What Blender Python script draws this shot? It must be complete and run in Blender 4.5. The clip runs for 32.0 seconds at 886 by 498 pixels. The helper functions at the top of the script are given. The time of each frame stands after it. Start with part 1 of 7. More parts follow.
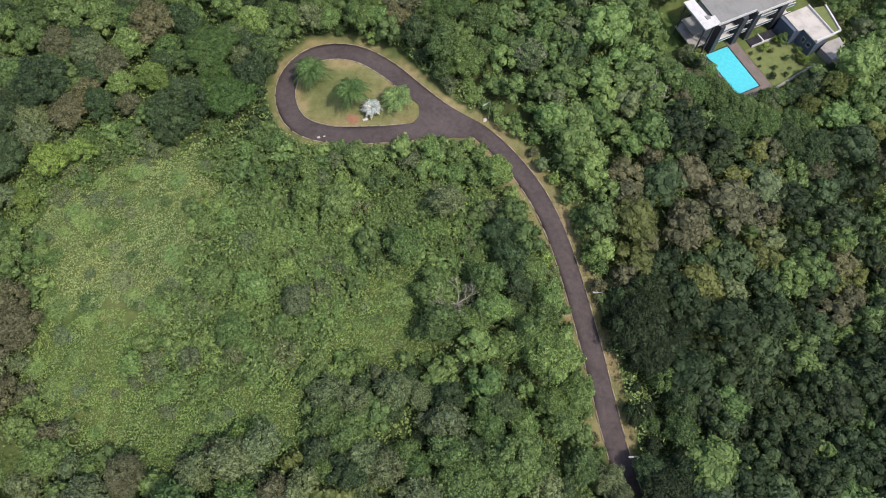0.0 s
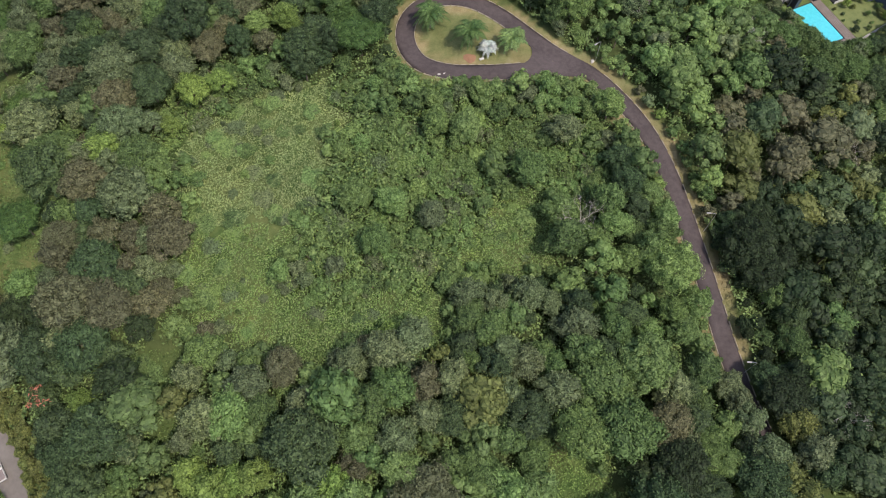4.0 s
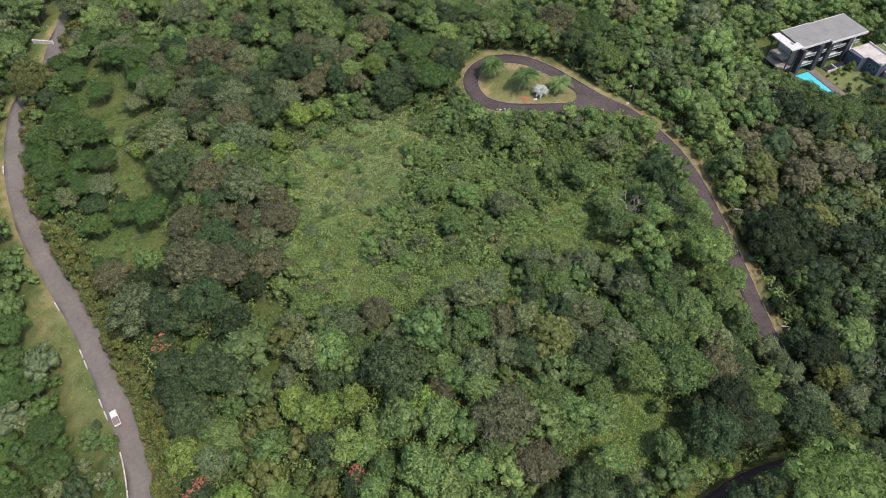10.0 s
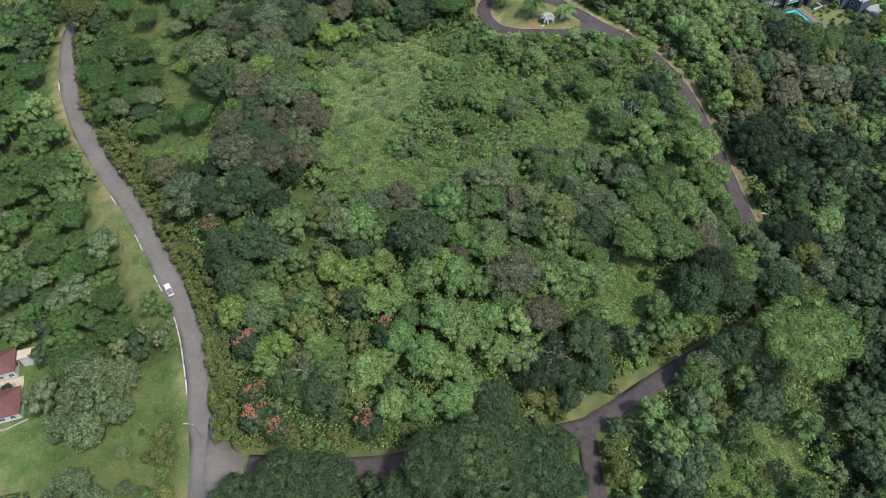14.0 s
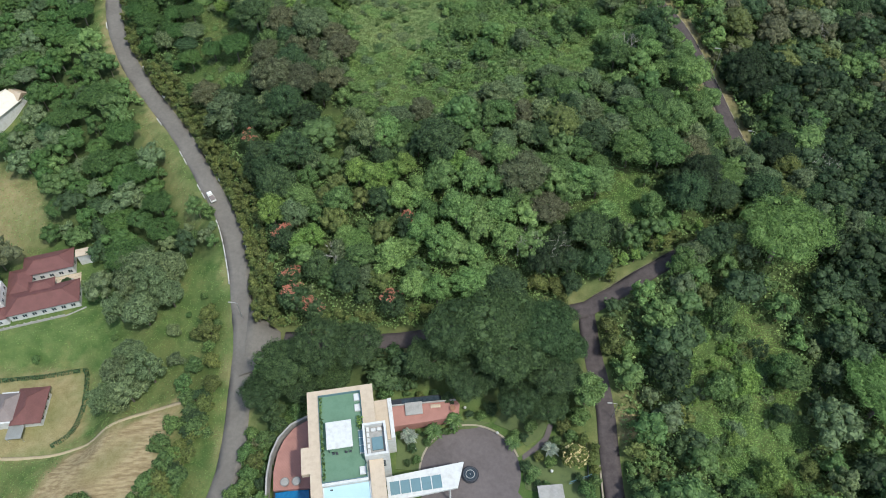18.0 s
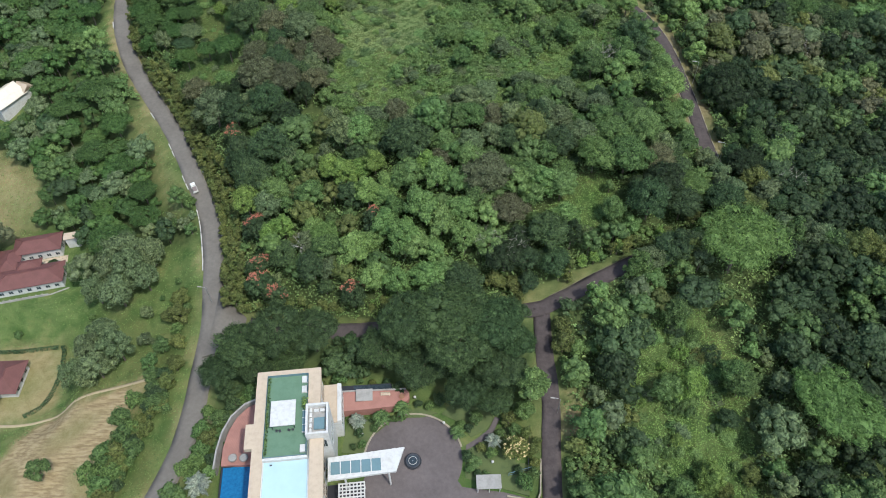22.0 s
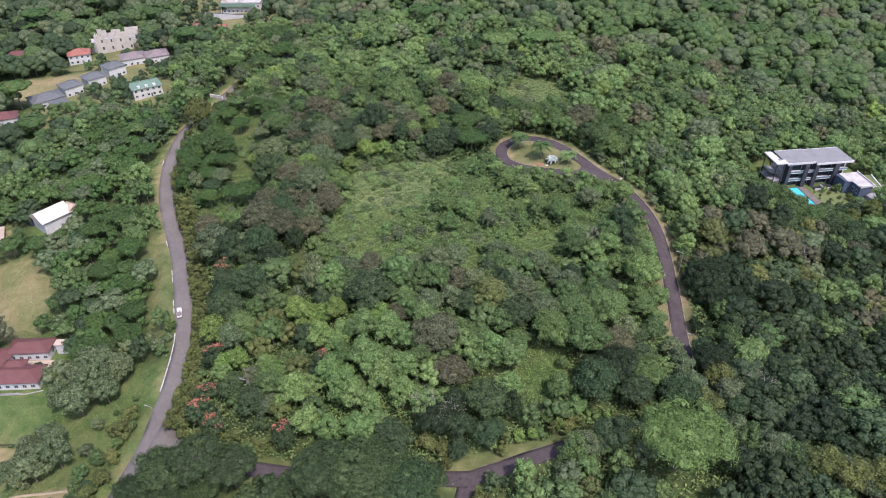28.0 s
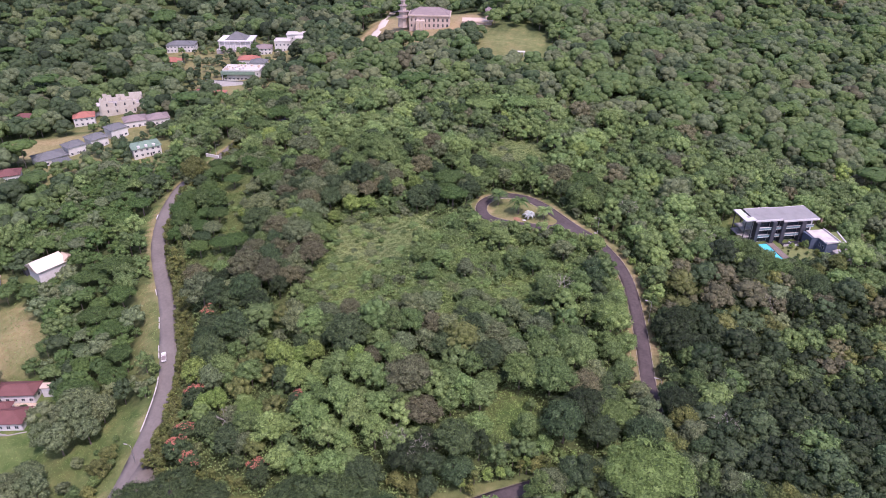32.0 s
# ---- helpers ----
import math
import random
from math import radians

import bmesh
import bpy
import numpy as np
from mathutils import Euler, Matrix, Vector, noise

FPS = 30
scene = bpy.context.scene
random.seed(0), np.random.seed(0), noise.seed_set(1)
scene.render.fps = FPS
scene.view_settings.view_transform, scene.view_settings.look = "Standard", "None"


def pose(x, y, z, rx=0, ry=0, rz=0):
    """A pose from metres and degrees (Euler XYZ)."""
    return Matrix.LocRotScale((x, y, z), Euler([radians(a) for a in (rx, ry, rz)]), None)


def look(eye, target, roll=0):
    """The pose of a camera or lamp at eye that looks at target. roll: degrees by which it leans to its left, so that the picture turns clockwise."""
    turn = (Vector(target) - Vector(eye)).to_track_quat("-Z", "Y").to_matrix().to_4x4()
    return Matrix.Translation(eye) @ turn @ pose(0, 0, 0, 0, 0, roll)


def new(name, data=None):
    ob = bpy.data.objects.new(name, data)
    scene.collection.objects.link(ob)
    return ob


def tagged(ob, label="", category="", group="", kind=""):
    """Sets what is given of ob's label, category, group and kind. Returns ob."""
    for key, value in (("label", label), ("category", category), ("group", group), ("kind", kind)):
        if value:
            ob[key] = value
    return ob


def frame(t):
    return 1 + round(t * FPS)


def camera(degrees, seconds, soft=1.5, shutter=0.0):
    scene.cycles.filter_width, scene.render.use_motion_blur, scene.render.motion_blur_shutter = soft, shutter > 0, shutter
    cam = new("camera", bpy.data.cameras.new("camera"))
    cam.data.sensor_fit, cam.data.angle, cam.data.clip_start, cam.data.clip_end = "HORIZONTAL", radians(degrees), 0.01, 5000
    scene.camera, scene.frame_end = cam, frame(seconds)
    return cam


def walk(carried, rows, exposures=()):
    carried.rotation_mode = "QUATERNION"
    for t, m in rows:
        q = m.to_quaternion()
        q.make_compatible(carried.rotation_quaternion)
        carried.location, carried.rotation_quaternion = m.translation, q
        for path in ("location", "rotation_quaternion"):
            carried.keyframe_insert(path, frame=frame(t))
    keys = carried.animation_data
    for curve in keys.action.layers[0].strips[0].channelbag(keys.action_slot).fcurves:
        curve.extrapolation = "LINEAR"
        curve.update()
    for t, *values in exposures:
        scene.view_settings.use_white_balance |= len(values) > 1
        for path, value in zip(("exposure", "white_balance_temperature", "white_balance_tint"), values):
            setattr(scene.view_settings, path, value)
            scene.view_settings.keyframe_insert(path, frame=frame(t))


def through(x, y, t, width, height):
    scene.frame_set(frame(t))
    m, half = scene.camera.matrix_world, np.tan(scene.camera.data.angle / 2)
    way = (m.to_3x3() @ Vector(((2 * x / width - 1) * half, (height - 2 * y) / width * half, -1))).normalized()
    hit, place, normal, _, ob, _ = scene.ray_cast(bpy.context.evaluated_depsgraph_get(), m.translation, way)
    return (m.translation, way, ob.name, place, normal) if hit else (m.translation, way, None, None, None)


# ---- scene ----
cam = camera(63.9, 32.0, soft=0.95)
METRES, EYE, TILT, LEAN, TURN = 270.0, 150.0, -65.0, -1.0, 0.0
ROWS = [
    (0.0, 0.0, 0.0, 0.0, 0.0, 0.0, -0.0),
    (0.5, -0.0142, -0.0044, -0.0112, 0.07, 0.72, -0.06),
    (1.0, -0.0285, -0.009, -0.0211, 0.12, 0.72, -0.13),
    (1.5, -0.0429, -0.0136, -0.0324, 0.17, 0.79, -0.2),
    (2.0, -0.058, -0.0186, -0.0435, 0.17, 0.82, -0.27),
    (2.5, -0.0724, -0.0238, -0.0558, 0.25, 0.94, -0.35),
    (3.0, -0.086, -0.0296, -0.0679, 0.37, 0.96, -0.41),
    (3.5, -0.0994, -0.0353, -0.0816, 0.46, 1.26, -0.45),
    (5.5, -0.1419, -0.0617, -0.1414, 0.81, 4.51, -0.58),
    (6.0, -0.1478, -0.069, -0.1579, 0.92, 7.04, -0.57),
    (6.5, -0.152, -0.0765, -0.1749, 1.04, 9.58, -0.58),
    (7.0, -0.1558, -0.0838, -0.1921, 1.11, 12.12, -0.58),
    (7.5, -0.1583, -0.0907, -0.211, 1.21, 14.73, -0.57),
    (8.0, -0.1601, -0.0976, -0.2296, 1.25, 15.04, -0.58),
    (8.5, -0.1617, -0.1048, -0.2463, 1.3, 14.94, -0.59),
    (9.0, -0.1634, -0.112, -0.2628, 1.43, 14.87, -0.88),
    (9.5, -0.1646, -0.1191, -0.2798, 1.51, 14.83, -1.02),
    (10.0, -0.1658, -0.1267, -0.2962, 1.64, 14.72, -1.32),
    (10.5, -0.1671, -0.1338, -0.3135, 1.68, 14.7, -1.38),
    (11.0, -0.1682, -0.1412, -0.3305, 1.69, 14.61, -1.41),
    (11.5, -0.1696, -0.1485, -0.3477, 1.67, 14.56, -1.42),
    (12.0, -0.1703, -0.1558, -0.3652, 1.7, 14.53, -1.44),
    (12.5, -0.1713, -0.1643, -0.3816, 1.71, 14.4, -1.44),
    (13.0, -0.1727, -0.1718, -0.3989, 1.74, 14.34, -1.52),
    (13.5, -0.1737, -0.1792, -0.4164, 1.81, 14.32, -1.72),
    (14.0, -0.1749, -0.187, -0.4332, 1.86, 14.23, -1.84),
    (14.5, -0.1757, -0.1949, -0.4503, 2.16, 14.17, -2.53),
    (16.5, -0.1782, -0.2263, -0.5211, 2.23, 14.04, -2.68),
    (17.0, -0.1787, -0.2332, -0.537, 2.25, 13.95, -2.67),
    (17.5, -0.1783, -0.2392, -0.5506, 2.32, 13.99, -2.59),
    (18.0, -0.1772, -0.2442, -0.562, 2.4, 14.11, -2.47),
    (18.5, -0.1739, -0.2483, -0.5708, 2.5, 14.24, -2.37),
    (19.0, -0.1686, -0.2514, -0.5772, 2.59, 14.36, -2.28),
    (19.5, -0.1613, -0.2535, -0.582, 2.69, 14.5, -2.3),
    (20.0, -0.1512, -0.2548, -0.5853, 2.98, 14.62, -2.77),
    (20.5, -0.1393, -0.2555, -0.587, 3.3, 14.7, -3.31),
    (21.0, -0.1256, -0.2558, -0.5883, 3.62, 14.81, -3.96),
    (21.5, -0.111, -0.2556, -0.5894, 3.9, 14.95, -4.65),
    (22.0, -0.0962, -0.2557, -0.5876, 4.16, 15.45, -5.33),
    (22.5, -0.0809, -0.2551, -0.5881, 4.46, 16.62, -6.06),
    (23.0, -0.067, -0.2547, -0.5876, 5.06, 17.65, -7.58),
    (23.5, -0.0523, -0.2541, -0.5874, 5.9, 18.66, -9.55),
    (24.0, -0.0377, -0.2531, -0.5873, 6.71, 19.68, -11.42),
    (24.5, -0.023, -0.2525, -0.5862, 7.43, 20.59, -13.02),
    (25.0, -0.0084, -0.2518, -0.5846, 8.05, 21.49, -14.32),
    (25.5, 0.0063, -0.2502, -0.5837, 8.36, 22.55, -14.9),
    (27.5, 0.0572, -0.2458, -0.5755, 8.2, 26.76, -14.83),
    (28.0, 0.0678, -0.2455, -0.5737, 8.14, 28.14, -14.89),
    (28.5, 0.0765, -0.2455, -0.5729, 8.12, 30.03, -14.96),
    (29.0, 0.0843, -0.2459, -0.5735, 8.16, 31.98, -15.16),
    (29.5, 0.0912, -0.2459, -0.577, 8.14, 33.6, -15.2),
    (30.0, 0.0967, -0.247, -0.5805, 8.11, 33.94, -15.22),
    (30.5, 0.1014, -0.249, -0.5856, 8.06, 33.97, -15.24),
    (31.0, 0.1059, -0.2518, -0.5921, 8.02, 33.92, -15.25),
    (31.5, 0.1103, -0.2553, -0.6003, 7.98, 33.84, -15.25),
    (32.0, 0.1145, -0.2593, -0.6098, 7.95, 33.76, -15.26),
]
EXPOSURES = [(0.0, 0.49, 6500, 16), (8.0, 0.5, 6550, 18), (13.0, 0.51, 6350, 17), (14.2, 0.55, 5950, 9), (18.0, 0.49, 5950, 3), (22.0, 0.49, 5950, 5), (26.0, 0.63, 5950, 17), (29.0, 0.74, 5900, 33), (32.0, 0.78, 6050, 46)]
walk(cam, [(t, pose(0, 0, EYE, TILT, LEAN, TURN) @ pose(METRES * x, METRES * y, METRES * z, 90 + pitch, roll, yaw)) for t, x, y, z, yaw, pitch, roll in ROWS],
     exposures=EXPOSURES)

# ---- world, sun ----
SUN_EL, SUN_AZ = radians(60), radians(130)     # azimuth clockwise from +y
world = bpy.data.worlds.new("sky")
scene.world = world
world.use_nodes = True
wn = world.node_tree
sky = wn.nodes.new("ShaderNodeTexSky")
sky.sky_type, sky.sun_disc = "NISHITA", False
sky.sun_elevation, sky.sun_rotation = SUN_EL, SUN_AZ
sky.air_density, sky.dust_density = 1.2, 2.5
wn.nodes["Background"].inputs["Strength"].default_value = 0.15
wn.links.new(sky.outputs[0], wn.nodes["Background"].inputs["Color"])
sun_data = bpy.data.lights.new("sun", "SUN")
sun_data.energy, sun_data.angle, sun_data.color = 2.4, radians(2.5), (1.0, 0.94, 0.84)
sun = new("sun", sun_data)
sun_dir = Vector((math.sin(SUN_AZ) * math.cos(SUN_EL), math.cos(SUN_AZ) * math.cos(SUN_EL), math.sin(SUN_EL)))
sun.matrix_world = look(sun_dir * 400, (0, 0, 0))


# ---- materials ----
def mat_new(name, rough=0.7, metal=0.0, spec=0.4):
    m = bpy.data.materials.new(name)
    m.use_nodes = True
    b = m.node_tree.nodes["Principled BSDF"]
    b.inputs["Roughness"].default_value, b.inputs["Metallic"].default_value = rough, metal
    b.inputs["Specular IOR Level"].default_value = spec
    return m, m.node_tree, b


def nd(nt, kind, **vals):
    n = nt.nodes.new(kind)
    for key, v in vals.items():
        n.inputs[key].default_value = v
    return n


def noise_fac(nt, scale, detail=4.0, rough=0.6, obj=True):
    co = nt.nodes.new("ShaderNodeTexCoord")
    n = nd(nt, "ShaderNodeTexNoise", Scale=scale, Detail=detail, Roughness=rough)
    nt.links.new(co.outputs["Object" if obj else "Generated"], n.inputs["Vector"])
    return n.outputs["Fac"]


def ramp(nt, fac, stops):
    r = nt.nodes.new("ShaderNodeValToRGB")
    while len(r.color_ramp.elements) < len(stops):
        r.color_ramp.elements.new(0.5)
    for e, (p, c) in zip(r.color_ramp.elements, stops):
        e.position, e.color = p, (*c, 1)
    nt.links.new(fac, r.inputs[0])
    return r.outputs[0]


def mixc(nt, fac, a, b, blend="MIX"):
    m = nt.nodes.new("ShaderNodeMix")
    m.data_type, m.blend_type = "RGBA", blend
    for socket, v in ((m.inputs[0], fac), (m.inputs[6], a), (m.inputs[7], b)):
        if isinstance(v, (int, float)):
            socket.default_value = v
        elif isinstance(v, tuple):
            socket.default_value = (*v, 1)
        else:
            nt.links.new(v, socket)
    return m.outputs[2]


def bump(nt, bsdf, height, strength=0.4, dist=0.1):
    b = nd(nt, "ShaderNodeBump", Strength=strength, Distance=dist)
    nt.links.new(height, b.inputs["Height"])
    nt.links.new(b.outputs[0], bsdf.inputs["Normal"])


def plain(name, col, rough=0.6, metal=0.0, vary=0.18, scale=0.8, fine=9.0, dirt=None, bumps=0.15, spec=0.4):
    """A surface of one colour with stains at two scales, and a fine relief."""
    m, nt, b = mat_new(name, rough, metal, spec)
    lo = tuple(c * (1 - vary) for c in (dirt or col)) if dirt is None else dirt
    hi = tuple(min(1, c * (1 + vary * 0.5)) for c in col)
    big, small = noise_fac(nt, scale, 5), noise_fac(nt, fine, 3)
    c = ramp(nt, big, [(0.28, lo), (0.52, col), (0.8, hi)])
    c = mixc(nt, 0.35, c, ramp(nt, small, [(0.3, lo), (0.7, hi)]))
    nt.links.new(c, b.inputs["Base Color"])
    bump(nt, b, small, bumps, 0.05)
    return m


def leaf(name, dark, light, per_object=True, through=0.32, grain=0.8):
    """Foliage: each clump its own tone, each tree its own cast."""
    m, nt, b = mat_new(name, 0.62, 0.0, 0.25)
    geo = nt.nodes.new("ShaderNodeNewGeometry")
    c = ramp(nt, geo.outputs["Random Per Island"], [(0.05, tuple(0.7 * q for q in dark)), (0.5, tuple((p + q) / 2 for p, q in zip(dark, light))), (0.95, light)])
    if per_object:
        own = nt.nodes.new("ShaderNodeObjectInfo").outputs["Random"]
    else:
        att = nt.nodes.new("ShaderNodeAttribute")
        att.attribute_name = "tree_tone"
        own = att.outputs["Fac"]
    cast = ramp(nt, own, [(0.0, (0.74, 0.77, 0.76)), (0.3, (0.98, 0.93, 0.9)), (0.55, (0.9, 1.0, 0.92)), (0.8, (1.12, 1.08, 1.0)), (1.0, (1.25, 1.2, 1.02))])
    c = mixc(nt, 0.85, c, cast, "MULTIPLY")
    fine = noise_fac(nt, 1.7, 3, 0.7)
    c = mixc(nt, grain, c, ramp(nt, fine, [(0.32, (0.68, 0.7, 0.68)), (0.5, (1, 1, 1)), (0.68, (1.3, 1.28, 1.2))]), "MULTIPLY")
    bump(nt, b, fine, 0.35, 0.4)
    nt.links.new(c, b.inputs["Base Color"])
    t = nt.nodes.new("ShaderNodeBsdfTranslucent")
    nt.links.new(c, t.inputs["Color"])
    mix = nd(nt, "ShaderNodeMixShader", Fac=through)
    nt.links.new(b.outputs[0], mix.inputs[1])
    nt.links.new(t.outputs[0], mix.inputs[2])
    nt.links.new(mix.outputs[0], nt.nodes["Material Output"].inputs["Surface"])
    return m


# species: dark and light tone of the foliage
TONES = {
    "dark": ((0.034, 0.062, 0.030), (0.113, 0.172, 0.077)),
    "mid": ((0.056, 0.101, 0.037), (0.191, 0.289, 0.102)),
    "light": ((0.106, 0.176, 0.059), (0.264, 0.388, 0.136)),
    "grey": ((0.072, 0.101, 0.052), (0.237, 0.300, 0.149)),
    "russet": ((0.074, 0.080, 0.044), (0.212, 0.220, 0.122)),
    "yellow": ((0.108, 0.172, 0.044), (0.280, 0.400, 0.108)),
    "umbrella": ((0.050, 0.102, 0.032), (0.132, 0.220, 0.068)),
    "olive": ((0.080, 0.102, 0.033), (0.218, 0.252, 0.084)),
    "silver": ((0.400, 0.450, 0.440), (0.620, 0.660, 0.640)),
    "pale": ((0.180, 0.210, 0.170), (0.360, 0.400, 0.330)),
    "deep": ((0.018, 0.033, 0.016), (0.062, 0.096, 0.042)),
    "feathery": ((0.096, 0.160, 0.048), (0.212, 0.312, 0.098)),
    "rain": ((0.034, 0.062, 0.025), (0.098, 0.150, 0.061)),
}
LEAF = {k: leaf("foliage_" + k, *v) for k, v in TONES.items()}
LEAF_MASS = {k: leaf("foliage_mass_" + k, tuple(p + 0.36 * (q - p) for p, q in zip(d, l)), tuple(p + 0.8 * (q - p) for p, q in zip(d, l)), per_object=False) for k, (d, l) in TONES.items()}
# far foliage: narrow tone range, softened the way haze would soften it
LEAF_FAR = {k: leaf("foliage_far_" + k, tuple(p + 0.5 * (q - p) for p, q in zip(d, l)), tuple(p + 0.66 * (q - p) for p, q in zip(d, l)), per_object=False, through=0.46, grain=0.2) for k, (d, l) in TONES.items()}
SCRUB = leaf("scrub_leaves", (0.235, 0.305, 0.122), (0.37, 0.455, 0.200), False)
CREEPER = leaf("creeper_leaves", (0.150, 0.232, 0.068), (0.262, 0.385, 0.118), False)
MEADOW = leaf("meadow_grass", (0.10, 0.16, 0.048), (0.215, 0.30, 0.10), False)
BARK = plain("bark", (0.16, 0.13, 0.10), 0.9, fine=14, bumps=0.6)
PALE_BARK = plain("pale_bark", (0.42, 0.39, 0.34), 0.9, fine=14, bumps=0.5)
FLOWER = plain("red_petals", (0.46, 0.17, 0.11), 0.6)


def ground_material():
    m, nt, b = mat_new("grass_and_soil", 0.95, 0.0, 0.1)
    wide, mid, fine = noise_fac(nt, 0.035, 6), noise_fac(nt, 0.35, 6), noise_fac(nt, 2.6, 5)
    grass = ramp(nt, mid, [(0.25, (0.058, 0.102, 0.028)), (0.5, (0.094, 0.146, 0.042)), (0.75, (0.150, 0.190, 0.066))])
    grass = mixc(nt, 0.45, grass, ramp(nt, fine, [(0.3, (0.066, 0.10, 0.03)), (0.7, (0.155, 0.185, 0.068))]))
    patch = noise_fac(nt, 0.11, 5, 0.65)
    grass = mixc(nt, ramp(nt, patch, [(0.40, (0.75, 0.75, 0.75)), (0.52, (0, 0, 0))]), grass, (0.050, 0.095, 0.024))
    grass = mixc(nt, ramp(nt, patch, [(0.56, (0, 0, 0)), (0.70, (0.7, 0.7, 0.7))]), grass, (0.19, 0.185, 0.072))
    olive = ramp(nt, fine, [(0.3, (0.13, 0.12, 0.045)), (0.7, (0.24, 0.20, 0.085))])
    grass = mixc(nt, ramp(nt, wide, [(0.48, (0, 0, 0)), (0.72, (0.5, 0.5, 0.5))]), grass, olive)
    dry = ramp(nt, mid, [(0.3, (0.22, 0.16, 0.08)), (0.5, (0.33, 0.25, 0.13)), (0.75, (0.42, 0.34, 0.21))])
    dry = mixc(nt, 0.4, dry, ramp(nt, fine, [(0.3, (0.18, 0.14, 0.06)), (0.7, (0.42, 0.33, 0.18))]))
    turned = nt.nodes.new("ShaderNodeMapping")
    turned.inputs["Rotation"].default_value, turned.inputs["Scale"].default_value = (0, 0, 1.1), (0.12, 1.3, 1)
    nt.links.new(nt.nodes.new("ShaderNodeTexCoord").outputs["Object"], turned.inputs["Vector"])
    rows = nd(nt, "ShaderNodeTexNoise", Scale=1.0, Detail=4.0)
    nt.links.new(turned.outputs[0], rows.inputs["Vector"])
    most = nt.nodes.new("ShaderNodeAttribute")
    most.attribute_name = "dry"
    dry = mixc(nt, ramp(nt, most.outputs["Fac"], [(0.7, (0, 0, 0)), (1.0, (0.5, 0.5, 0.5))]), dry, ramp(nt, rows.outputs["Fac"], [(0.38, (0.19, 0.13, 0.07)), (0.62, (0.46, 0.36, 0.21))]))
    floor = ramp(nt, mid, [(0.3, (0.04, 0.058, 0.02)), (0.7, (0.09, 0.115, 0.042))])
    for zone, colour in (("dry", dry), ("wood", floor)):
        att = nt.nodes.new("ShaderNodeAttribute")
        att.attribute_name = zone
        grass = mixc(nt, att.outputs["Fac"], grass, colour)
    nt.links.new(grass, b.inputs["Base Color"])
    bump(nt, b, fine, 0.7, 0.4)
    return m


def asphalt(name, dark, light):
    m, nt, b = mat_new(name, 0.88, 0.0, 0.25)
    wide, mid, fine = noise_fac(nt, 0.12, 5), noise_fac(nt, 0.9, 6), noise_fac(nt, 12, 3)
    mean = tuple((p + q) / 2 for p, q in zip(dark, light))
    c = ramp(nt, wide, [(0.32, dark), (0.5, mean), (0.7, light)])
    c = mixc(nt, 0.4, c, ramp(nt, mid, [(0.35, dark), (0.65, light)]))
    c = mixc(nt, 0.25, c, ramp(nt, fine, [(0.3, dark), (0.7, light)]))
    nt.links.new(c, b.inputs["Base Color"])
    bump(nt, b, fine, 0.3, 0.03)
    return m


GROUND = ground_material()
ASPHALT_WEST = asphalt("worn_grey_asphalt", (0.112, 0.100, 0.086), (0.19, 0.172, 0.150))
ASPHALT_EAST = asphalt("dark_brown_asphalt", (0.040, 0.032, 0.031), (0.108, 0.088, 0.084))
UNDER = leaf("undergrowth_leaves", (0.110, 0.172, 0.062), (0.255, 0.355, 0.128), False)
WHITE = plain("white_paint", (0.56, 0.555, 0.54), 0.55, dirt=(0.42, 0.40, 0.365))


# ---- ground plan ----
def spline(pts, step=2.0, closed=False):
    """Points along a smooth curve through pts, about step metres apart."""
    p = np.array(pts, float)
    n, out = len(p), []
    for i in range(n if closed else n - 1):
        a, b, c, d = (p[j % n] if closed else p[min(max(j, 0), n - 1)] for j in (i - 1, i, i + 1, i + 2))
        k = max(2, int(np.linalg.norm(c - b) / step))
        for u in np.arange(k) / k:
            out.append(0.5 * (2 * b + (c - a) * u + (2 * a - 5 * b + 4 * c - d) * u**2 + (3 * b - a - 3 * c + d) * u**3))
    if not closed:
        out.append(p[-1])
    return np.array(out)


ROAD_PLAN = {
    "west": (6.6, [(-205, 230, -22), (-213, 190, -24), (-213, 165, -25), (-209, 143, -25.0), (-211.5, 121, -26.2), (-202.5, 92, -28), (-188, 66, -29.5), (-172, 46, -31.5),
                   (-155, 26, -33.5), (-142, 7.5, -35.5), (-130.8, -9, -37.5), (-123.2, -27, -39), (-119.5, -39, -40), (-115, -55, -40.8),
                   (-112.8, -71, -41.6), (-111, -86, -42.4), (-111.2, -99, -43), (-115, -117, -44), (-126, -150, -45)]),
    "east": (5.2, [(-5, 116, -13), (4, 116.5, -13.8), (13, 113, -15.2), (21.7, 104.6, -16.8), (28.5, 94.7, -18.2), (33.2, 84, -19.8), (36.5, 73, -21.6),
                   (39, 62.5, -23.2), (41.3, 52, -24.6), (43.3, 41, -25.9), (45.5, 30, -27.2), (48.5, 18, -28.4), (53, 6, -29.3), (61, -6, -29.8)]),
    "north_east": (5.2, [(-12, -42, -33), (-4, -37, -31.8), (2, -33, -30.8), (12, -26.3, -29.8), (22.5, -19.8, -29.2), (31, -15, -29), (45, -10, -29.2), (60, -7.5, -29.7),
                         (74, -8, -30.2), (90, -10, -30.8), (135, -16, -33)]),
    "south_east": (5.2, [(-12, -42, -33), (-11, -55, -34.6), (-8.6, -70, -36.4), (-8, -80, -37.9), (-7.5, -89, -39.4), (-7, -99, -40.6), (-6, -116, -42), (-5, -150, -44)]),
    "link": (5.6, [(-115, -54, -40.8), (-103, -53.5, -40), (-88, -54, -39.4), (-69, -53, -38.4), (-45, -49, -36), (-25, -45, -34), (-12, -42, -33)]),
}
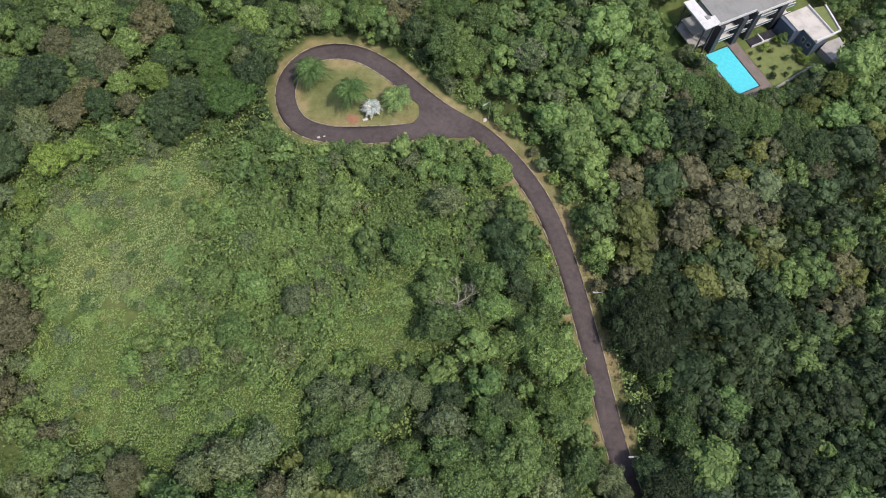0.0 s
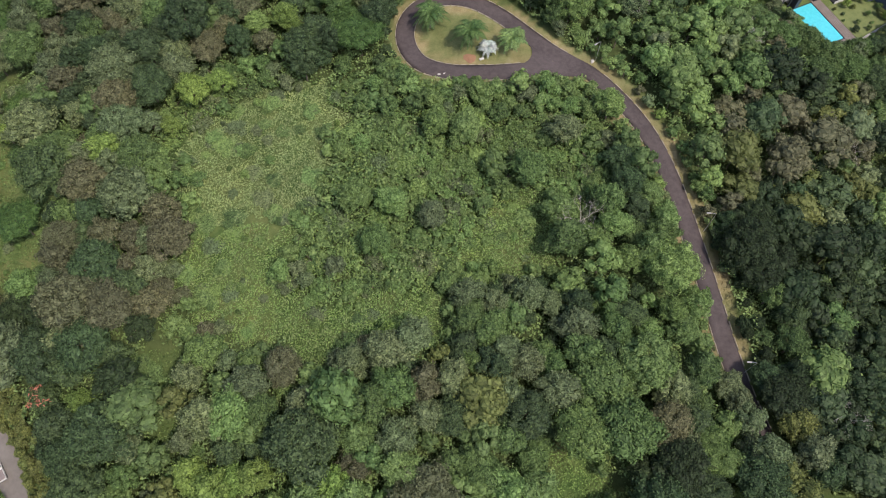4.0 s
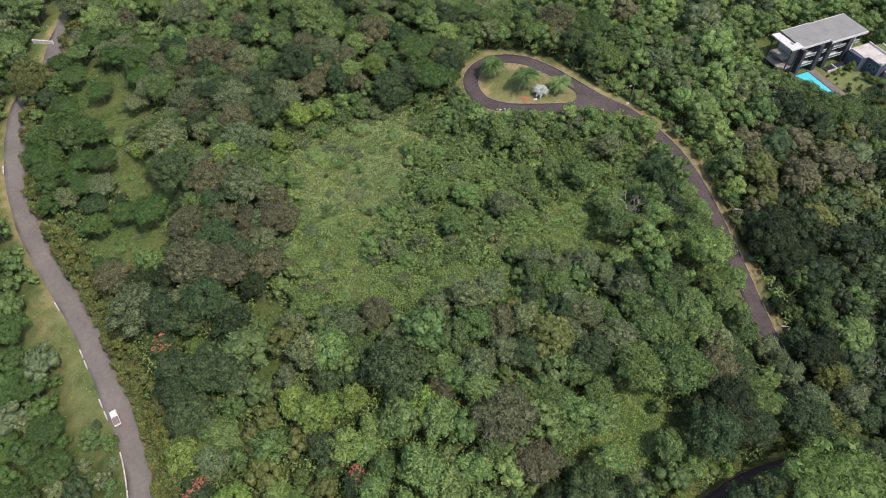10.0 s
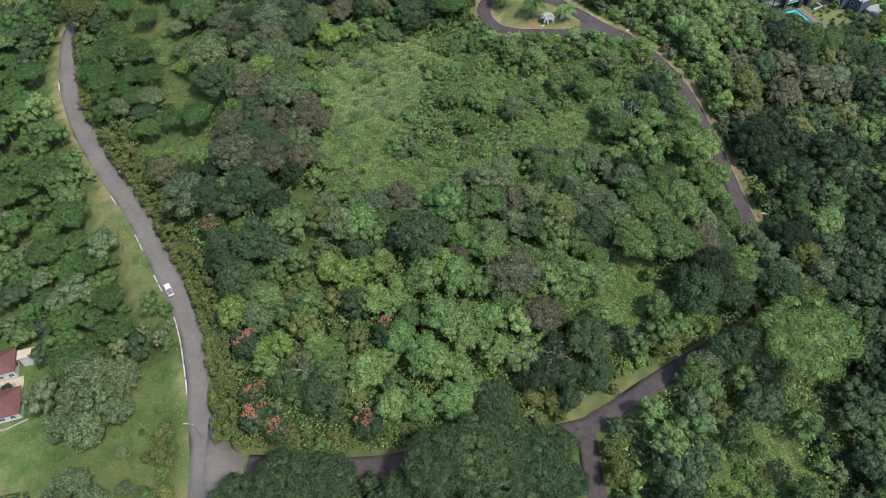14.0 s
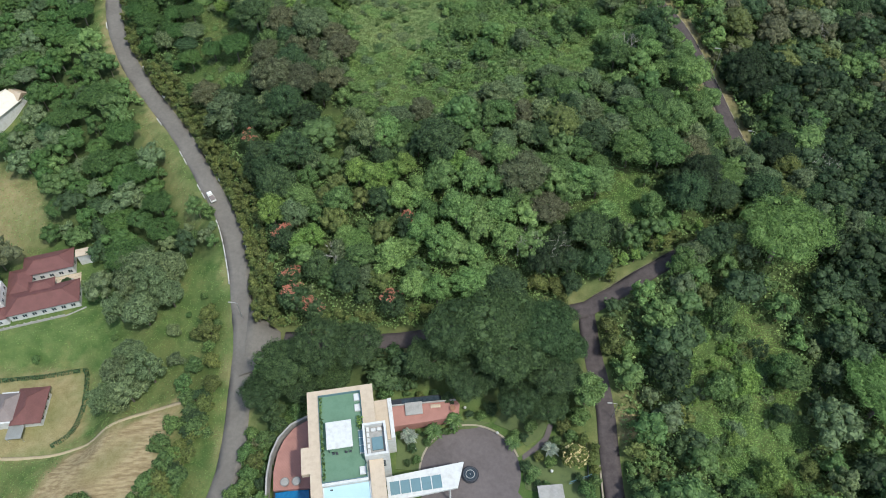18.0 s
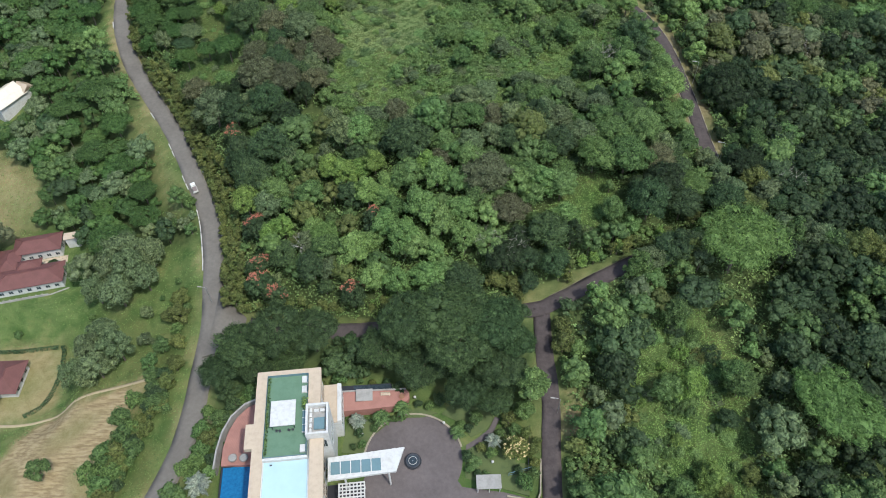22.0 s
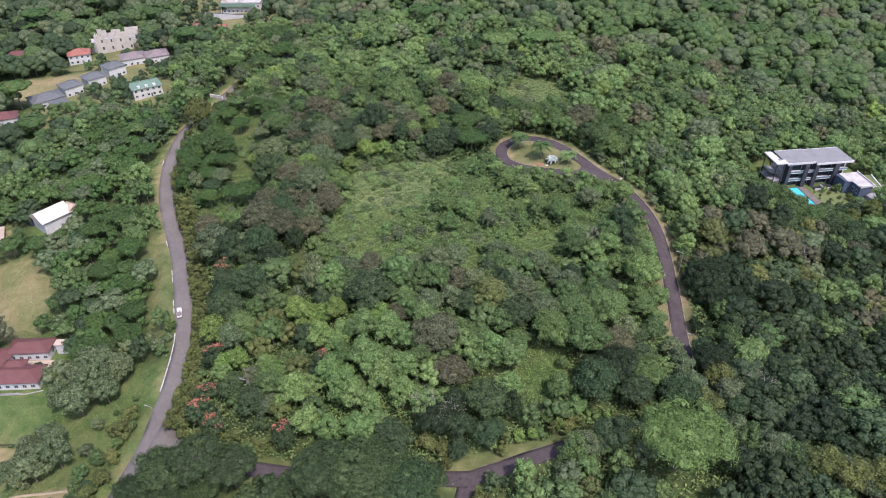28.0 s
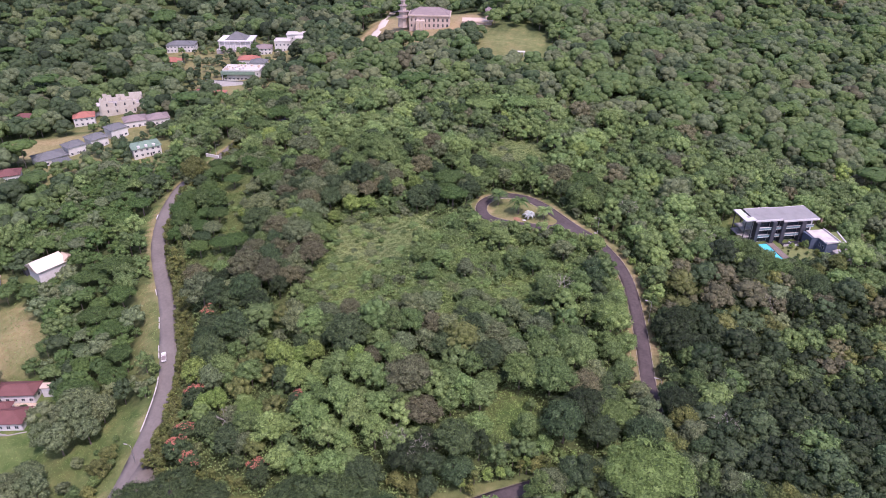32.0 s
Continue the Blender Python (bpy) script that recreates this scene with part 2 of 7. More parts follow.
LOOP_PLAN = [(12, 113.6, -15), (3.5, 118.2, -13.8), (-4, 124.2, -13), (-12.4, 132.3, -13), (-20.7, 137.7, -13), (-28.9, 139, -13), (-36, 136.6, -13), (-40.8, 129.5, -13), (-41, 121, -13), (-36.8, 113.6, -13),
             (-28.6, 110.4, -13), (-17.8, 110.2, -13), (-8.6, 111.0, -13), (0, 112.2, -13.3), (10, 113.6, -14.8)]
HILLS = [  # spots of the ground off the roads
    (-37, 13, -13), (-73, 41, -16), (-17, 54, -17), (-81, 94, -15), (-122, 25, -25), (-84, -30, -30), (-45, -25, -26), (23, 5, -24), (-10, 10, -18),
] + [
    (-185, -30, -52), (-175, -75, -58), (-145, -80, -48), (-240, 40, -40), (-265, -60, -60), (-340, 170, -38), (-275, 180, -34), (-320, 330, -36), (-360, 430, -38),
    (-190, 330, -18), (-90, 200, -10), (-60, 260, -10), (-90, 425, -2), (-185, 480, -8), (-85, 370, -9), (147, 393, -40), (142, 240, -38), (105, 155, -28), (60, 170, -22), (100, 70, -36),
    (70, -60, -46), (130, 40, -44), (-150, 130, -18), (-110, 120, -14), (60, 60, -30), (-60, -85, -40), (-90, -110, -40),
]
RIBBONS = {k: (w, spline(p)) for k, (w, p) in ROAD_PLAN.items()}
RIBBONS["loop"] = (5.4, spline(LOOP_PLAN))
KNOTS = np.array(HILLS + [q for _, p in ROAD_PLAN.values() for q in p[::2]] + LOOP_PLAN[2:-2:2], float)
KNOTS = KNOTS[np.unique(KNOTS[:, :2].round(0), axis=0, return_index=True)[1]]


def kernel(d2):
    return np.where(d2 > 0, d2 * np.log(d2 + 1e-9), 0) * 1e-4


def solve_knots():
    n = len(KNOTS)
    d2 = ((KNOTS[:, None, :2] - KNOTS[None, :, :2]) ** 2).sum(-1)
    p = np.c_[np.ones(n), KNOTS[:, :2] / 100]
    a = np.block([[kernel(d2) + np.eye(n) * 0.02, p], [p.T, np.zeros((3, 3))]])
    return np.linalg.solve(a, np.r_[KNOTS[:, 2], 0, 0, 0])


WEIGHTS = solve_knots()
ROAD_PTS = np.concatenate([np.c_[p, np.full(len(p), w / 2)] for w, p in RIBBONS.values()])
PADS = [  # levelled ground under the buildings: middle, half sizes, turn in degrees, height
    (-72, -96, 25, 24, 6, -40.0), (-33, -92, 20, 17, 3, -40.0), (102, 155, 26, 20, 25, -28.0), (-189, -32, 15, 16, 10, -50.5), (-178, -72, 14, 12, 8, -57.0),
]


def lumps(x, y):
    return (1.1 * np.sin(x * 0.083 + 1.3 * np.sin(y * 0.05)) * np.cos(y * 0.071 + 0.7) + 0.5 * np.sin(x * 0.21 + y * 0.13) * np.sin(y * 0.19 - x * 0.07))


def smooth(e):
    e = np.clip(e, 0, 1)
    return e * e * (3 - 2 * e)


def road_gap(x, y):
    """Metres to the nearest road's edge, and that road's height."""
    x, y = np.atleast_1d(x).astype(float), np.atleast_1d(y).astype(float)
    gap, z = np.full(x.shape, 1e9), np.zeros(x.shape)
    for px, py, pz, half in ROAD_PTS:
        d = np.hypot(x - px, y - py) - half
        near = d < gap
        gap[near], z[near] = d[near], pz
    return gap, z


def height(x, y, with_roads=True):
    x, y = np.atleast_1d(x).astype(float), np.atleast_1d(y).astype(float)
    cx, cy = np.clip(x, -380, 230), np.clip(y, -150, 470)
    z = np.full(x.shape, 0.0)
    for (kx, ky, _), w in zip(KNOTS, WEIGHTS):
        z += w * kernel((cx - kx) ** 2 + (cy - ky) ** 2)
    z += WEIGHTS[-3] + WEIGHTS[-2] * cx / 100 + WEIGHTS[-1] * cy / 100
    out = np.hypot(x - cx, y - cy)
    far = -42 + 16 * np.sin(x * 0.0052 + 0.6) * np.cos(y * 0.0047 - 0.4) + np.clip(out - 500, 0, 1500) * 0.03
    k = smooth(out / 260)
    z = z * (1 - k) + far * k + lumps(x, y)
    for px, py, hx, hy, turn, pz in PADS:
        c, s = math.cos(radians(turn)), math.sin(radians(turn))
        u, v = (x - px) * c + (y - py) * s, -(x - px) * s + (y - py) * c
        d = np.hypot(np.clip(abs(u) - hx, 0, None), np.clip(abs(v) - hy, 0, None))
        k = 1 - smooth(d / 12)
        z = z * (1 - k) + pz * k
    if with_roads:
        gap, rz = road_gap(x, y)
        k = 1 - smooth((gap - 1.5) / 9)
        z = z * (1 - k) + (rz - 0.15) * k
    return z


def hgt(x, y):
    return float(height(x, y)[0])


def in_ring(x, y, ring):
    """Which of the points lie inside the ring."""
    x, y = np.atleast_1d(x), np.atleast_1d(y)
    hit = np.zeros(x.shape, bool)
    for (ax, ay), (bx, by) in zip(ring, ring[1:] + ring[:1]):
        cross = (ay > y) != (by > y)
        hit ^= cross & (x < (bx - ax) * (y - ay) / ((by - ay) or 1e-9) + ax)
    return hit


def ragged(x, y):
    """Shifts points so that the rims of the clearings run unevenly."""
    return (x + 2.6 * np.sin(y * 0.45 + 1.1 * np.sin(x * 0.3)) + 1.4 * np.sin(y * 1.1 + x * 0.2), y + 2.6 * np.sin(x * 0.41 + 1.3 * np.sin(y * 0.27)) + 1.4 * np.sin(x * 1.2 - y * 0.3))


OPEN = {  # clearings in the wood
    "scrub_west": [(-73, 107), (-60, 103), (-56, 90), (-61, 82), (-60, 70), (-66, 64), (-64, 55), (-72, 50), (-68, 40), (-54, 38), (-43, 43), (-32, 41), (-26, 33), (-30, 27),
                   (-42, 27), (-52, 27), (-61, 21), (-77, 29), (-90, 35), (-97, 48), (-97, 63), (-98, 72), (-106, 82), (-97, 91), (-84, 99)],
    "scrub_east": [(-15, 73), (-2, 70), (0, 58), (-4, 46), (-22, 47), (-28, 54), (-17, 64)],
    "scrub_low": [(-12, -8), (-2, 4), (6, 9), (11, -2), (10, -13), (0, -20), (-8, -15)],
    "slope_grass": [(-170, 99), (-150, 93), (-134, 71), (-140, 64), (-129, 48), (-146, 44), (-161, 51), (-161, 66), (-153, 71), (-168, 82)],
    "slope_grass_high": [(-200, 132), (-186, 146), (-170, 132), (-160, 112), (-149, 99), (-171, 95), (-186, 108)],
    "scrub_southeast": [(20, -46), (28, -36), (40, -38), (48, -48), (48, -62), (50, -80), (46, -98), (26, -98), (17, -76), (14, -60)],
    "scrub_north": [(-58, 182), (-52, 205), (-37, 212), (-20, 197), (-19, 182), (-33, 163), (-50, 162)],
    "lane_verge": [(-21, -38.5), (-5, -30), (10, -23), (18, -18.5), (22, -19.5), (10, -27), (-4, -34.5), (-12, -40), (-20, -42)],
    "gate_verge": [(-4.5, -66), (0, -66), (1, -84), (-4, -84)],
    "slope_strip": [(-107, 26), (-95, 27), (-91, 13), (-90, 3), (-97, 1), (-98, 11)],
    "loop": [(-46, 122), (-44, 134), (-36, 144), (-24, 145), (-10, 139), (6, 122), (14, 118), (0, 108), (-30, 106), (-41, 111)],
    "villa": [(-101, -82), (-96, -72), (-52, -66), (-30, -72), (-11, -74), (-11, -122), (-104, -122), (-104, -100)],
    "east_villa": [(71, 139), (65, 166), (104, 184), (124, 188), (140, 170), (132, 148), (108, 126), (92, 124), (86, 134)],
    "west_lawns": [(-126, -24), (-119, -40), (-112, -60), (-110, -150), (-262, -150), (-262, -62), (-207, -60), (-204, -14), (-177, -14), (-168, -36), (-150, -24), (-136, -22)],
    "field": [(-129, -74), (-146, -78), (-163, -85), (-170, -100), (-170, -150), (-129, -150), (-128, -105), (-132, -90)],
    "house_lawn": [(-184, -60), (-169, -56), (-162, -79), (-170, -88), (-200, -88), (-200, -60)],
    "dry_west": [(-208, -22), (-196, -10), (-206, 12), (-232, 22), (-245, 10), (-230, -20)],
    "cream_yard": [(-274, 24), (-262, 34), (-251, 36), (-240, 22), (-243, 10), (-256, 12)],
    "farm_lane": [(-200, -62), (-209, -40), (-217, -28), (-227, -14), (-240, 6), (-246, 14), (-252, 9), (-241, -9), (-234, -20), (-224, -34), (-212, -54), (-206, -64)],
    "meadow": [(-206, 72), (-192, 62), (-190, 70), (-206, 96), (-216, 100), (-222, 88)],
    "roadside": [(-176, 40), (-168, 36), (-146, 6), (-138, -16), (-148, -10), (-160, 12), (-178, 32)],
    "strip": [(-206, 126), (-199, 148), (-201, 188), (-212, 216), (-228, 212), (-223, 165), (-217, 140)],
    "white_house": [(-240, 28), (-226, 26), (-216, 36), (-226, 52), (-242, 44)],
    "far_fields": [(-380, 130), (-330, 152), (-310, 200), (-345, 196), (-420, 150)],
    "hamlet": [(-335, 118), (-290, 112), (-240, 140), (-250, 176), (-285, 205), (-270, 222), (-350, 245), (-362, 200), (-322, 190)],
    "hamlet_north": [(-312, 250), (-275, 258), (-245, 262), (-240, 290), (-268, 330), (-285, 410), (-330, 455), (-430, 420), (-420, 370), (-340, 320)],
    "glade": [(-116, 352), (-60, 345), (-42, 385), (-60, 415), (-84, 448), (-118, 440)],
    "manor": [(-232, 388), (-160, 385), (-118, 425), (-112, 470), (-150, 500), (-245, 520), (-285, 620), (-262, 625)],
}
DRY = {"field": 1.0, "cream_yard": 0.5, "farm_lane": 0.25, "lane_verge": 0.3, "gate_verge": 0.8, "dry_west": 0.5, "far_fields": 0.55, "loop": 0.26, "house_lawn": 0.65, "manor": 0.8, "glade": 0.2, "roadside": 0.3, "hamlet": 0.3, "hamlet_north": 0.4}


def ground():
    def axis(lo, hi, step, ends):
        core = np.arange(lo, hi + 0.1, step)
        tail = np.cumsum(step * 1.16 ** np.arange(1, 40))
        return np.concatenate([(lo - tail[tail < ends])[::-1], core, hi + tail[tail < ends]])

    xs, ys = axis(-260, 140, 2.2, 3200), axis(-130, 230, 2.2, 3200)
    gx, gy = np.meshgrid(xs, ys)
    x, y = gx.ravel(), gy.ravel()
    gap, _ = road_gap(x, y)
    verts = np.c_[x, y, height(x, y)]
    nx, ny = len(xs), len(ys)
    i = (np.arange(ny - 1)[:, None] * nx + np.arange(nx - 1)[None, :]).ravel()
    me = np_mesh("ground", verts, [np.c_[i, i + 1, i + 1 + nx, i + nx]])
    dry, wood = np.zeros(len(x)), np.ones(len(x))
    rng = np.random.RandomState(9)
    for name, ring in OPEN.items():
        inside = np.zeros(len(x))
        for _ in range(7):
            inside += in_ring(x + rng.normal(size=len(x)) * 2.2, y + rng.normal(size=len(x)) * 2.2, ring) / 7
        wood *= 1 - inside
        dry = np.maximum(dry, inside * DRY.get(name, 0.0) * (1 + 0.35 * np.sin(x * 0.23 + 2 * np.sin(y * 0.11)) * np.sin(y * 0.19)))
    verge = gap < np.where((x > -60) & (y < 30), 1.2, np.where(x > 12, 4.2, 2.6))
    wood[verge] *= 0.3
    dry[verge] = np.maximum(dry[verge], np.where(y[verge] < 30, 0.12, np.where(x[verge] > 12, 0.7, 0.5)) + 0.3 * np.sin(x[verge] * 0.31) * np.sin(y[verge] * 0.27))
    for name, v in (("dry", dry), ("wood", wood)):
        a = me.attributes.new(name, "FLOAT", "POINT")
        a.data.foreach_set("value", v.astype(np.float32))
    me.materials.append(GROUND)
    me.polygons.foreach_set("use_smooth", [True] * len(me.polygons))
    return tagged(new("ground", me), "grassy hillside ground with bare and dry patches", "ground", kind="structure")


def np_mesh(name, verts, faces, mats=None, slots=None):
    """A mesh from arrays: verts n x 3, faces a list of arrays n x k."""
    me = bpy.data.meshes.new(name)
    me.vertices.add(len(verts))
    me.vertices.foreach_set("co", np.asarray(verts, np.float32).ravel())
    loops = np.concatenate([f.ravel() for f in faces]).astype(np.int32)
    sizes = np.concatenate([np.full(len(f), f.shape[1]) for f in faces]).astype(np.int32)
    me.loops.add(len(loops))
    me.loops.foreach_set("vertex_index", loops)
    me.polygons.add(len(sizes))
    me.polygons.foreach_set("loop_start", np.concatenate([[0], np.cumsum(sizes)[:-1]]).astype(np.int32))
    if slots is not None:
        me.polygons.foreach_set("material_index", np.asarray(slots, np.int32))
    me.update(calc_edges=True)
    me.validate()
    for m in mats or ():
        me.materials.append(m)
    return me


ground()


def road(name, label, width, line, material, closed=False, lift=0.0):
    """A strip of asphalt with a slight camber and ragged edges, 12 cm thick."""
    n = len(line)
    ahead = np.roll(line, -1, 0) - np.roll(line, 1, 0)
    if not closed:
        ahead[0], ahead[-1] = line[1] - line[0], line[-1] - line[-2]
    side = np.c_[ahead[:, 1], -ahead[:, 0]]
    side /= np.linalg.norm(side, axis=1)[:, None]
    rng = np.random.RandomState(len(name) + n)
    cols = []
    for u, dz in ((-1, -0.14), (-1, 0.0), (-0.5, 0.05), (0, 0.07), (0.5, 0.05), (1, 0.0), (1, -0.14)):
        rag = rng.uniform(-0.22, 0.22, n) if abs(u) == 1 else 0
        rag = np.convolve(rag, np.ones(3) / 3, "same") if abs(u) == 1 else 0
        w = (width / 2 * u + rag * np.sign(u)) if abs(u) == 1 else np.full(n, width / 2 * u)
        cols.append(np.c_[line[:, :2] + side * np.asarray(w)[:, None], line[:, 2] + dz + lift + 0.05])
    k = len(cols)
    verts = np.stack(cols, 1).reshape(-1, 3)
    rows = np.arange(n if closed else n - 1)
    f = [np.c_[rows * k + c, rows * k + c + 1, ((rows + 1) % n) * k + c + 1, ((rows + 1) % n) * k + c][:, ::-1] for c in range(k - 1)]
    ob = new(name, np_mesh(name, verts, f, [material]))
    return tagged(ob, label, "road", kind="structure")


road("road_west", "worn grey asphalt road curving down the hillside", *RIBBONS["west"], ASPHALT_WEST)
road("road_east", "dark asphalt lane winding through the woods", RIBBONS["east"][0], RIBBONS["east"][1][6:], ASPHALT_EAST)
road("road_north_east", "shaded dark asphalt lane under trees", *RIBBONS["north_east"], ASPHALT_EAST, lift=0.012)
road("road_south_east", "narrow dark asphalt lane beside the villa gate", *RIBBONS["south_east"], ASPHALT_EAST, lift=0.024)
road("road_link", "asphalt lane between the two roads behind the villa", RIBBONS["link"][0], RIBBONS["link"][1][6:], ASPHALT_EAST, lift=0.036)
mouth_v = np.array([(-116.5, -40.5, -40.0), (-112.5, -45.0, -40.2), (-104.5, -50.8, -40.2), (-103.5, -56.0, -40.1), (-111.5, -58.5, -40.7), (-113.6, -62.0, -40.9)]) + (0, 0, 0.17)
mouth_low = mouth_v - (0, 0, 0.3)
road_mouth_west = new("road_mouth_west", np_mesh("road_mouth_west", np.concatenate([mouth_v, mouth_low]), [np.array([[5, 4, 1, 0], [4, 3, 2, 1]]), np.array([[i, (i + 1) % 6, (i + 1) % 6 + 6, i + 6] for i in range(6)])], [ASPHALT_WEST]))
tagged(road_mouth_west, "widened grey asphalt where the lane meets the road", "road", kind="structure")
road("road_loop", "dark asphalt turning loop round a grass island", *RIBBONS["loop"], ASPHALT_EAST, lift=0.048)


# ---- trees ----
def unit(v):
    return v / (np.linalg.norm(v, axis=-1, keepdims=True) + 1e-9)


def ball(level):
    """The triangles of a round ball, n x 3 x 3."""
    bm = bmesh.new()
    bmesh.ops.create_icosphere(bm, subdivisions=level, radius=1)
    tri = np.array([[v.co[:] for v in f.verts] for f in bm.faces])
    bm.free()
    return tri


BALL = ball(2)
BALL_MID = BALL.mean(1)


def cards(at, normal, length, width, rng):
    """Folded leaf clumps: one rhombus a clump, lying across its normal."""
    n = len(at)
    t = unit(np.cross(normal, rng.normal(size=(n, 3))))
    b = np.cross(normal, t)
    s = rng.uniform(0.6, 1.35, (n, 1))
    ln, wd = t * length * 0.5 * s, b * width * 0.5 * s
    droop = normal * (length * 0.16) * s
    v = np.stack([at - ln - droop, at - wd, at + ln - droop, at + wd], 1).reshape(-1, 3)
    return v, np.arange(4 * n).reshape(n, 4)


def crown(rng, r, tall, lobes, per_twig, size, flat=0.0, base=0.0, spread=0.64, lobe=0.42, twigs=6, loose=1.0, skin=0.58):
    """A crown of boughs round the origin at its foot, each bough a heap of leafy twigs: loose inner leaves under outer clumps. Gives verts, quads, tris."""
    k = np.arange(lobes) + 0.5
    z = 1 - k / lobes * (1.3 - flat * 0.45)
    ang = k * 2.39996 + rng.uniform(0, 6.28)
    rad = np.sqrt(np.clip(1 - z * z, 0, 1))
    mid = np.c_[rad * np.cos(ang), rad * np.sin(ang), z] * rng.uniform(0.72, 1.14, (lobes, 1))
    mid = mid * (r * spread, r * spread, tall * 0.5 * (1 - flat * 0.5)) + (0, 0, base + tall * 0.45)
    radius = r * lobe * rng.uniform(0.7, 1.22, lobes)
    squash = np.array([1, 1, 0.8 - 0.35 * flat])
    heart = np.array([0, 0, base + tall * 0.3])
    tri_all, card_at, card_n = [], [], []
    for m, q in zip(mid, radius):
        out = unit(m - heart)
        w = q * (0.78 if twigs else 0.95)
        tri = BALL[(BALL_MID @ out > -0.1) & (BALL_MID[:, 2] > -0.5)] * w * squash
        c = tri.mean(1, keepdims=True)
        k_ = len(tri)
        tri_all.append(c * rng.uniform(1 - 0.14 * loose, 1 + 0.1 * loose, (k_, 1, 1)) + (tri - c) * rng.uniform(0.9, 1.15, (k_, 1, 1)) + rng.normal(size=tri.shape) * w * 0.06 * loose + m)
        if twigs:
            j = np.arange(twigs) + 0.5
            zz = 1 - j / twigs * 1.35
            rr = np.sqrt(np.clip(1 - zz * zz, 0, 1))
            a = j * 2.39996 + rng.uniform(0, 6.28)
            d = unit(np.c_[rr * np.cos(a), rr * np.sin(a), zz] + out * 0.45 + rng.normal(size=(twigs, 3)) * 0.22)
            at, size_t = m + d * q * squash * rng.uniform(0.5, 0.76, (twigs, 1)), q * rng.uniform(0.4, 0.62, twigs)
        else:
            at, size_t = [m], [q]
        for p, w in zip(at, size_t):
            o = unit(p - heart)
            e = unit(rng.normal(size=(per_twig, 3)) + o * 0.7 + (0, 0, 0.3))
            card_at.append(p + e * w * (1, 1, 0.85) * rng.uniform(0.62, 1.14, (per_twig, 1)))
            card_n.append(unit(e + (0, 0, 0.35) + rng.normal(size=e.shape) * 0.7))
    tri = np.concatenate(tri_all).reshape(-1, 3)
    v, f = cards(np.concatenate(card_at), np.concatenate(card_n), size, size * skin, rng)
    return np.concatenate([tri, v]), f + len(tri), np.arange(len(tri)).reshape(-1, 3)


def tube(path, radii, sides=5):
    """A tapered round bar along path. Gives verts, quads."""
    path = np.asarray(path, float)
    n = len(path)
    t = unit(np.gradient(path, axis=0))
    a = unit(np.cross(t, np.tile([0.31, 0.87, 0.38], (n, 1))))
    b = np.cross(t, a)
    ang = np.arange(sides) / sides * 2 * np.pi
    v = path[:, None] + (a[:, None] * np.cos(ang)[None, :, None] + b[:, None] * np.sin(ang)[None, :, None]) * np.asarray(radii)[:, None, None]
    i, j = np.meshgrid(np.arange(n - 1), np.arange(sides), indexing="ij")
    i, j = i.ravel(), j.ravel()
    return v.reshape(-1, 3), np.c_[i * sides + j, i * sides + (j + 1) % sides, (i + 1) * sides + (j + 1) % sides, (i + 1) * sides + j]


def joined(pieces):
    vs, fs, off = [], [], 0
    for v, f in pieces:
        vs.append(v)
        fs.append(f + off)
        off += len(v)
    return np.concatenate(vs), np.concatenate(fs)


def limbs(rng, height_, reach, top, girth, count=4):
    """A trunk with a lean and a few limbs that rise into the crown."""
    lean = rng.normal(size=2) * 0.04 * height_
    stem = np.array([(0, 0, -1.5), (0, 0, 0), (lean[0] * 0.4, lean[1] * 0.4, height_ * 0.5), (lean[0], lean[1], height_)])
    out = [tube(stem, [girth * 1.3, girth, girth * 0.75, girth * 0.4], 6)]
    for i in range(count):
        a = i * 6.28 / count + rng.uniform(-0.5, 0.5)
        z0 = height_ * rng.uniform(0.45, 0.75)
        foot = np.array([lean[0] * 0.6, lean[1] * 0.6, z0])
        tip = foot + np.array([math.cos(a) * reach * 0.7, math.sin(a) * reach * 0.7, (top - z0) * rng.uniform(0.5, 0.75)])
        out.append(tube([foot, (foot + tip) / 2 + (0, 0, 0.4), tip], [girth * 0.5, girth * 0.32, girth * 0.12], 4))
    return joined(out)


def empty(name):
    return new(name)


def part(name, me, parent, label=""):
    ob = new(name, me)
    ob.parent = parent
    if label:
        ob["label"] = label
    return ob


# shape of each sort: crown radius, crown height, crown foot, boughs, clumps a twig, clump size, flatness, spread, bough size
SHAPES = {
    "small": (2.7, 3.8, 0.9, 9, 28, 0.42, 0.0, 0.60, 0.46),
    "shrub": (3.6, 2.6, 0.0, 11, 32, 0.42, 0.35, 0.74, 0.36),
    "medium": (4.4, 6.2, 3.0, 16, 36, 0.46, 0.0, 0.68, 0.40),
    "large": (6.6, 8.0, 4.4, 24, 40, 0.50, 0.1, 0.72, 0.35),
    "umbrella": (8.6, 5.6, 7.6, 28, 46, 0.44, 0.7, 0.76, 0.30),
    "rain": (9.5, 6.0, 10.0, 32, 52, 0.42, 0.8, 0.78, 0.29),
    "parasol": (12.2, 4.6, 11.0, 52, 56, 0.40, 0.95, 0.78, 0.25),
    "column": (1.5, 6.0, 0.4, 7, 22, 0.38, 0.0, 0.45, 0.55),
}
VARIANTS = 6
PROTO, MASS = {}, {}
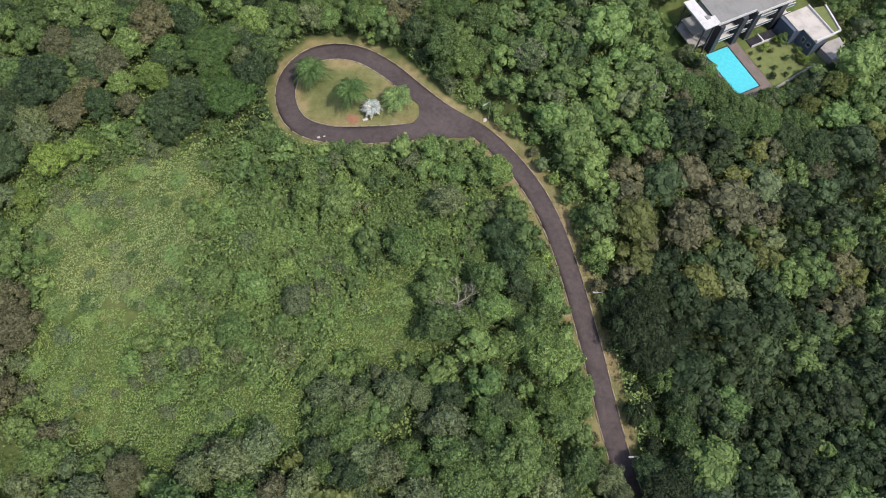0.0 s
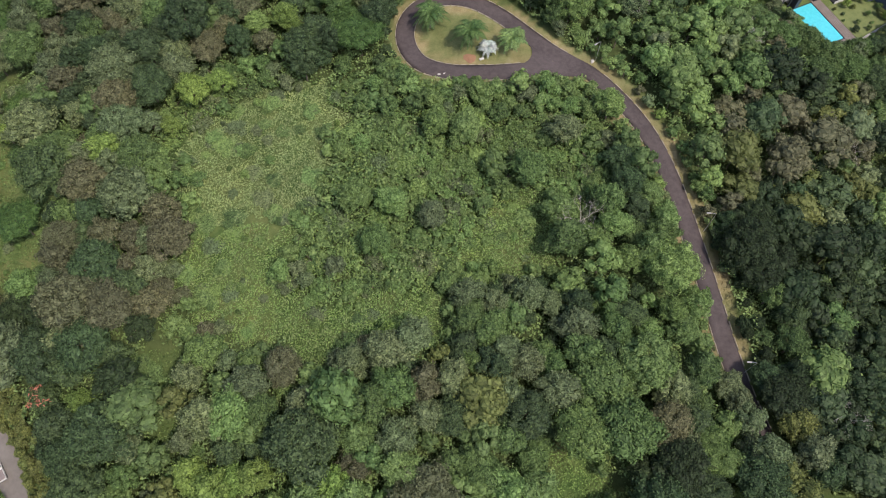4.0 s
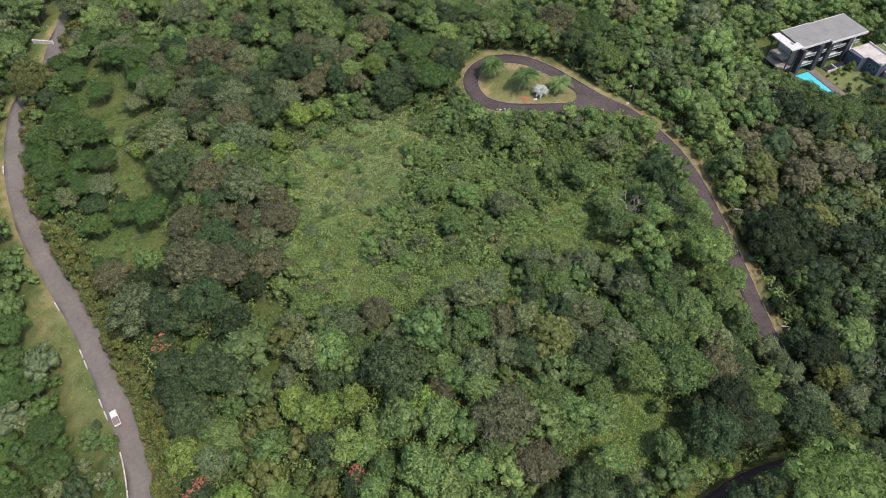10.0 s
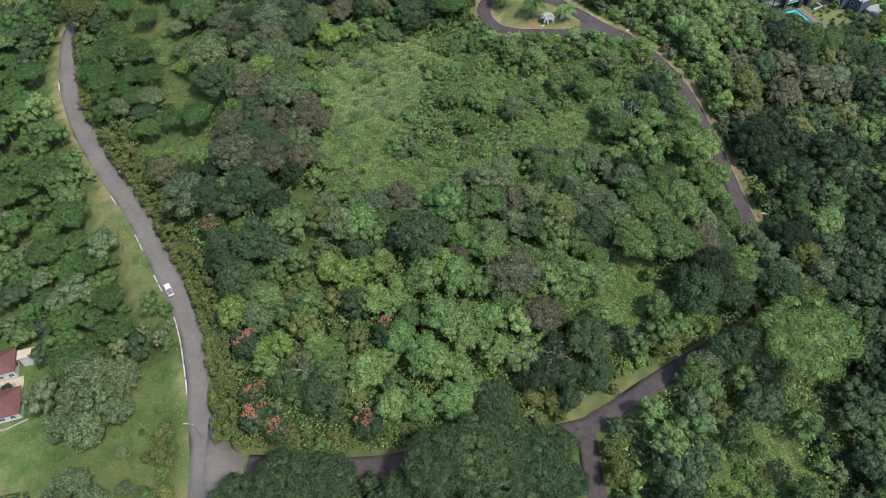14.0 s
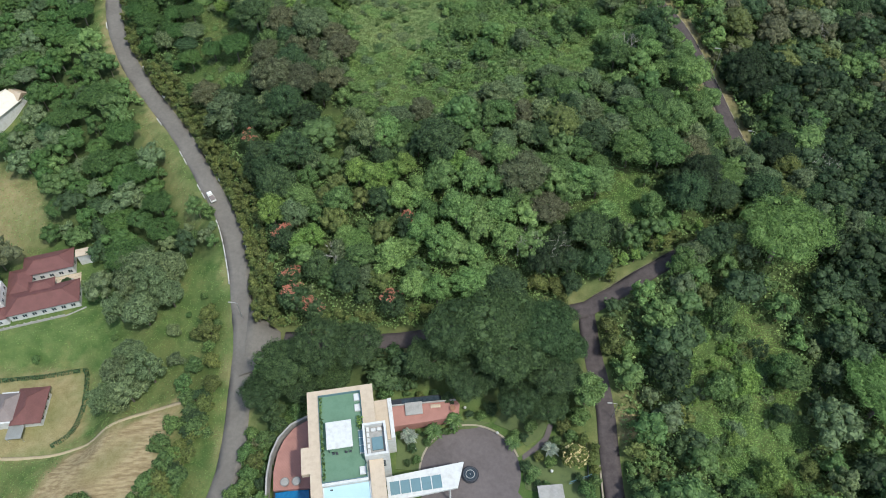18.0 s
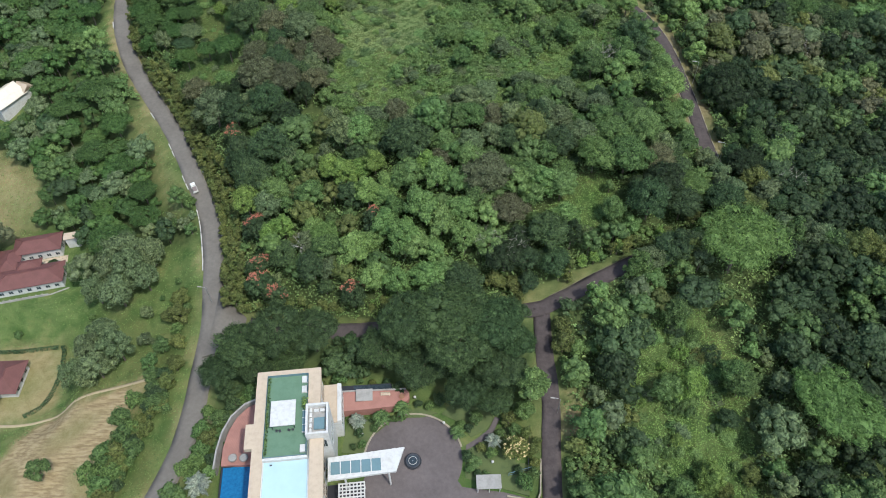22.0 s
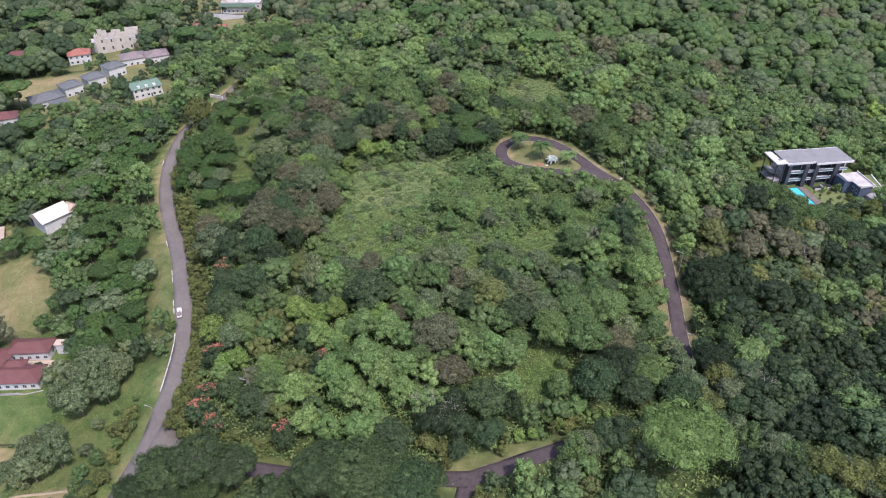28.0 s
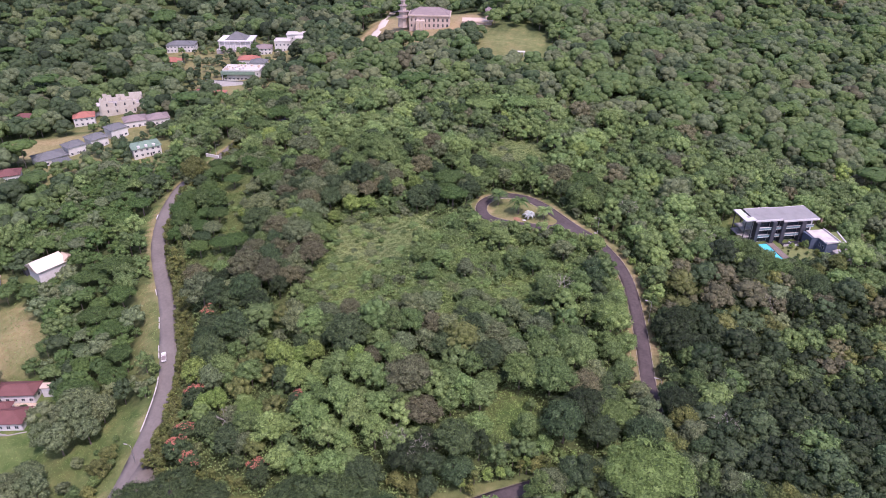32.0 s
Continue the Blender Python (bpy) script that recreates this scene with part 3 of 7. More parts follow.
for si, (sort, (r, tall, foot, lobes, per, size, flat, spread, lobe)) in enumerate(SHAPES.items()):
    for v in range(VARIANTS):
        rng = np.random.RandomState(100 * si + v)
        lean, stretch = rng.uniform(0.86, 1.14, 2), rng.uniform(0.85, 1.2)
        cv, cq, ct = crown(rng, r, tall * stretch, lobes, per, size, flat, foot, spread, lobe)
        cv[:, :2] *= lean
        tv, tf = limbs(rng, foot + tall * 0.55, r, foot + tall, 0.05 * r + 0.06)
        PROTO[sort, v] = (cv, cq, ct, tv, tf)
        rng = np.random.RandomState(500 + 100 * si + v)
        MASS[sort, v] = crown(rng, r, tall * stretch, max(5, int(lobes * 0.72)), int(per * 0.3), size * 1.8, flat, foot, spread, lobe * 1.1, twigs=3, loose=0.7)
        MASS[sort, v][0][:, :2] *= lean
THINGS = {}


def tree_proto(sort, v):
    """The meshes of one tree shape; all trees of that shape share them."""
    if (sort, v) not in THINGS:
        cv, cq, ct, tv, tf = PROTO[sort, v]
        THINGS[sort, v] = (np_mesh("trunk", tv, [tf], [BARK]), np_mesh("crown", cv, [cq, ct], [LEAF["mid"]]))
    return THINGS[sort, v]


WORDS = {
    "dark": ("dark_leaved_tree", "dark green broad-leaved tree with a dense rounded crown"),
    "mid": ("broad_leaved_tree", "mid-green broad-leaved tree on the wooded hill"),
    "light": ("light_green_tree", "fresh light green leafy tree on the hillside"),
    "grey": ("grey_green_tree", "grey-green tree with a dull open crown"),
    "russet": ("russet_tree", "brownish russet-leaved tree among greener trees"),
    "yellow": ("yellow_green_tree", "bright yellow-green tree standing out of the wood"),
    "umbrella": ("umbrella_tree", "tall tree with a flat spreading umbrella crown"),
    "olive": ("roadside_tree", "slim olive-green tree growing beside the road"),
    "deep": ("shaded_tree", "very dark green tree of the wooded slope"),
    "feathery": ("umbrella_tree", "huge feathery tree with a flat bright green crown"),
    "rain": ("rain_tree", "broad dark rain tree with a wide dense canopy"),
    "pale": ("pale_tree", "pale grey-leaved thinning tree"),
}
COUNT = {}
TREES = []          # what stands where: x, y, crown radius


def tree(x, y, sort, tone, s=1.0, sz=None, sink=0.0):
    rng = random.Random(int(x * 131 + y * 977))
    t, c = tree_proto(sort, rng.randrange(VARIANTS))
    name, label = WORDS[tone]
    root = empty(name)
    part("trunk", t, root)
    foliage = part("crown", c, root).material_slots[0]
    foliage.link, foliage.material = "OBJECT", LEAF[tone]
    sz = sz or s * rng.uniform(0.9, 1.12)
    root.matrix_basis = Matrix.LocRotScale((x, y, hgt(x, y) - sink), Euler((0, 0, rng.uniform(0, 6.28))), (s, s, sz))
    tagged(root, label, "tree", "trees of the hillside")
    TREES.append((x, y, SHAPES[sort][0] * s))
    COUNT[tone] = COUNT.get(tone, 0) + 1
    return root


# ---- the wood: trees that stand out first, then the rest between them ----
STANDOUT = {
    ("large", "russet"): [(-123, 69, 1.0), (-109, 35, 1.05), (-126, 55, 0.85), (-98, 53, 0.9), (-32, -8, 1.25), (-25, -17, 0.9), (-78, 140, 0.9), (-88, 128, 0.8), (-66, 20, 0.7), (-48, -1, 0.6)],
    ("large", "dark"): [(-127, 25, 1.05), (-107, 6, 1.15), (-111, -6, 1.0), (-94, -34, 0.75), (-37, -39, 1.0), (-12, -23, 1.05), (-9, -30, 0.8), (20, -8, 1.1), (31, -5, 0.85), (45, -2, 1.0),
                         (-84, -38, 0.8)],
    ("rain", "rain"): [(-97.5, -67, 0.9), (-89, -63.5, 0.95), (-79, -61, 0.85), (-103, -75, 0.65), (-94, -72, 0.7), (-84, -69, 0.6), (-58, -64, 0.8), (-51, -57, 1.0), (-46, -69, 0.85), (-39, -54, 1.1), (-36, -65, 1.05), (-33, -74, 0.7), (-26, -56, 1.0), (-23, -67, 0.9), (-24, -75, 0.6), (-20, -60, 0.65), (-22, -51, 0.65)],
    ("medium", "yellow"): [(-115, 14, 0.75), (-76, 124, 0.9), (-73, 121, 0.7), (-79, -7, 1.2), (-85, -3, 1.0), (-74, -4, 0.9), (-99, 98, 1.0), (-92, 102, 0.9), (-153, 89, 0.7), (-104, 88, 0.7)],
    ("medium", "light"): [(-14.2, -71.5, 1.25), (-76, 9, 1.3), (-70, -15, 1.1), (-52, -20, 1.4), (-57, -9, 1.3), (-48, -9, 1.2), (-45, -23, 1.3), (-56, -30, 1.3), (-48, -39, 1.2), (-57, -41, 1.1), (-39, -19, 1.0),
                          (-63, -25, 1.0), (-52, -31, 1.2), (35, 41, 1.0), (30, 33, 0.9), (-64, -10, 1.0)],
    ("umbrella", "feathery"): [(33, 3, 0.75), (-82, -27, 0.6)],
    ("umbrella", "umbrella"): [(36, 8, 0.5), (-58, 122, 0.8), (-54, 117, 0.8), (-72, 236, 1.1), (-80, 224, 0.8), (-218, 238, 1.2), (-197, 208, 1.0), (-165, 8, 0.7),
                               (-181, 12, 0.75), (-152, -14, 0.7), (-161, -25, 0.85), (-190, 40, 0.8), (-203, 34, 0.7), (-214, 90, 0.7), (-176, 24, 0.7), (-156, -4, 0.65), (-170, -8, 0.7), (-140, 60, 0.7),
                               (4, 152, 0.9), (-228, 194, 0.9), (-176, 118, 0.6), (-164, 84, 0.65), (-150, 62, 0.55), (-190, 128, 0.6), (-158, 58, 0.55), (-143, 80, 0.55), (-182, 102, 0.6)],
    ("large", "mid"): [(107, 122, 0.9), (75, 131, 0.9), (85, 120, 0.95), (98, 121, 0.8)],
    ("medium", "olive"): [(90, 128.5, 0.85), (113, 130, 0.8), (122, 137, 0.9)],
    ("parasol", "feathery"): [(46, -22, 1.22), (70, -66, 1.0)],
    ("parasol", "umbrella"): [(-61, 134, 0.65)],
    ("parasol", "light"): [(-69, 231, 0.9), (-47, 243, 0.8)],
    ("medium", "grey"): [(-42, 23, 1.2), (-73, 16, 1.1), (-23, 38, 1.0), (-17, 36, 0.95), (-9, 39, 1.0), (-3, 16, 1.1), (-15, 24, 1.0), (-104, -17, 1.0), (-36, 26, 1.0), (-50, 20, 1.0), (-60, 12, 1.0),
                         (-147, -38, 1.4), (-149, -46, 1.3), (-152, -30, 1.4), (-144, -30, 1.2), (-157, -36, 1.3), (-160, -28, 1.2), (-141, -66, 1.2), (-146, -72, 1.2), (-151, -66, 1.1), (-154, -74, 1.0), (-148, -60, 1.0), (-159, -44, 1.1), (-142, -40, 1.0), (4, 88, 1.0), (27, 134, 1.0)],
    ("small", "mid"): [(-128, -63, 1.0), (-130, -69, 1.1), (-127, -74, 1.0), (-129, -82, 1.1), (-131, -88, 1.2), (-128, -93, 1.2), (-131, -99, 1.3), (-127, -104, 1.3), (-133, -105, 1.3), (-124, -50, 0.7),
                       (-125, -57, 0.8), (-150, -104, 1.2), (-106, -84, 0.8), (-106, -90, 1.0), (-104, -96, 1.0), (-107, -101, 0.9), (-103, -104, 1.1), (-137, -8, 0.9), (-140, -16, 0.9),
                       (-132, -38, 0.5), (-136, -44, 0.45), (-160, -50, 0.5), (-186, -56, 0.6)],
    ("small", "olive"): [(-27, -36, 1.2), (-35, -43, 1.0), (-21, -36, 1.3), (-6.3, -49, 1.2), (-5.6, -56, 1.2), (-128, -46, 1.1), (-126, -52, 1.2), (-130, -52, 1.0), (-123, -62, 1.0), (-120, -70, 1.0), (-121, -76, 1.1)],
    ("small", "grey"): [(-139, -50, 0.8), (-136, -60, 0.9), (-150, -74, 1.3), (-157, -62, 1.3)],
}
for (sort, tone), spots in STANDOUT.items():
    for x, y, s in spots:
        tree(x, y, sort, tone, s)

for x, y in ((83, 130), (89, 125), (95.5, 121), (103, 117), (111, 115)):
    tree(x, y, "large", "mid" if x < 100 else "dark", 0.9, 0.98 if x < 98 else 1.1)
rng_f = random.Random(17)
for k in range(34):         # wild bushes between the brown field and the road
    u = k / 33
    tree(-121 - 7 * u + rng_f.uniform(-2.4, 2.0), -70 - 44 * u + rng_f.uniform(-1, 1), "small", rng_f.choice(("mid", "olive", "olive", "dark")), rng_f.uniform(0.7, 1.25))

# slim trees in a close row along the upper side of the west road
line = RIBBONS["west"][1]
rng_row = random.Random(5)
for i in range(10, len(line) - 26):
    d = line[i + 1] - line[i - 1]
    nx, ny = d[1] / np.hypot(d[0], d[1]), -d[0] / np.hypot(d[0], d[1])
    for row in range(3 if line[i, 1] < 60 else 2):
        off = 3.3 + (1.5 if line[i, 1] < 60 else 1.2) + row * 2.6 + rng_row.uniform(-0.7, 0.7)
        x, y = line[i, 0] - nx * off, line[i, 1] - ny * off
        if y < 205 and y > -48 and rng_row.random() < (0.92 if y < 60 else 0.55):
            tree(x, y, "column", "olive", rng_row.uniform(0.9, 1.4), rng_row.uniform(0.65, 1.1))

# trees that lean over the shaded lanes from their south side
rng_l = random.Random(8)
for key, x_from in (("north_east", 11), ("east", 46.5)):
    lane = RIBBONS[key][1]
    for i in range(2, len(lane) - 1, 1 if key == "north_east" else 2):
        if lane[i, 0] < x_from:
            continue
        d = lane[i + 1] - lane[i - 1]
        nx, ny = d[1] / np.hypot(d[0], d[1]), -d[0] / np.hypot(d[0], d[1])
        for s_ in ((1,) if key == "north_east" else (1, -1)):
            if rng_l.random() < (0.9 if key == "north_east" else 0.8):
                tree(lane[i, 0] + s_ * nx * rng_l.uniform(4.2, 6.0), lane[i, 1] + s_ * ny * rng_l.uniform(4.2, 6.0), "medium", rng_l.choice(("mid", "dark", "olive", "grey")), rng_l.uniform(0.8, 1.2))

rng_s = random.Random(23)
lane = RIBBONS["north_east"][1]
for i in range(3, len(lane) - 2):
    d = lane[i + 1] - lane[i - 1]
    nx, ny = d[1] / np.hypot(d[0], d[1]), -d[0] / np.hypot(d[0], d[1])
    for s_, from_, to_, chance in ((1, 3.6, 4.6, 0.32), (-1, 4.2, 7.5, 0.5)):
        if lane[i, 0] < 60 and rng_s.random() < chance:
            o_ = s_ * rng_s.uniform(from_, to_)
            tree(lane[i, 0] + nx * o_, lane[i, 1] + ny * o_, "column", rng_s.choice(("olive", "yellow", "olive")), rng_s.uniform(1.0, 1.5), rng_s.uniform(0.8, 1.15))
up = RIBBONS["west"][1]
for i in range(4, len(up) - 4):
    y0_ = up[i, 1]
    if not (112 < y0_ < 129 or 172 < y0_ < 228):
        continue
    d = up[i + 1] - up[i - 1]
    nx, ny = d[1] / np.hypot(d[0], d[1]), -d[0] / np.hypot(d[0], d[1])
    if rng_s.random() < 0.55:
        o_ = rng_s.uniform(5.4, 7.5)
        tree(up[i, 0] - nx * o_, y0_ - ny * o_, rng_s.choice(("medium", "large", "medium")), rng_s.choice(("mid", "dark", "grey", "olive")), rng_s.uniform(0.8, 1.05), rng_s.uniform(0.9, 1.25))

HILL = [(-215, 150), (-205, 90), (-172, 50), (-140, 5), (-118, -40), (-100, -56), (-15, -46), (45, -10), (62, -30), (62, 60), (36, 84), (10, 116), (20, 150), (-60, 175), (-150, 175)]


def field(x, y, s, k):
    return noise.noise((x * s + k * 17.3, y * s - k * 9.1, k * 3.7))


LIGHT_WOOD = (("light", "light", "light", "mid", "light", "yellow"), ("medium", "large", "medium"))
BROKEN_WOOD = (("mid", "grey", "mid", "light", "olive", "yellow", "mid", "dark"), ("medium", "small", "medium", "large"))
MOUND_WOOD = (("light", "light", "mid", "light", "grey", "light", "mid"), ("shrub", "shrub", "small", "shrub", "medium", "shrub"))
DULL_WOOD = (("grey", "russet", "russet", "mid", "dark", "grey", "dark"), ("medium", "large", "medium"))
DUSKY_WOOD = (("dark", "grey", "mid", "russet", "mid", "dark", "grey", "olive"), ("medium", "large", "medium"))
DARK_WOOD = (("dark", "deep", "dark", "grey", "mid", "russet", "deep"), ("medium", "large", "large"))
MID_WOOD = (("mid", "mid", "dark", "mid", "grey", "dark", "light"), ("medium", "medium", "large", "small"))
FEATHER_WOOD = (("umbrella", "umbrella", "dark", "grey", "umbrella", "mid", "umbrella"), ("umbrella", "medium", "umbrella", "medium", "small"))
EAST_WOOD = (("deep", "dark", "olive", "russet", "grey", "deep", "mid", "dark", "russet"), ("medium", "large", "medium"))
DARKEST_WOOD = (("deep", "deep", "deep", "dark", "deep", "dark", "mid"), ("medium", "large", "medium", "large"))
FRESH_WOOD = (("mid", "dark", "light", "mid", "grey", "olive", "mid", "deep"), ("medium", "shrub", "large", "small", "medium"))
CANOPY_WOOD = (("rain", "rain", "dark"), ("medium", "small"))
ZONES = [  # stands of trees of one cast on the hill
    ([(-60, 106), (4, 109), (18, 89), (18, 73), (3, 60), (-4, 45), (-24, 41), (-50, 37), (-70, 41), (-72, 49), (-58, 67)], MOUND_WOOD),
    ([(-72, -13), (-68, -3), (-55, 3), (-44, -4), (-36, -26), (-43, -37), (-49, -48), (-66, -48), (-69, -41), (-69, -27)], LIGHT_WOOD),
    ([(-106, 84), (-96, 92), (-80, 104), (-72, 112), (-100, 108), (-112, 94)], MOUND_WOOD),
    ([(-154, 42), (-100, 34), (-97, 6), (-120, -4), (-139, 19)], DARK_WOOD),
    ([(-144, 90), (-120, 80), (-95, 55), (-93, 34), (-113, 27), (-126, 41), (-139, 64)], DULL_WOOD),
    ([(-117, 28), (-89, 29), (-61, 19), (-31, 27), (-11, 25), (-4, 6), (-114, 6)], DUSKY_WOOD),
    ([(-160, 140), (-92, 133), (-84, 102), (-105, 83), (-143, 92)], DULL_WOOD),
    ([(-96, 12), (-70, 12), (-68, -3), (-74, -14), (-69, -48), (-106, -48), (-100, -20)], BROKEN_WOOD),
    ([(13, 11), (63, 16), (58, -4), (40, -13), (12, -10)], DARK_WOOD),
    ([(-20, -15), (-1, -16), (-2, -32), (-32, -33)], DARK_WOOD),
    ([(-31, 40), (31, 51), (36, 12), (10, -7), (-32, -2)], MID_WOOD),
    ([(50, -40), (52, 12), (45, 40), (60, 62), (130, 62), (130, -40)], DARKEST_WOOD),
    ([(-262, 160), (-224, 160), (-219, 95), (-202, 58), (-182, 34), (-162, 10), (-147, -10), (-152, -34), (-215, -20), (-262, 10)], FEATHER_WOOD),
    ([(-205, 118), (-184, 58), (-150, 14), (-138, 22), (-146, 60), (-140, 90), (-160, 140), (-200, 160)], FEATHER_WOOD),
    ([(46, 62), (130, 62), (150, 130), (110, 116), (90, 118), (66, 116), (44, 90)], EAST_WOOD),
    ([(-106, -57), (-14, -48), (-14, -80), (-106, -80)], CANOPY_WOOD),
    ([(-176, -10), (-133, -10), (-133, -82), (-176, -82)], (("grey", "grey", "dark"), ("medium", "small"))),
    ([(62, -22), (62, -130), (130, -130), (130, -22)], DARKEST_WOOD),
    ([(-6, -48), (20, -26), (62, -22), (62, -130), (-6, -130)], FRESH_WOOD),
]


def pick(x, y, rng, zone=None):
    """Sort and tone of a tree by where it grows: light on the open hill, darker on the east slope."""
    if zone is not None:
        return rng.choice(zone[1]), rng.choice(zone[0])
    a, b = field(x, y, 0.022, 1), field(x, y, 0.06, 2)
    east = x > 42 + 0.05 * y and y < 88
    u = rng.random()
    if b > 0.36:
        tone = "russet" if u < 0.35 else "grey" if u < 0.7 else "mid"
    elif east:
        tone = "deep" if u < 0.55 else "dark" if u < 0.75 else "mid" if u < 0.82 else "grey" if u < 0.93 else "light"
    elif a > 0.3:
        tone = "dark" if u < 0.5 else "mid"
    elif a < -0.1:
        tone = "light" if u < 0.5 else "mid"
    else:
        tone = "mid" if u < 0.5 else "grey" if u < 0.64 else "dark" if u < 0.74 else "light"
    if rng.random() < 0.015:
        tone = "yellow"
    sort = "small" if rng.random() < 0.2 else "large" if rng.random() < 0.25 else "medium"
    return sort, tone


MASS_TREES = []
rng_wood = random.Random(11)
cells = {}


def crowded(x, y, r, close=0.53):
    cx, cy = int(x // 10), int(y // 10)
    for ix in range(cx - 2, cx + 3):
        for iy in range(cy - 2, cy + 3):
            for ox, oy, o in cells.get((ix, iy), ()):
                if math.hypot(x - ox, y - oy) < close * (r + o):
                    return True
    return False


def occupy(x, y, r):
    cells.setdefault((int(x // 10), int(y // 10)), []).append((x, y, r))


FLOWERING = ((-100, -44.5, 1.05), (-94, -47, 0.9), (-107, -24, 1.0), (-70, -45, 0.95), (-67, -22, 0.85), (-125, 15, 0.95), (-103, -37, 0.9))
for t in TREES:
    occupy(*t)
for x, y, s in FLOWERING:
    occupy(x, y, 6.2 * s)
# olive bushes between the link lane and the hill
for k in range(46):
    bxx = -106 + k * 2.0 + rng_wood.uniform(-1, 1)
    gap0, _ = road_gap(bxx, -48.5 + 0.06 * (bxx + 100))
    byy = -49.2 + 0.085 * (bxx + 100) + rng_wood.uniform(-0.8, 2.2)
    if -73 < bxx < -66 or road_gap(bxx, byy)[0][0] < 0.4:
        continue
    tree(bxx, byy, "column", "olive", rng_wood.uniform(0.8, 1.3), rng_wood.uniform(0.5, 0.9))
    occupy(bxx, byy, 1.2)
# light bushes scattered through the clearings
rng_b = random.Random(2)
for ring, n in (("scrub_west", 105), ("scrub_east", 14), ("scrub_north", 22), ("scrub_low", 5), ("slope_grass", 22), ("slope_grass_high", 22), ("scrub_southeast", 44), ("slope_strip", 6)):
    r_ = np.array(OPEN[ring])
    while n:
        x, y = rng_b.uniform(r_[:, 0].min(), r_[:, 0].max()), rng_b.uniform(r_[:, 1].min(), r_[:, 1].max())
        if in_ring(x, y, OPEN[ring])[0]:
            occupy(x, y, 1.0)
            tree(x, y, "small", rng_b.choice(("light", "light", "mid", "grey")), rng_b.choice((0.35, 0.5, 0.6, 0.8, 1.1)) * rng_b.uniform(0.8, 1.2), rng_b.uniform(0.3, 0.6), 0.6)
            n -= 1
# taller bushes and young trees scattered through the south-east clearing
r_ = np.array(OPEN["scrub_southeast"])
for _ in range(60):
    x, y = rng_b.uniform(r_[:, 0].min(), r_[:, 0].max()), rng_b.uniform(r_[:, 1].min(), r_[:, 1].max())
    if in_ring(x, y, OPEN["scrub_southeast"])[0] and not crowded(x, y, 1.4):
        occupy(x, y, 2.2)
        tree(x, y, rng_b.choice(("shrub", "shrub", "small", "medium")), rng_b.choice(("light", "mid", "yellow", "olive", "dark", "mid")), rng_b.uniform(0.6, 1.05))
cand = [(x + rng_wood.uniform(-1.6, 1.6), y + rng_wood.uniform(-1.6, 1.6)) for x in np.arange(-270, 175, 3.1) for y in np.arange(-150, 262, 3.1)]
rng_wood.shuffle(cand)
cx, cy = np.array(cand).T
free = np.ones(len(cand), bool)
rough = ragged(cx, cy)
for name, ring in OPEN.items():
    free &= ~(in_ring(*rough, ring) if name.startswith(("scrub", "slope")) else in_ring(cx, cy, ring))
gap_, _ = road_gap(cx, cy)
hill_ = in_ring(cx, cy, HILL)
low_ = in_ring(cx, cy + 9, OPEN["scrub_west"]) | in_ring(cx, cy + 7, OPEN["scrub_east"])      # low trees on the south rims of the clearings
zone_ = np.full(len(cand), -1)
for k in range(len(ZONES))[::-1]:
    zone_[in_ring(cx, cy, ZONES[k][0])] = k
for i in np.argsort(-(np.sin(cx * 12.9 + cy * 78.2) * 43758.5 % 1)):
    x, y = cand[i]
    if not free[i] or x > 160 + 0.28 * y or x < -285 - y or y < -130:
        continue
    sort, tone = pick(x, y, rng_wood, ZONES[zone_[i]][1] if zone_[i] >= 0 else None)
    s = rng_wood.uniform(0.8, 1.18) * (0.58 if sort == "umbrella" else 1)
    if -50 < x < 12 and 92 < y < 112:
        sort, s = "small", rng_wood.uniform(0.85, 1.3)
    if low_[i]:
        sort, s = "small", rng_wood.uniform(0.8, 1.25)
    r0 = SHAPES[sort][0]
    roofed = (x > 24 and y < 26) or (-104 < x < -22 and -58 < y < -40)
    if gap_[i] < (r0 * s * 0.2 + 0.5 if roofed else r0 * s * (0.78 if y > 25 and x > -50 else 0.62) + (2.2 if y > 25 and x > 0 else 0.6)):
        sort, s = "small", rng_wood.uniform(0.6, 0.95)
        r0 = SHAPES[sort][0]
        if gap_[i] < r0 * s * 0.8 + 0.6:
            continue
    if crowded(x, y, r0 * s, 0.42 if sort == "shrub" else 0.53):
        continue
    occupy(x, y, r0 * s)
    if hill_[i] and COUNT.get(tone, 0) < 290:
        tree(x, y, sort, tone, s)
    else:
        MASS_TREES.append((x, y, sort, tone, s))


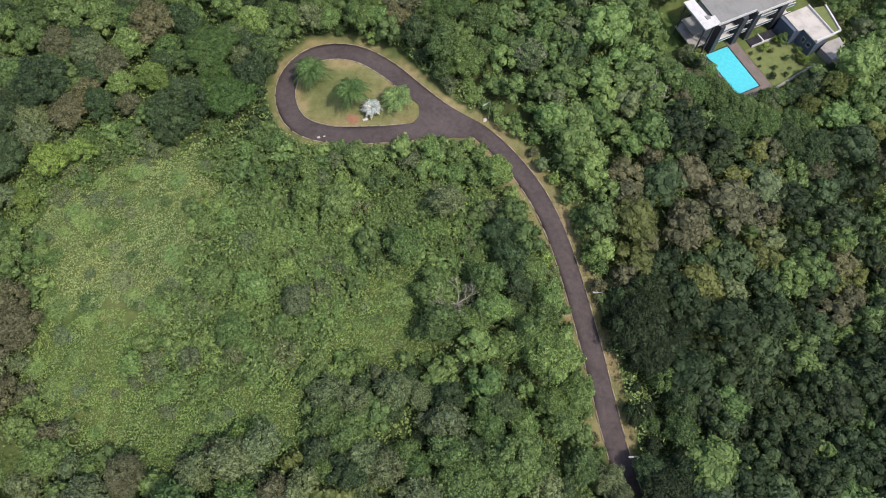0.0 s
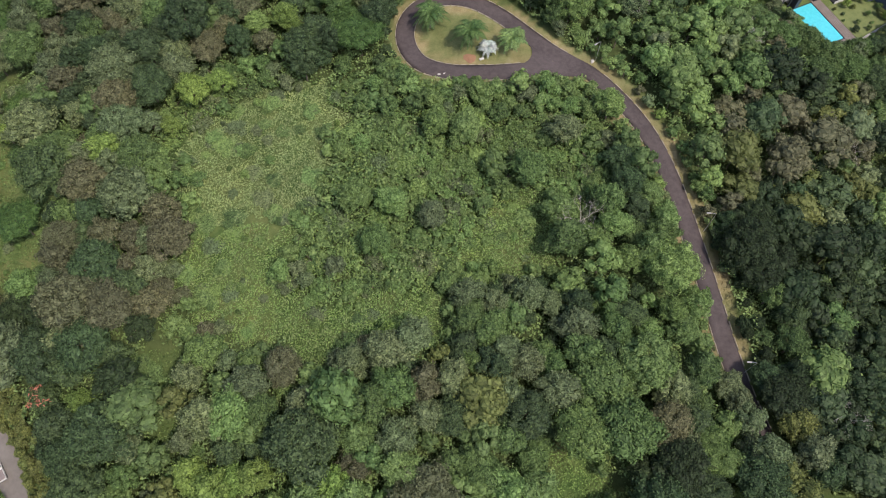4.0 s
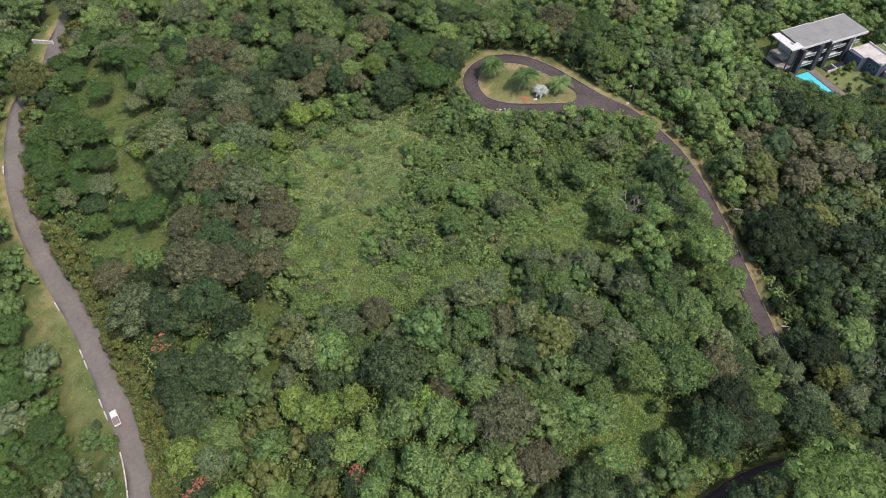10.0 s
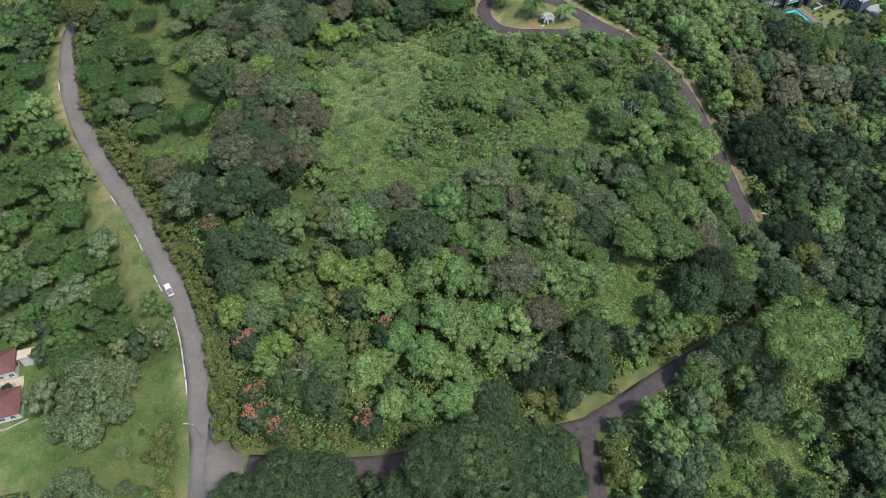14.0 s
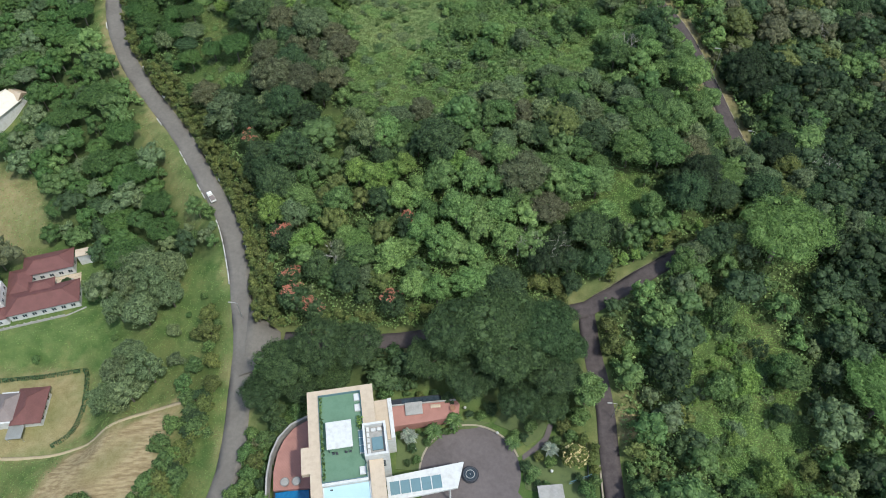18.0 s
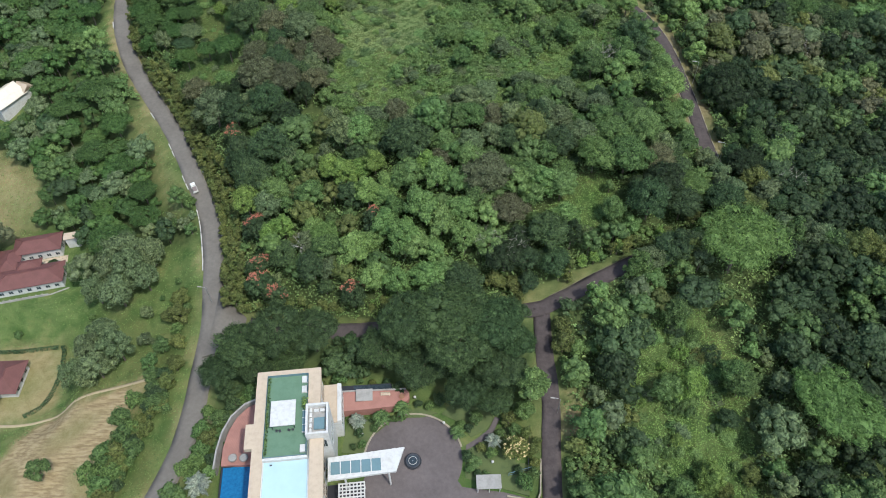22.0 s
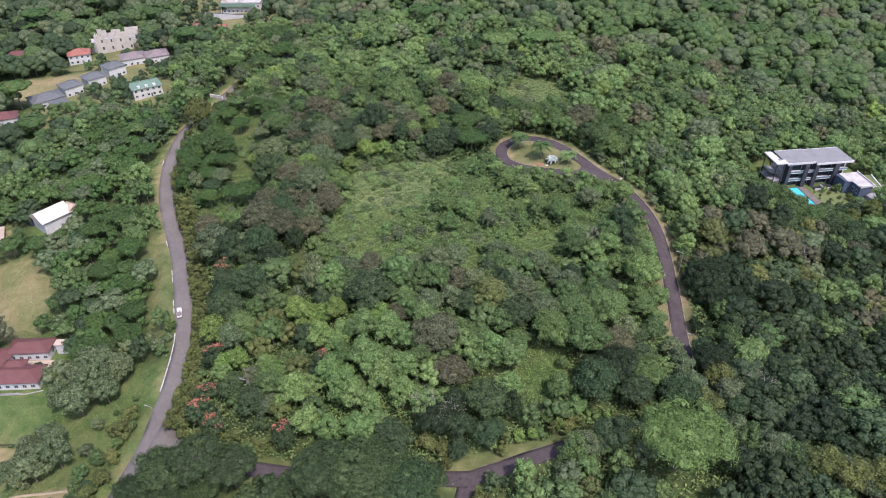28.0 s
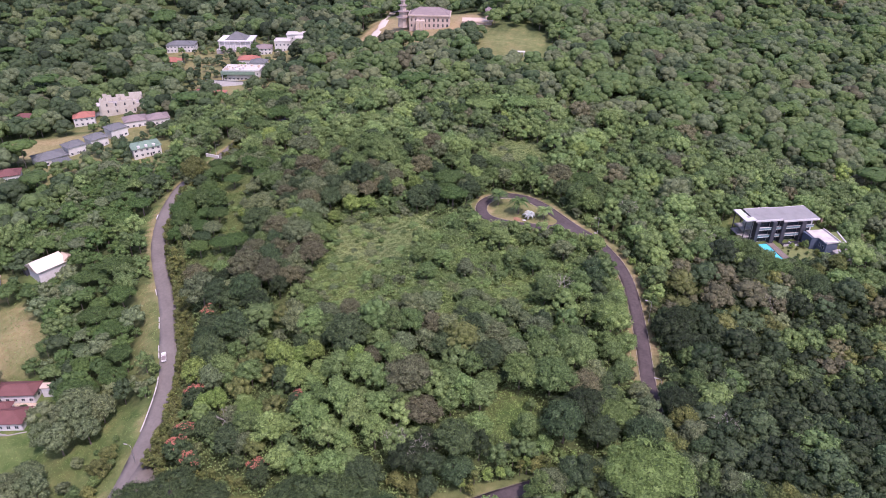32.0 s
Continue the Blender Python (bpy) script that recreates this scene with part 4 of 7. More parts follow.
def woodland(name, label, spots, shapes, tones):
    """Many trees as one mesh: crowns and stems."""
    vs, faces4, faces3, slot4, slot3, tone_v, off = [], [], [], [], [], [], 0
    rng = np.random.RandomState(3)
    zs = height([p[0] for p in spots], [p[1] for p in spots])
    keys = list(tones)
    stem_v, stem_f = tube([(0, 0, -2), (0, 0, 1)], [1, 0.6], 4)
    for (x, y, sort, tone, s), z in zip(spots, zs):
        v, q, t = shapes[sort, rng.randint(len(shapes) // len({k for k, _ in shapes}))]
        a, tilt = rng.uniform(0, 6.28), rng.uniform(0.88, 1.15)
        c, sn = math.cos(a) * s, math.sin(a) * s
        w = np.c_[v[:, 0] * c - v[:, 1] * sn + x, v[:, 0] * sn + v[:, 1] * c + y, v[:, 2] * s * tilt + z]
        k = keys.index(tone)
        foot = SHAPES[sort][2] + 1.5
        w = np.concatenate([w, stem_v * (0.3 * s, 0.3 * s, foot * s) + (x, y, z)])
        vs.append(w)
        faces4 += [q + off, stem_f + off + len(v)]
        faces3.append(t + off)
        slot4 += [np.full(len(q), k), np.full(len(stem_f), len(keys))]
        slot3.append(np.full(len(t), k))
        tone_v.append(np.full(len(w), rng.rand()))
        off += len(w)
    me = np_mesh(name, np.concatenate(vs), [np.concatenate(faces4), np.concatenate(faces3)], list(tones.values()) + [BARK], np.concatenate(slot4 + slot3))
    me.attributes.new("tree_tone", "FLOAT", "POINT").data.foreach_set("value", np.concatenate(tone_v).astype(np.float32))
    return tagged(new(name, me), label, "woodland", kind="stuff")


woodland("woodland", "dense mixed green tropical woodland on the slopes", MASS_TREES, MASS, LEAF_MASS)

def ground_cover(name, label, rings, density, size, rise, material, seed, slim=0.6, avoid=()):
    """Low leafy growth over clearings: clumps on a hummocky surface."""
    rng = np.random.RandomState(seed)
    vs, fs, tone_v, off = [], [], [], 0
    for ring in rings:
        r = np.array(ring)
        lo, hi = r.min(0), r.max(0)
        n = int((hi - lo).prod() * density)
        p = lo + rng.rand(n, 2) * (hi - lo)
        p = p[in_ring(*ragged(p[:, 0], p[:, 1]), ring)]
        for other in avoid:
            p = p[~in_ring(*(ragged(p[:, 0], p[:, 1]) if other.startswith(("scrub", "slope")) else (p[:, 0], p[:, 1])), OPEN[other])]
        gap, _ = road_gap(p[:, 0], p[:, 1])
        p = p[gap > np.where((p[:, 1] > 25) & (p[:, 0] > -50), 2.2, 1.0)]
        hum = 0.5 + 0.5 * np.sin(p[:, 0] * 0.9 + 2 * np.sin(p[:, 1] * 0.37)) * np.sin(p[:, 1] * 0.8 + 1.5 * np.sin(p[:, 0] * 0.31))
        z = height(p[:, 0], p[:, 1]) + rise * (0.15 + 0.85 * hum) * rng.uniform(0.7, 1.0, len(p))
        nrm = unit(rng.normal(size=(len(p), 3)) * 0.5 + (0, 0, 1))
        v, f = cards(np.c_[p, z], nrm, size, size * slim, rng)
        vs.append(v)
        fs.append(f + off)
        tone_v.append(np.repeat(np.clip(0.5 + 0.3 * np.sin(p[:, 0] * 0.17 + np.sin(p[:, 1] * 0.2)) * np.cos(p[:, 1] * 0.13) + 0.25 * np.sin(p[:, 0] * 0.6 + 2 * np.sin(p[:, 1] * 0.45)) * np.sin(p[:, 1] * 0.7) + rng.normal(size=len(p)) * 0.12, 0, 1), 4))
        off += len(v)
    me = np_mesh(name, np.concatenate(vs), [np.concatenate(fs)], [material])
    me.attributes.new("tree_tone", "FLOAT", "POINT").data.foreach_set("value", np.concatenate(tone_v).astype(np.float32))
    return tagged(new(name, me), label, "undergrowth", kind="stuff")


SCRUBS = ("scrub_west", "scrub_east", "scrub_north")
SLOPES = ("slope_grass", "slope_grass_high", "slope_strip")
UPPER = [(-73, 107), (-60, 103), (-56, 90), (-61, 82), (-60, 70), (-66, 60), (-98, 60), (-98, 72), (-106, 82), (-97, 91), (-84, 99)]
LOWER = [(-66, 60), (-64, 55), (-72, 50), (-68, 40), (-54, 38), (-43, 43), (-32, 41), (-26, 33), (-30, 27), (-42, 27), (-52, 27), (-61, 21), (-77, 29), (-90, 35), (-97, 48), (-98, 60)]
PALE_SCRUB = [UPPER, OPEN["scrub_north"]]
ground_cover("low_scrub", "mid-green scrub and creepers in the lower clearings", [LOWER, OPEN["scrub_east"]], 9.0, 0.5, 2.2, CREEPER, 24)
ground_cover("low_scrub_grass", "long green blades of grass among the lower scrub", [LOWER, OPEN["scrub_east"]], 4.0, 1.0, 2.2, SCRUB, 25, 0.11)
ground_cover("scrub", "tall light green scrub and creepers filling the clearings", PALE_SCRUB, 8.0, 0.44, 1.5, SCRUB, 4)
ground_cover("scrub_grass", "long pale blades of grass among the scrub", PALE_SCRUB, 7.0, 1.0, 1.8, SCRUB, 14, 0.11)
ground_cover("creepers", "light green creepers climbing between the trees", [ZONES[0][0], ZONES[2][0]], 7.0, 0.6, 2.8, CREEPER, 16, 0.6, SCRUBS)
ground_cover("climbers", "light green climbers hanging between the trees", [ZONES[1][0]], 3.0, 0.7, 5.0, CREEPER, 17, 0.6, SCRUBS)
ground_cover("slope_grass", "rough green grass on the open parts of the slope", [OPEN[k] for k in SLOPES], 5.0, 0.6, 1.2, MEADOW, 15, 0.45)
ground_cover("thicket", "bright green thicket of low shrubs and creepers", [OPEN["scrub_southeast"], OPEN["scrub_low"]], 8.0, 0.5, 2.4, CREEPER, 18, 0.55)
ground_cover("undergrowth", "mixed low shrubs and creepers under the trees", [HILL], 4.2, 0.75, 4.8, UNDER, 5, 0.62, SCRUBS + SLOPES + ("loop", "scrub_low", "lane_verge"))
ground_cover("slope_undergrowth", "shaded low growth on the slopes beyond the roads", [[(64, -30), (64, 60), (40, 84), (24, 118), (24, 160), (140, 250), (170, 200), (170, -60)], [(-8, -46), (12, -29), (40, -17), (62, -13), (150, -30), (150, -140), (-2, -140)]], 1.6, 0.9, 3.4, UNDER, 6, 0.62, ("east_villa", "scrub_southeast"))
ground_cover("grass_tufts", "rough tufts of tall grass on the open slopes", [OPEN["west_lawns"], OPEN["meadow"], OPEN["roadside"], OPEN["dry_west"]], 2.2, 0.5, 0.3, MEADOW, 7, 0.5, ("field", "house_lawn"))


# ---- building helpers: local metres, z up from the thing's own base ----
def thing(name, label, category, x, y, z, turn=0.0, group=""):
    root = empty(name)
    root.matrix_basis = pose(x, y, z, 0, 0, turn)
    return tagged(root, label, category, group)


def mesh_part(name, bm, material, parent, label=""):
    me = bpy.data.meshes.new(name)
    bm.to_mesh(me)
    bm.free()
    for m in material if isinstance(material, (list, tuple)) else [material]:
        me.materials.append(m)
    return part(name, me, parent, label)


def add_box(bm, x0, x1, y0, y1, z0, z1, m=None, soft=0.0):
    t = Matrix.Translation(((x0 + x1) / 2, (y0 + y1) / 2, (z0 + z1) / 2)) @ Matrix.Diagonal((abs(x1 - x0), abs(y1 - y0), abs(z1 - z0), 1))
    made = bmesh.ops.create_cube(bm, size=1, matrix=(m @ t) if m else t)["verts"]
    if soft:
        edges = list({e for v in made for e in v.link_edges})
        bmesh.ops.bevel(bm, geom=edges, offset=soft, segments=1, affect="EDGES")


def bx(name, parent, material, x0, x1, y0, y1, z0, z1, label="", soft=0.04):
    bm = bmesh.new()
    add_box(bm, x0, x1, y0, y1, z0, z1, soft=min(soft, abs(x1 - x0) / 4, abs(y1 - y0) / 4, abs(z1 - z0) / 4))
    return mesh_part(name, bm, material, parent, label)


def ring_box(name, parent, material, x0, x1, y0, y1, z0, z1, t, label=""):
    """A wall of thickness t round a rectangle, open above."""
    bm = bmesh.new()
    add_box(bm, x0, x1, y0, y0 + t, z0, z1)
    add_box(bm, x0, x1, y1 - t, y1, z0, z1)
    add_box(bm, x0, x0 + t, y0 + t, y1 - t, z0, z1)
    add_box(bm, x1 - t, x1, y0 + t, y1 - t, z0, z1)
    return mesh_part(name, bm, material, parent, label)


def slab(name, parent, material, ring, z0, z1, label=""):
    """A flat body over any outline."""
    bm = bmesh.new()
    low = [bm.verts.new((x, y, z0)) for x, y in ring]
    top = [bm.verts.new((x, y, z1)) for x, y in ring]
    bm.faces.new(top)
    bm.faces.new(low[::-1])
    for i in range(len(ring)):
        j = (i + 1) % len(ring)
        bm.faces.new((low[i], low[j], top[j], top[i]))
    bmesh.ops.recalc_face_normals(bm, faces=bm.faces)
    return mesh_part(name, bm, material, parent, label)


def cyl(name, parent, material, x, y, z0, z1, r0, r1=None, seg=16, label=""):
    bm = bmesh.new()
    bmesh.ops.create_cone(bm, cap_ends=True, segments=seg, radius1=r0, radius2=r0 if r1 is None else r1, depth=z1 - z0, matrix=Matrix.Translation((x, y, (z0 + z1) / 2)))
    return mesh_part(name, bm, material, parent, label)


def bars(name, parent, material, rods, label=""):
    """Thin square rods, each from one point to another, with its half thickness."""
    bm = bmesh.new()
    for a, b, t in rods:
        a, b = Vector(a), Vector(b)
        q = (b - a).to_track_quat("Z", "Y").to_matrix().to_4x4()
        add_box(bm, -t, t, -t, t, 0, (b - a).length, Matrix.Translation(a) @ q)
    return mesh_part(name, bm, material, parent, label)


def hip_roof(name, parent, material, x0, x1, y0, y1, z, rise, over=0.6, ridge=None, label="", skin=0.18):
    """A tiled roof sloping from a ridge along the longer side; ridge: how far it stops short of the ends (0: gables)."""
    x0, x1, y0, y1 = x0 - over, x1 + over, y0 - over, y1 + over
    along_x = (x1 - x0) >= (y1 - y0)
    half = min(x1 - x0, y1 - y0) / 2
    d = half if ridge is None else ridge
    bm = bmesh.new()
    if along_x:
        a, b = (x0 + d, (y0 + y1) / 2), (x1 - d, (y0 + y1) / 2)
    else:
        a, b = ((x0 + x1) / 2, y0 + d), ((x0 + x1) / 2, y1 - d)
    shells = []
    for dz in (0, -skin):
        c = [bm.verts.new((x, y, z + dz)) for x, y in ((x0, y0), (x1, y0), (x1, y1), (x0, y1))]
        r = [bm.verts.new((*p, z + rise + dz)) for p in (a, b)]
        if along_x:
            fs = [(c[0], c[1], r[1], r[0]), (c[1], c[2], r[1]), (c[2], c[3], r[0], r[1]), (c[3], c[0], r[0])]
        else:
            fs = [(c[0], c[1], r[0]), (c[1], c[2], r[1], r[0]), (c[2], c[3], r[1]), (c[3], c[0], r[0], r[1])]
        for f in fs:
            bm.faces.new(f if dz == 0 else f[::-1])
        shells.append(c)
    for i in range(4):
        j = (i + 1) % 4
        bm.faces.new((shells[1][i], shells[1][j], shells[0][j], shells[0][i]))
    bmesh.ops.recalc_face_normals(bm, faces=bm.faces)
    roof = mesh_part(name, bm, material, parent, label)
    rods = [((*a, z + rise + 0.03), (*b, z + rise + 0.03), 0.14)] if (Vector(a) - Vector(b)).length > 0.3 else []
    if d > 0.1:
        ends = [(a, (x0, y0)), (a, (x0, y1) if along_x else (x1, y0)), (b, (x1, y1)), (b, (x1, y0) if along_x else (x0, y1))]
        rods += [((*p, z + rise + 0.03), (*q, z + 0.03), 0.11) for p, q in ends]
    bars("ridge_cap", roof, material, rods)
    return roof


def opening(parent, side, at, z0, z1, wide, face, frame_mat, glass_mat, name="window", bars_n=1):
    """A window on a wall face: side is 'x' or 'y' with its sign as a string, face the wall's coordinate."""
    s = 1 if side[0] == "+" else -1
    f = face
    root_name = name
    if side[1] == "y":
        box_of = lambda u0, u1, d0, d1, a, b: (u0, u1, min(f + s * d0, f + s * d1), max(f + s * d0, f + s * d1), a, b)
    else:
        box_of = lambda u0, u1, d0, d1, a, b: (min(f + s * d0, f + s * d1), max(f + s * d0, f + s * d1), u0, u1, a, b)
    u0, u1, t = at - wide / 2, at + wide / 2, 0.09
    bm = bmesh.new()
    for b in (box_of(u0, u1, -0.05, 0.06, z0, z0 + t), box_of(u0, u1, -0.05, 0.06, z1 - t, z1), box_of(u0, u0 + t, -0.05, 0.06, z0 + t, z1 - t), box_of(u1 - t, u1, -0.05, 0.06, z0 + t, z1 - t)):
        add_box(bm, *b)
    for i in range(1, bars_n + 1):
        m = u0 + (u1 - u0) * i / (bars_n + 1)
        add_box(bm, *box_of(m - 0.04, m + 0.04, -0.05, 0.05, z0 + t, z1 - t))
    w = mesh_part(root_name, bm, frame_mat, parent)
    bm = bmesh.new()
    add_box(bm, *box_of(u0 + t, u1 - t, -0.03, 0.012, z0 + t, z1 - t))
    mesh_part("pane", bm, glass_mat, w, "dark reflecting glass")
    return w


def glossy(name, col, rough, spec=0.5, scale=1.0):
    m = plain(name, col, rough, spec=spec, vary=0.12, scale=scale, bumps=0.03)
    return m


def water(name, deep, shallow, ripples=1.2):
    m, nt, b = mat_new(name, 0.06, 0.0, 0.5)
    n = noise_fac(nt, ripples, 4)
    nt.links.new(ramp(nt, n, [(0.3, deep), (0.7, shallow)]), b.inputs["Base Color"])
    bump(nt, b, n, 0.12, 0.1)
    return m


def tiled(name, col, groove, pitch=0.34, rough=0.75):
    """Rows of roof tiles or boards: a fine wave down the slope, stains over it."""
    m, nt, b = mat_new(name, rough, 0.0, 0.3)
    big, small = noise_fac(nt, 0.35, 5), noise_fac(nt, 5, 4)
    c = ramp(nt, big, [(0.3, tuple(v * 0.78 for v in col)), (0.55, col), (0.8, tuple(min(1, v * 1.2) for v in col))])
    co = nt.nodes.new("ShaderNodeTexCoord")
    wave = nd(nt, "ShaderNodeTexWave", Scale=1 / pitch / 6.283 * 3.1416, Distortion=0.6, Detail=1.0)
    wave.bands_direction = "DIAGONAL"
    nt.links.new(co.outputs["Object"], wave.inputs["Vector"])
    c = mixc(nt, mixc(nt, 1.0, wave.outputs["Fac"], (0.28, 0.28, 0.28), "MULTIPLY"), c, groove)
    c = mixc(nt, 0.25, c, ramp(nt, small, [(0.35, groove), (0.65, col)]))
    nt.links.new(c, b.inputs["Base Color"])
    bump(nt, b, wave.outputs["Fac"], 0.3, 0.06)
    return m


CREAM = plain("cream_parapet_paint", (0.48, 0.385, 0.285), 0.7, dirt=(0.39, 0.31, 0.225))
TURF = plain("green_roof_turf", (0.125, 0.205, 0.135), 0.95, dirt=(0.088, 0.158, 0.098), scale=0.35, fine=22, bumps=0.4)
STAINED = plain("stained_pale_screed", (0.50, 0.47, 0.42), 0.85, dirt=(0.28, 0.26, 0.23), scale=0.35)
CONCRETE = plain("weathered_concrete", (0.33, 0.315, 0.29), 0.85, dirt=(0.20, 0.19, 0.175), scale=0.5)
GREY_ROOF = plain("pale_grey_metal_roof", (0.228, 0.228, 0.210), 0.65, metal=0.0, dirt=(0.165, 0.162, 0.148), scale=0.25, fine=3)
DARK_WALL = plain("charcoal_render", (0.045, 0.048, 0.058), 0.6)
SLATE_WALL = plain("slate_blue_render", (0.075, 0.10, 0.14), 0.7)
GLASS = glossy("dark_glass", (0.03, 0.045, 0.055), 0.08, 0.6)
PALE_GLASS = glossy("pale_blue_glass_roof", (0.42, 0.56, 0.60), 0.5, 0.1, 0.15)
TEAL_GLASS = glossy("grey_green_glass", (0.14, 0.22, 0.24), 0.1, 0.6)
RED_DECK = tiled("red_terrace_tiles", (0.35, 0.175, 0.14), (0.26, 0.125, 0.10), 0.6, 0.8)
WOOD_DECK = tiled("grey_timber_deck", (0.22, 0.18, 0.155), (0.145, 0.12, 0.10), 0.3, 0.8)
RED_TILE = tiled("dark_red_roof_tiles", (0.155, 0.068, 0.060), (0.10, 0.044, 0.039))
ORANGE_TILE = tiled("orange_roof_tiles", (0.33, 0.135, 0.095), (0.23, 0.095, 0.068))
GREY_TILE = tiled("grey_roof_tiles", (0.135, 0.143, 0.136), (0.09, 0.095, 0.09))
BROWN_TILE = tiled("grey_brown_roof_tiles", (0.225, 0.185, 0.17), (0.15, 0.122, 0.112))
BARE_BRICK = plain("bare_brick_and_render", (0.46, 0.435, 0.355), 0.9, dirt=(0.33, 0.285, 0.225), scale=0.3, fine=2.5)
GREEN_TILE = tiled("green_roof_sheet", (0.16, 0.24, 0.17), (0.11, 0.18, 0.12))
PINK = plain("faded_pink_render", (0.45, 0.375, 0.31), 0.85, dirt=(0.32, 0.255, 0.21))
COURT_PAVING = asphalt("brown_court_paving", (0.085, 0.072, 0.07), (0.155, 0.13, 0.125))
POOL_WATER = water("turquoise_pool_water", (0.06, 0.47, 0.54), (0.09, 0.56, 0.62))
BLUE_WATER = water("deep_blue_pool_water", (0.012, 0.10, 0.24), (0.02, 0.15, 0.32))
MOAT_WATER = water("dark_moat_water", (0.02, 0.03, 0.04), (0.05, 0.065, 0.075))
BLACK_STONE = plain("black_stone", (0.03, 0.03, 0.034), 0.4)
METAL = plain("galvanised_metal", (0.5, 0.5, 0.5), 0.4, metal=0.8)
LAWN = plain("clipped_lawn", (0.10, 0.125, 0.045), 0.95, dirt=(0.055, 0.08, 0.03), scale=0.3, fine=4, bumps=0.6)
SUNNY_LAWN = plain("sunny_lawn", (0.15, 0.175, 0.06), 0.95, dirt=(0.085, 0.115, 0.036), scale=0.4, fine=4, bumps=0.6)
OLD_WHITE = plain("weathered_white_render", (0.53, 0.535, 0.49), 0.8, dirt=(0.36, 0.35, 0.30), scale=0.25)
SOIL = plain("dug_red_soil", (0.26, 0.14, 0.08), 0.95, bumps=0.6)
TYRE = plain("black_rubber", (0.02, 0.02, 0.02), 0.8)
KERB_PAINT = plain("chipped_white_kerb_paint", (0.56, 0.545, 0.51), 0.8, dirt=(0.27, 0.25, 0.225), scale=1.5)
KERB_OLD = plain("bare_concrete_kerb", (0.32, 0.28, 0.21), 0.9, dirt=(0.2, 0.17, 0.12), scale=0.7)


# ---- the villa with the green roof ----
def villa():
    v = thing("villa", "large modern cream and white villa with a green turf roof terrace", "house", -88.6, -79.8, -40.0, 12.2)
    # storeys under the roof
    wall = bx("wall", v, WHITE, 1.2, 16.6, -40, -1.0, 0, 16.3, "white rendered outer walls")
    for fx, side in ((1.2, "-x"), (16.6, "+x")):
        for z in (1.0, 5.2, 9.4, 13.3):
            for k in range(6):
                opening(wall, side, -4 - 6.2 * k, z, z + 2.6, 4.2, fx, CREAM, GLASS, bars_n=2)
    for z in (1.0, 5.2, 9.4, 13.3):
        for k in range(3):
            opening(wall, "+y", 4 + 4.6 * k, z, z + 2.6, 3.2, -1.0, CREAM, GLASS)
            opening(wall, "-y", 4 + 4.6 * k, z, z + 2.6, 3.2, -40, CREAM, GLASS)
    # flat roof with its broad cream border
    border = bmesh.new()
    for b in ((0, 2.8, -41, 0), (2.8, 13.8, -1.6, 0), (13.8, 17.0, -12.0, 0), (14.4, 17.9, -41, -20.8), (-2.0, 0.0, -22.0, -15.2)):
        add_box(border, *b, 16.2, 17.75)
    mesh_part("roof_border", border, CREAM, v, "broad cream roof border")
    roof = bx("roof", v, TURF, 2.8, 13.8, -24.8, -1.6, 16.6, 17.2, "green turf roof terrace")
    ring_box("glass_rail", v, TEAL_GLASS, 2.85, 13.75, -24.9, -1.65, 17.2, 18.2, 0.06, "glass balustrade")
    bx("rail_beam", v, WHITE, 2.8, 13.8, -25.6, -24.95, 16.9, 17.9, "white beam below the turf")
    sky_roof = bx("glass_roof", v, PALE_GLASS, 3.0, 14.2, -41, -25.7, 16.4, 16.95, "pale blue flat glass roof")
    bx("roof_trim", sky_roof, WHITE, 2.8, 3.1, -41, -25.7, 16.9, 17.35)
    bx("roof_trim", sky_roof, WHITE, 14.0, 14.38, -41, -25.7, 16.9, 17.35)
    bx("vent", sky_roof, DARK_WALL, 4.6, 5.2, -26.7, -26.35, 16.95, 17.15)
    # row of planting along the west rail
    rng = np.random.RandomState(8)
    at = np.c_[rng.uniform(3.0, 3.7, 260), rng.uniform(-24, -2, 260), 17.2 + rng.uniform(0.1, 0.7, 260)]
    cv, cf = cards(at, unit(rng.normal(size=(260, 3)) * 0.6 + (0, 0, 1)), 0.55, 0.35, rng)
    part("planting", np_mesh("planting", cv, [cf], [LEAF["mid"]]), v, "low planting along the roof edge")
    at = np.c_[rng.normal(13.0, 0.35, 70), rng.normal(-10.5, 0.8, 70), 17.3 + rng.uniform(0.1, 1.5, 70)]
    cv, cf = cards(at, unit(rng.normal(size=(70, 3)) * 0.6 + (0, 0, 1)), 0.6, 0.4, rng)
    part("shrub", np_mesh("shrub", cv, [cf], [LEAF["yellow"]]), v, "yellow-green potted shrub")
    for y in (-3.2, -6.2, -23.0):
        bench = bx("roof_bench", v, WHITE, 12.0, 13.5, y - 1.0, y + 1.0, 17.2, 17.7, "white built-in bench")
        bx("bench_glass", bench, TEAL_GLASS, 13.5, 13.6, y - 1.1, y + 1.1, 17.2, 18.4)
    bx("skylight", v, TEAL_GLASS, 12.4, 13.6, -18.6, -12.6, 17.2, 17.75, "long glass skylight")
    for k in range(4):
        bx("skylight_bar", v, WHITE, 12.35, 13.65, -18.6 + 2 * k - 0.05, -18.6 + 2 * k + 0.05, 17.25, 17.82)
    # stair tower with an open roof deck
    tower = ring_box("tower", v, WHITE, 13.6, 19.4, -20.7, -12.1, 0, 20.2, 0.55, "white stair tower with an open top")
    bx("tower_deck", tower, CONCRETE, 14.15, 18.85, -20.15, -12.65, 18.3, 18.6)
    bx("tower_rooflight", tower, TEAL_GLASS, 15.6, 18.3, -18.9, -15.6, 18.6, 19.0, "dark rooflight")
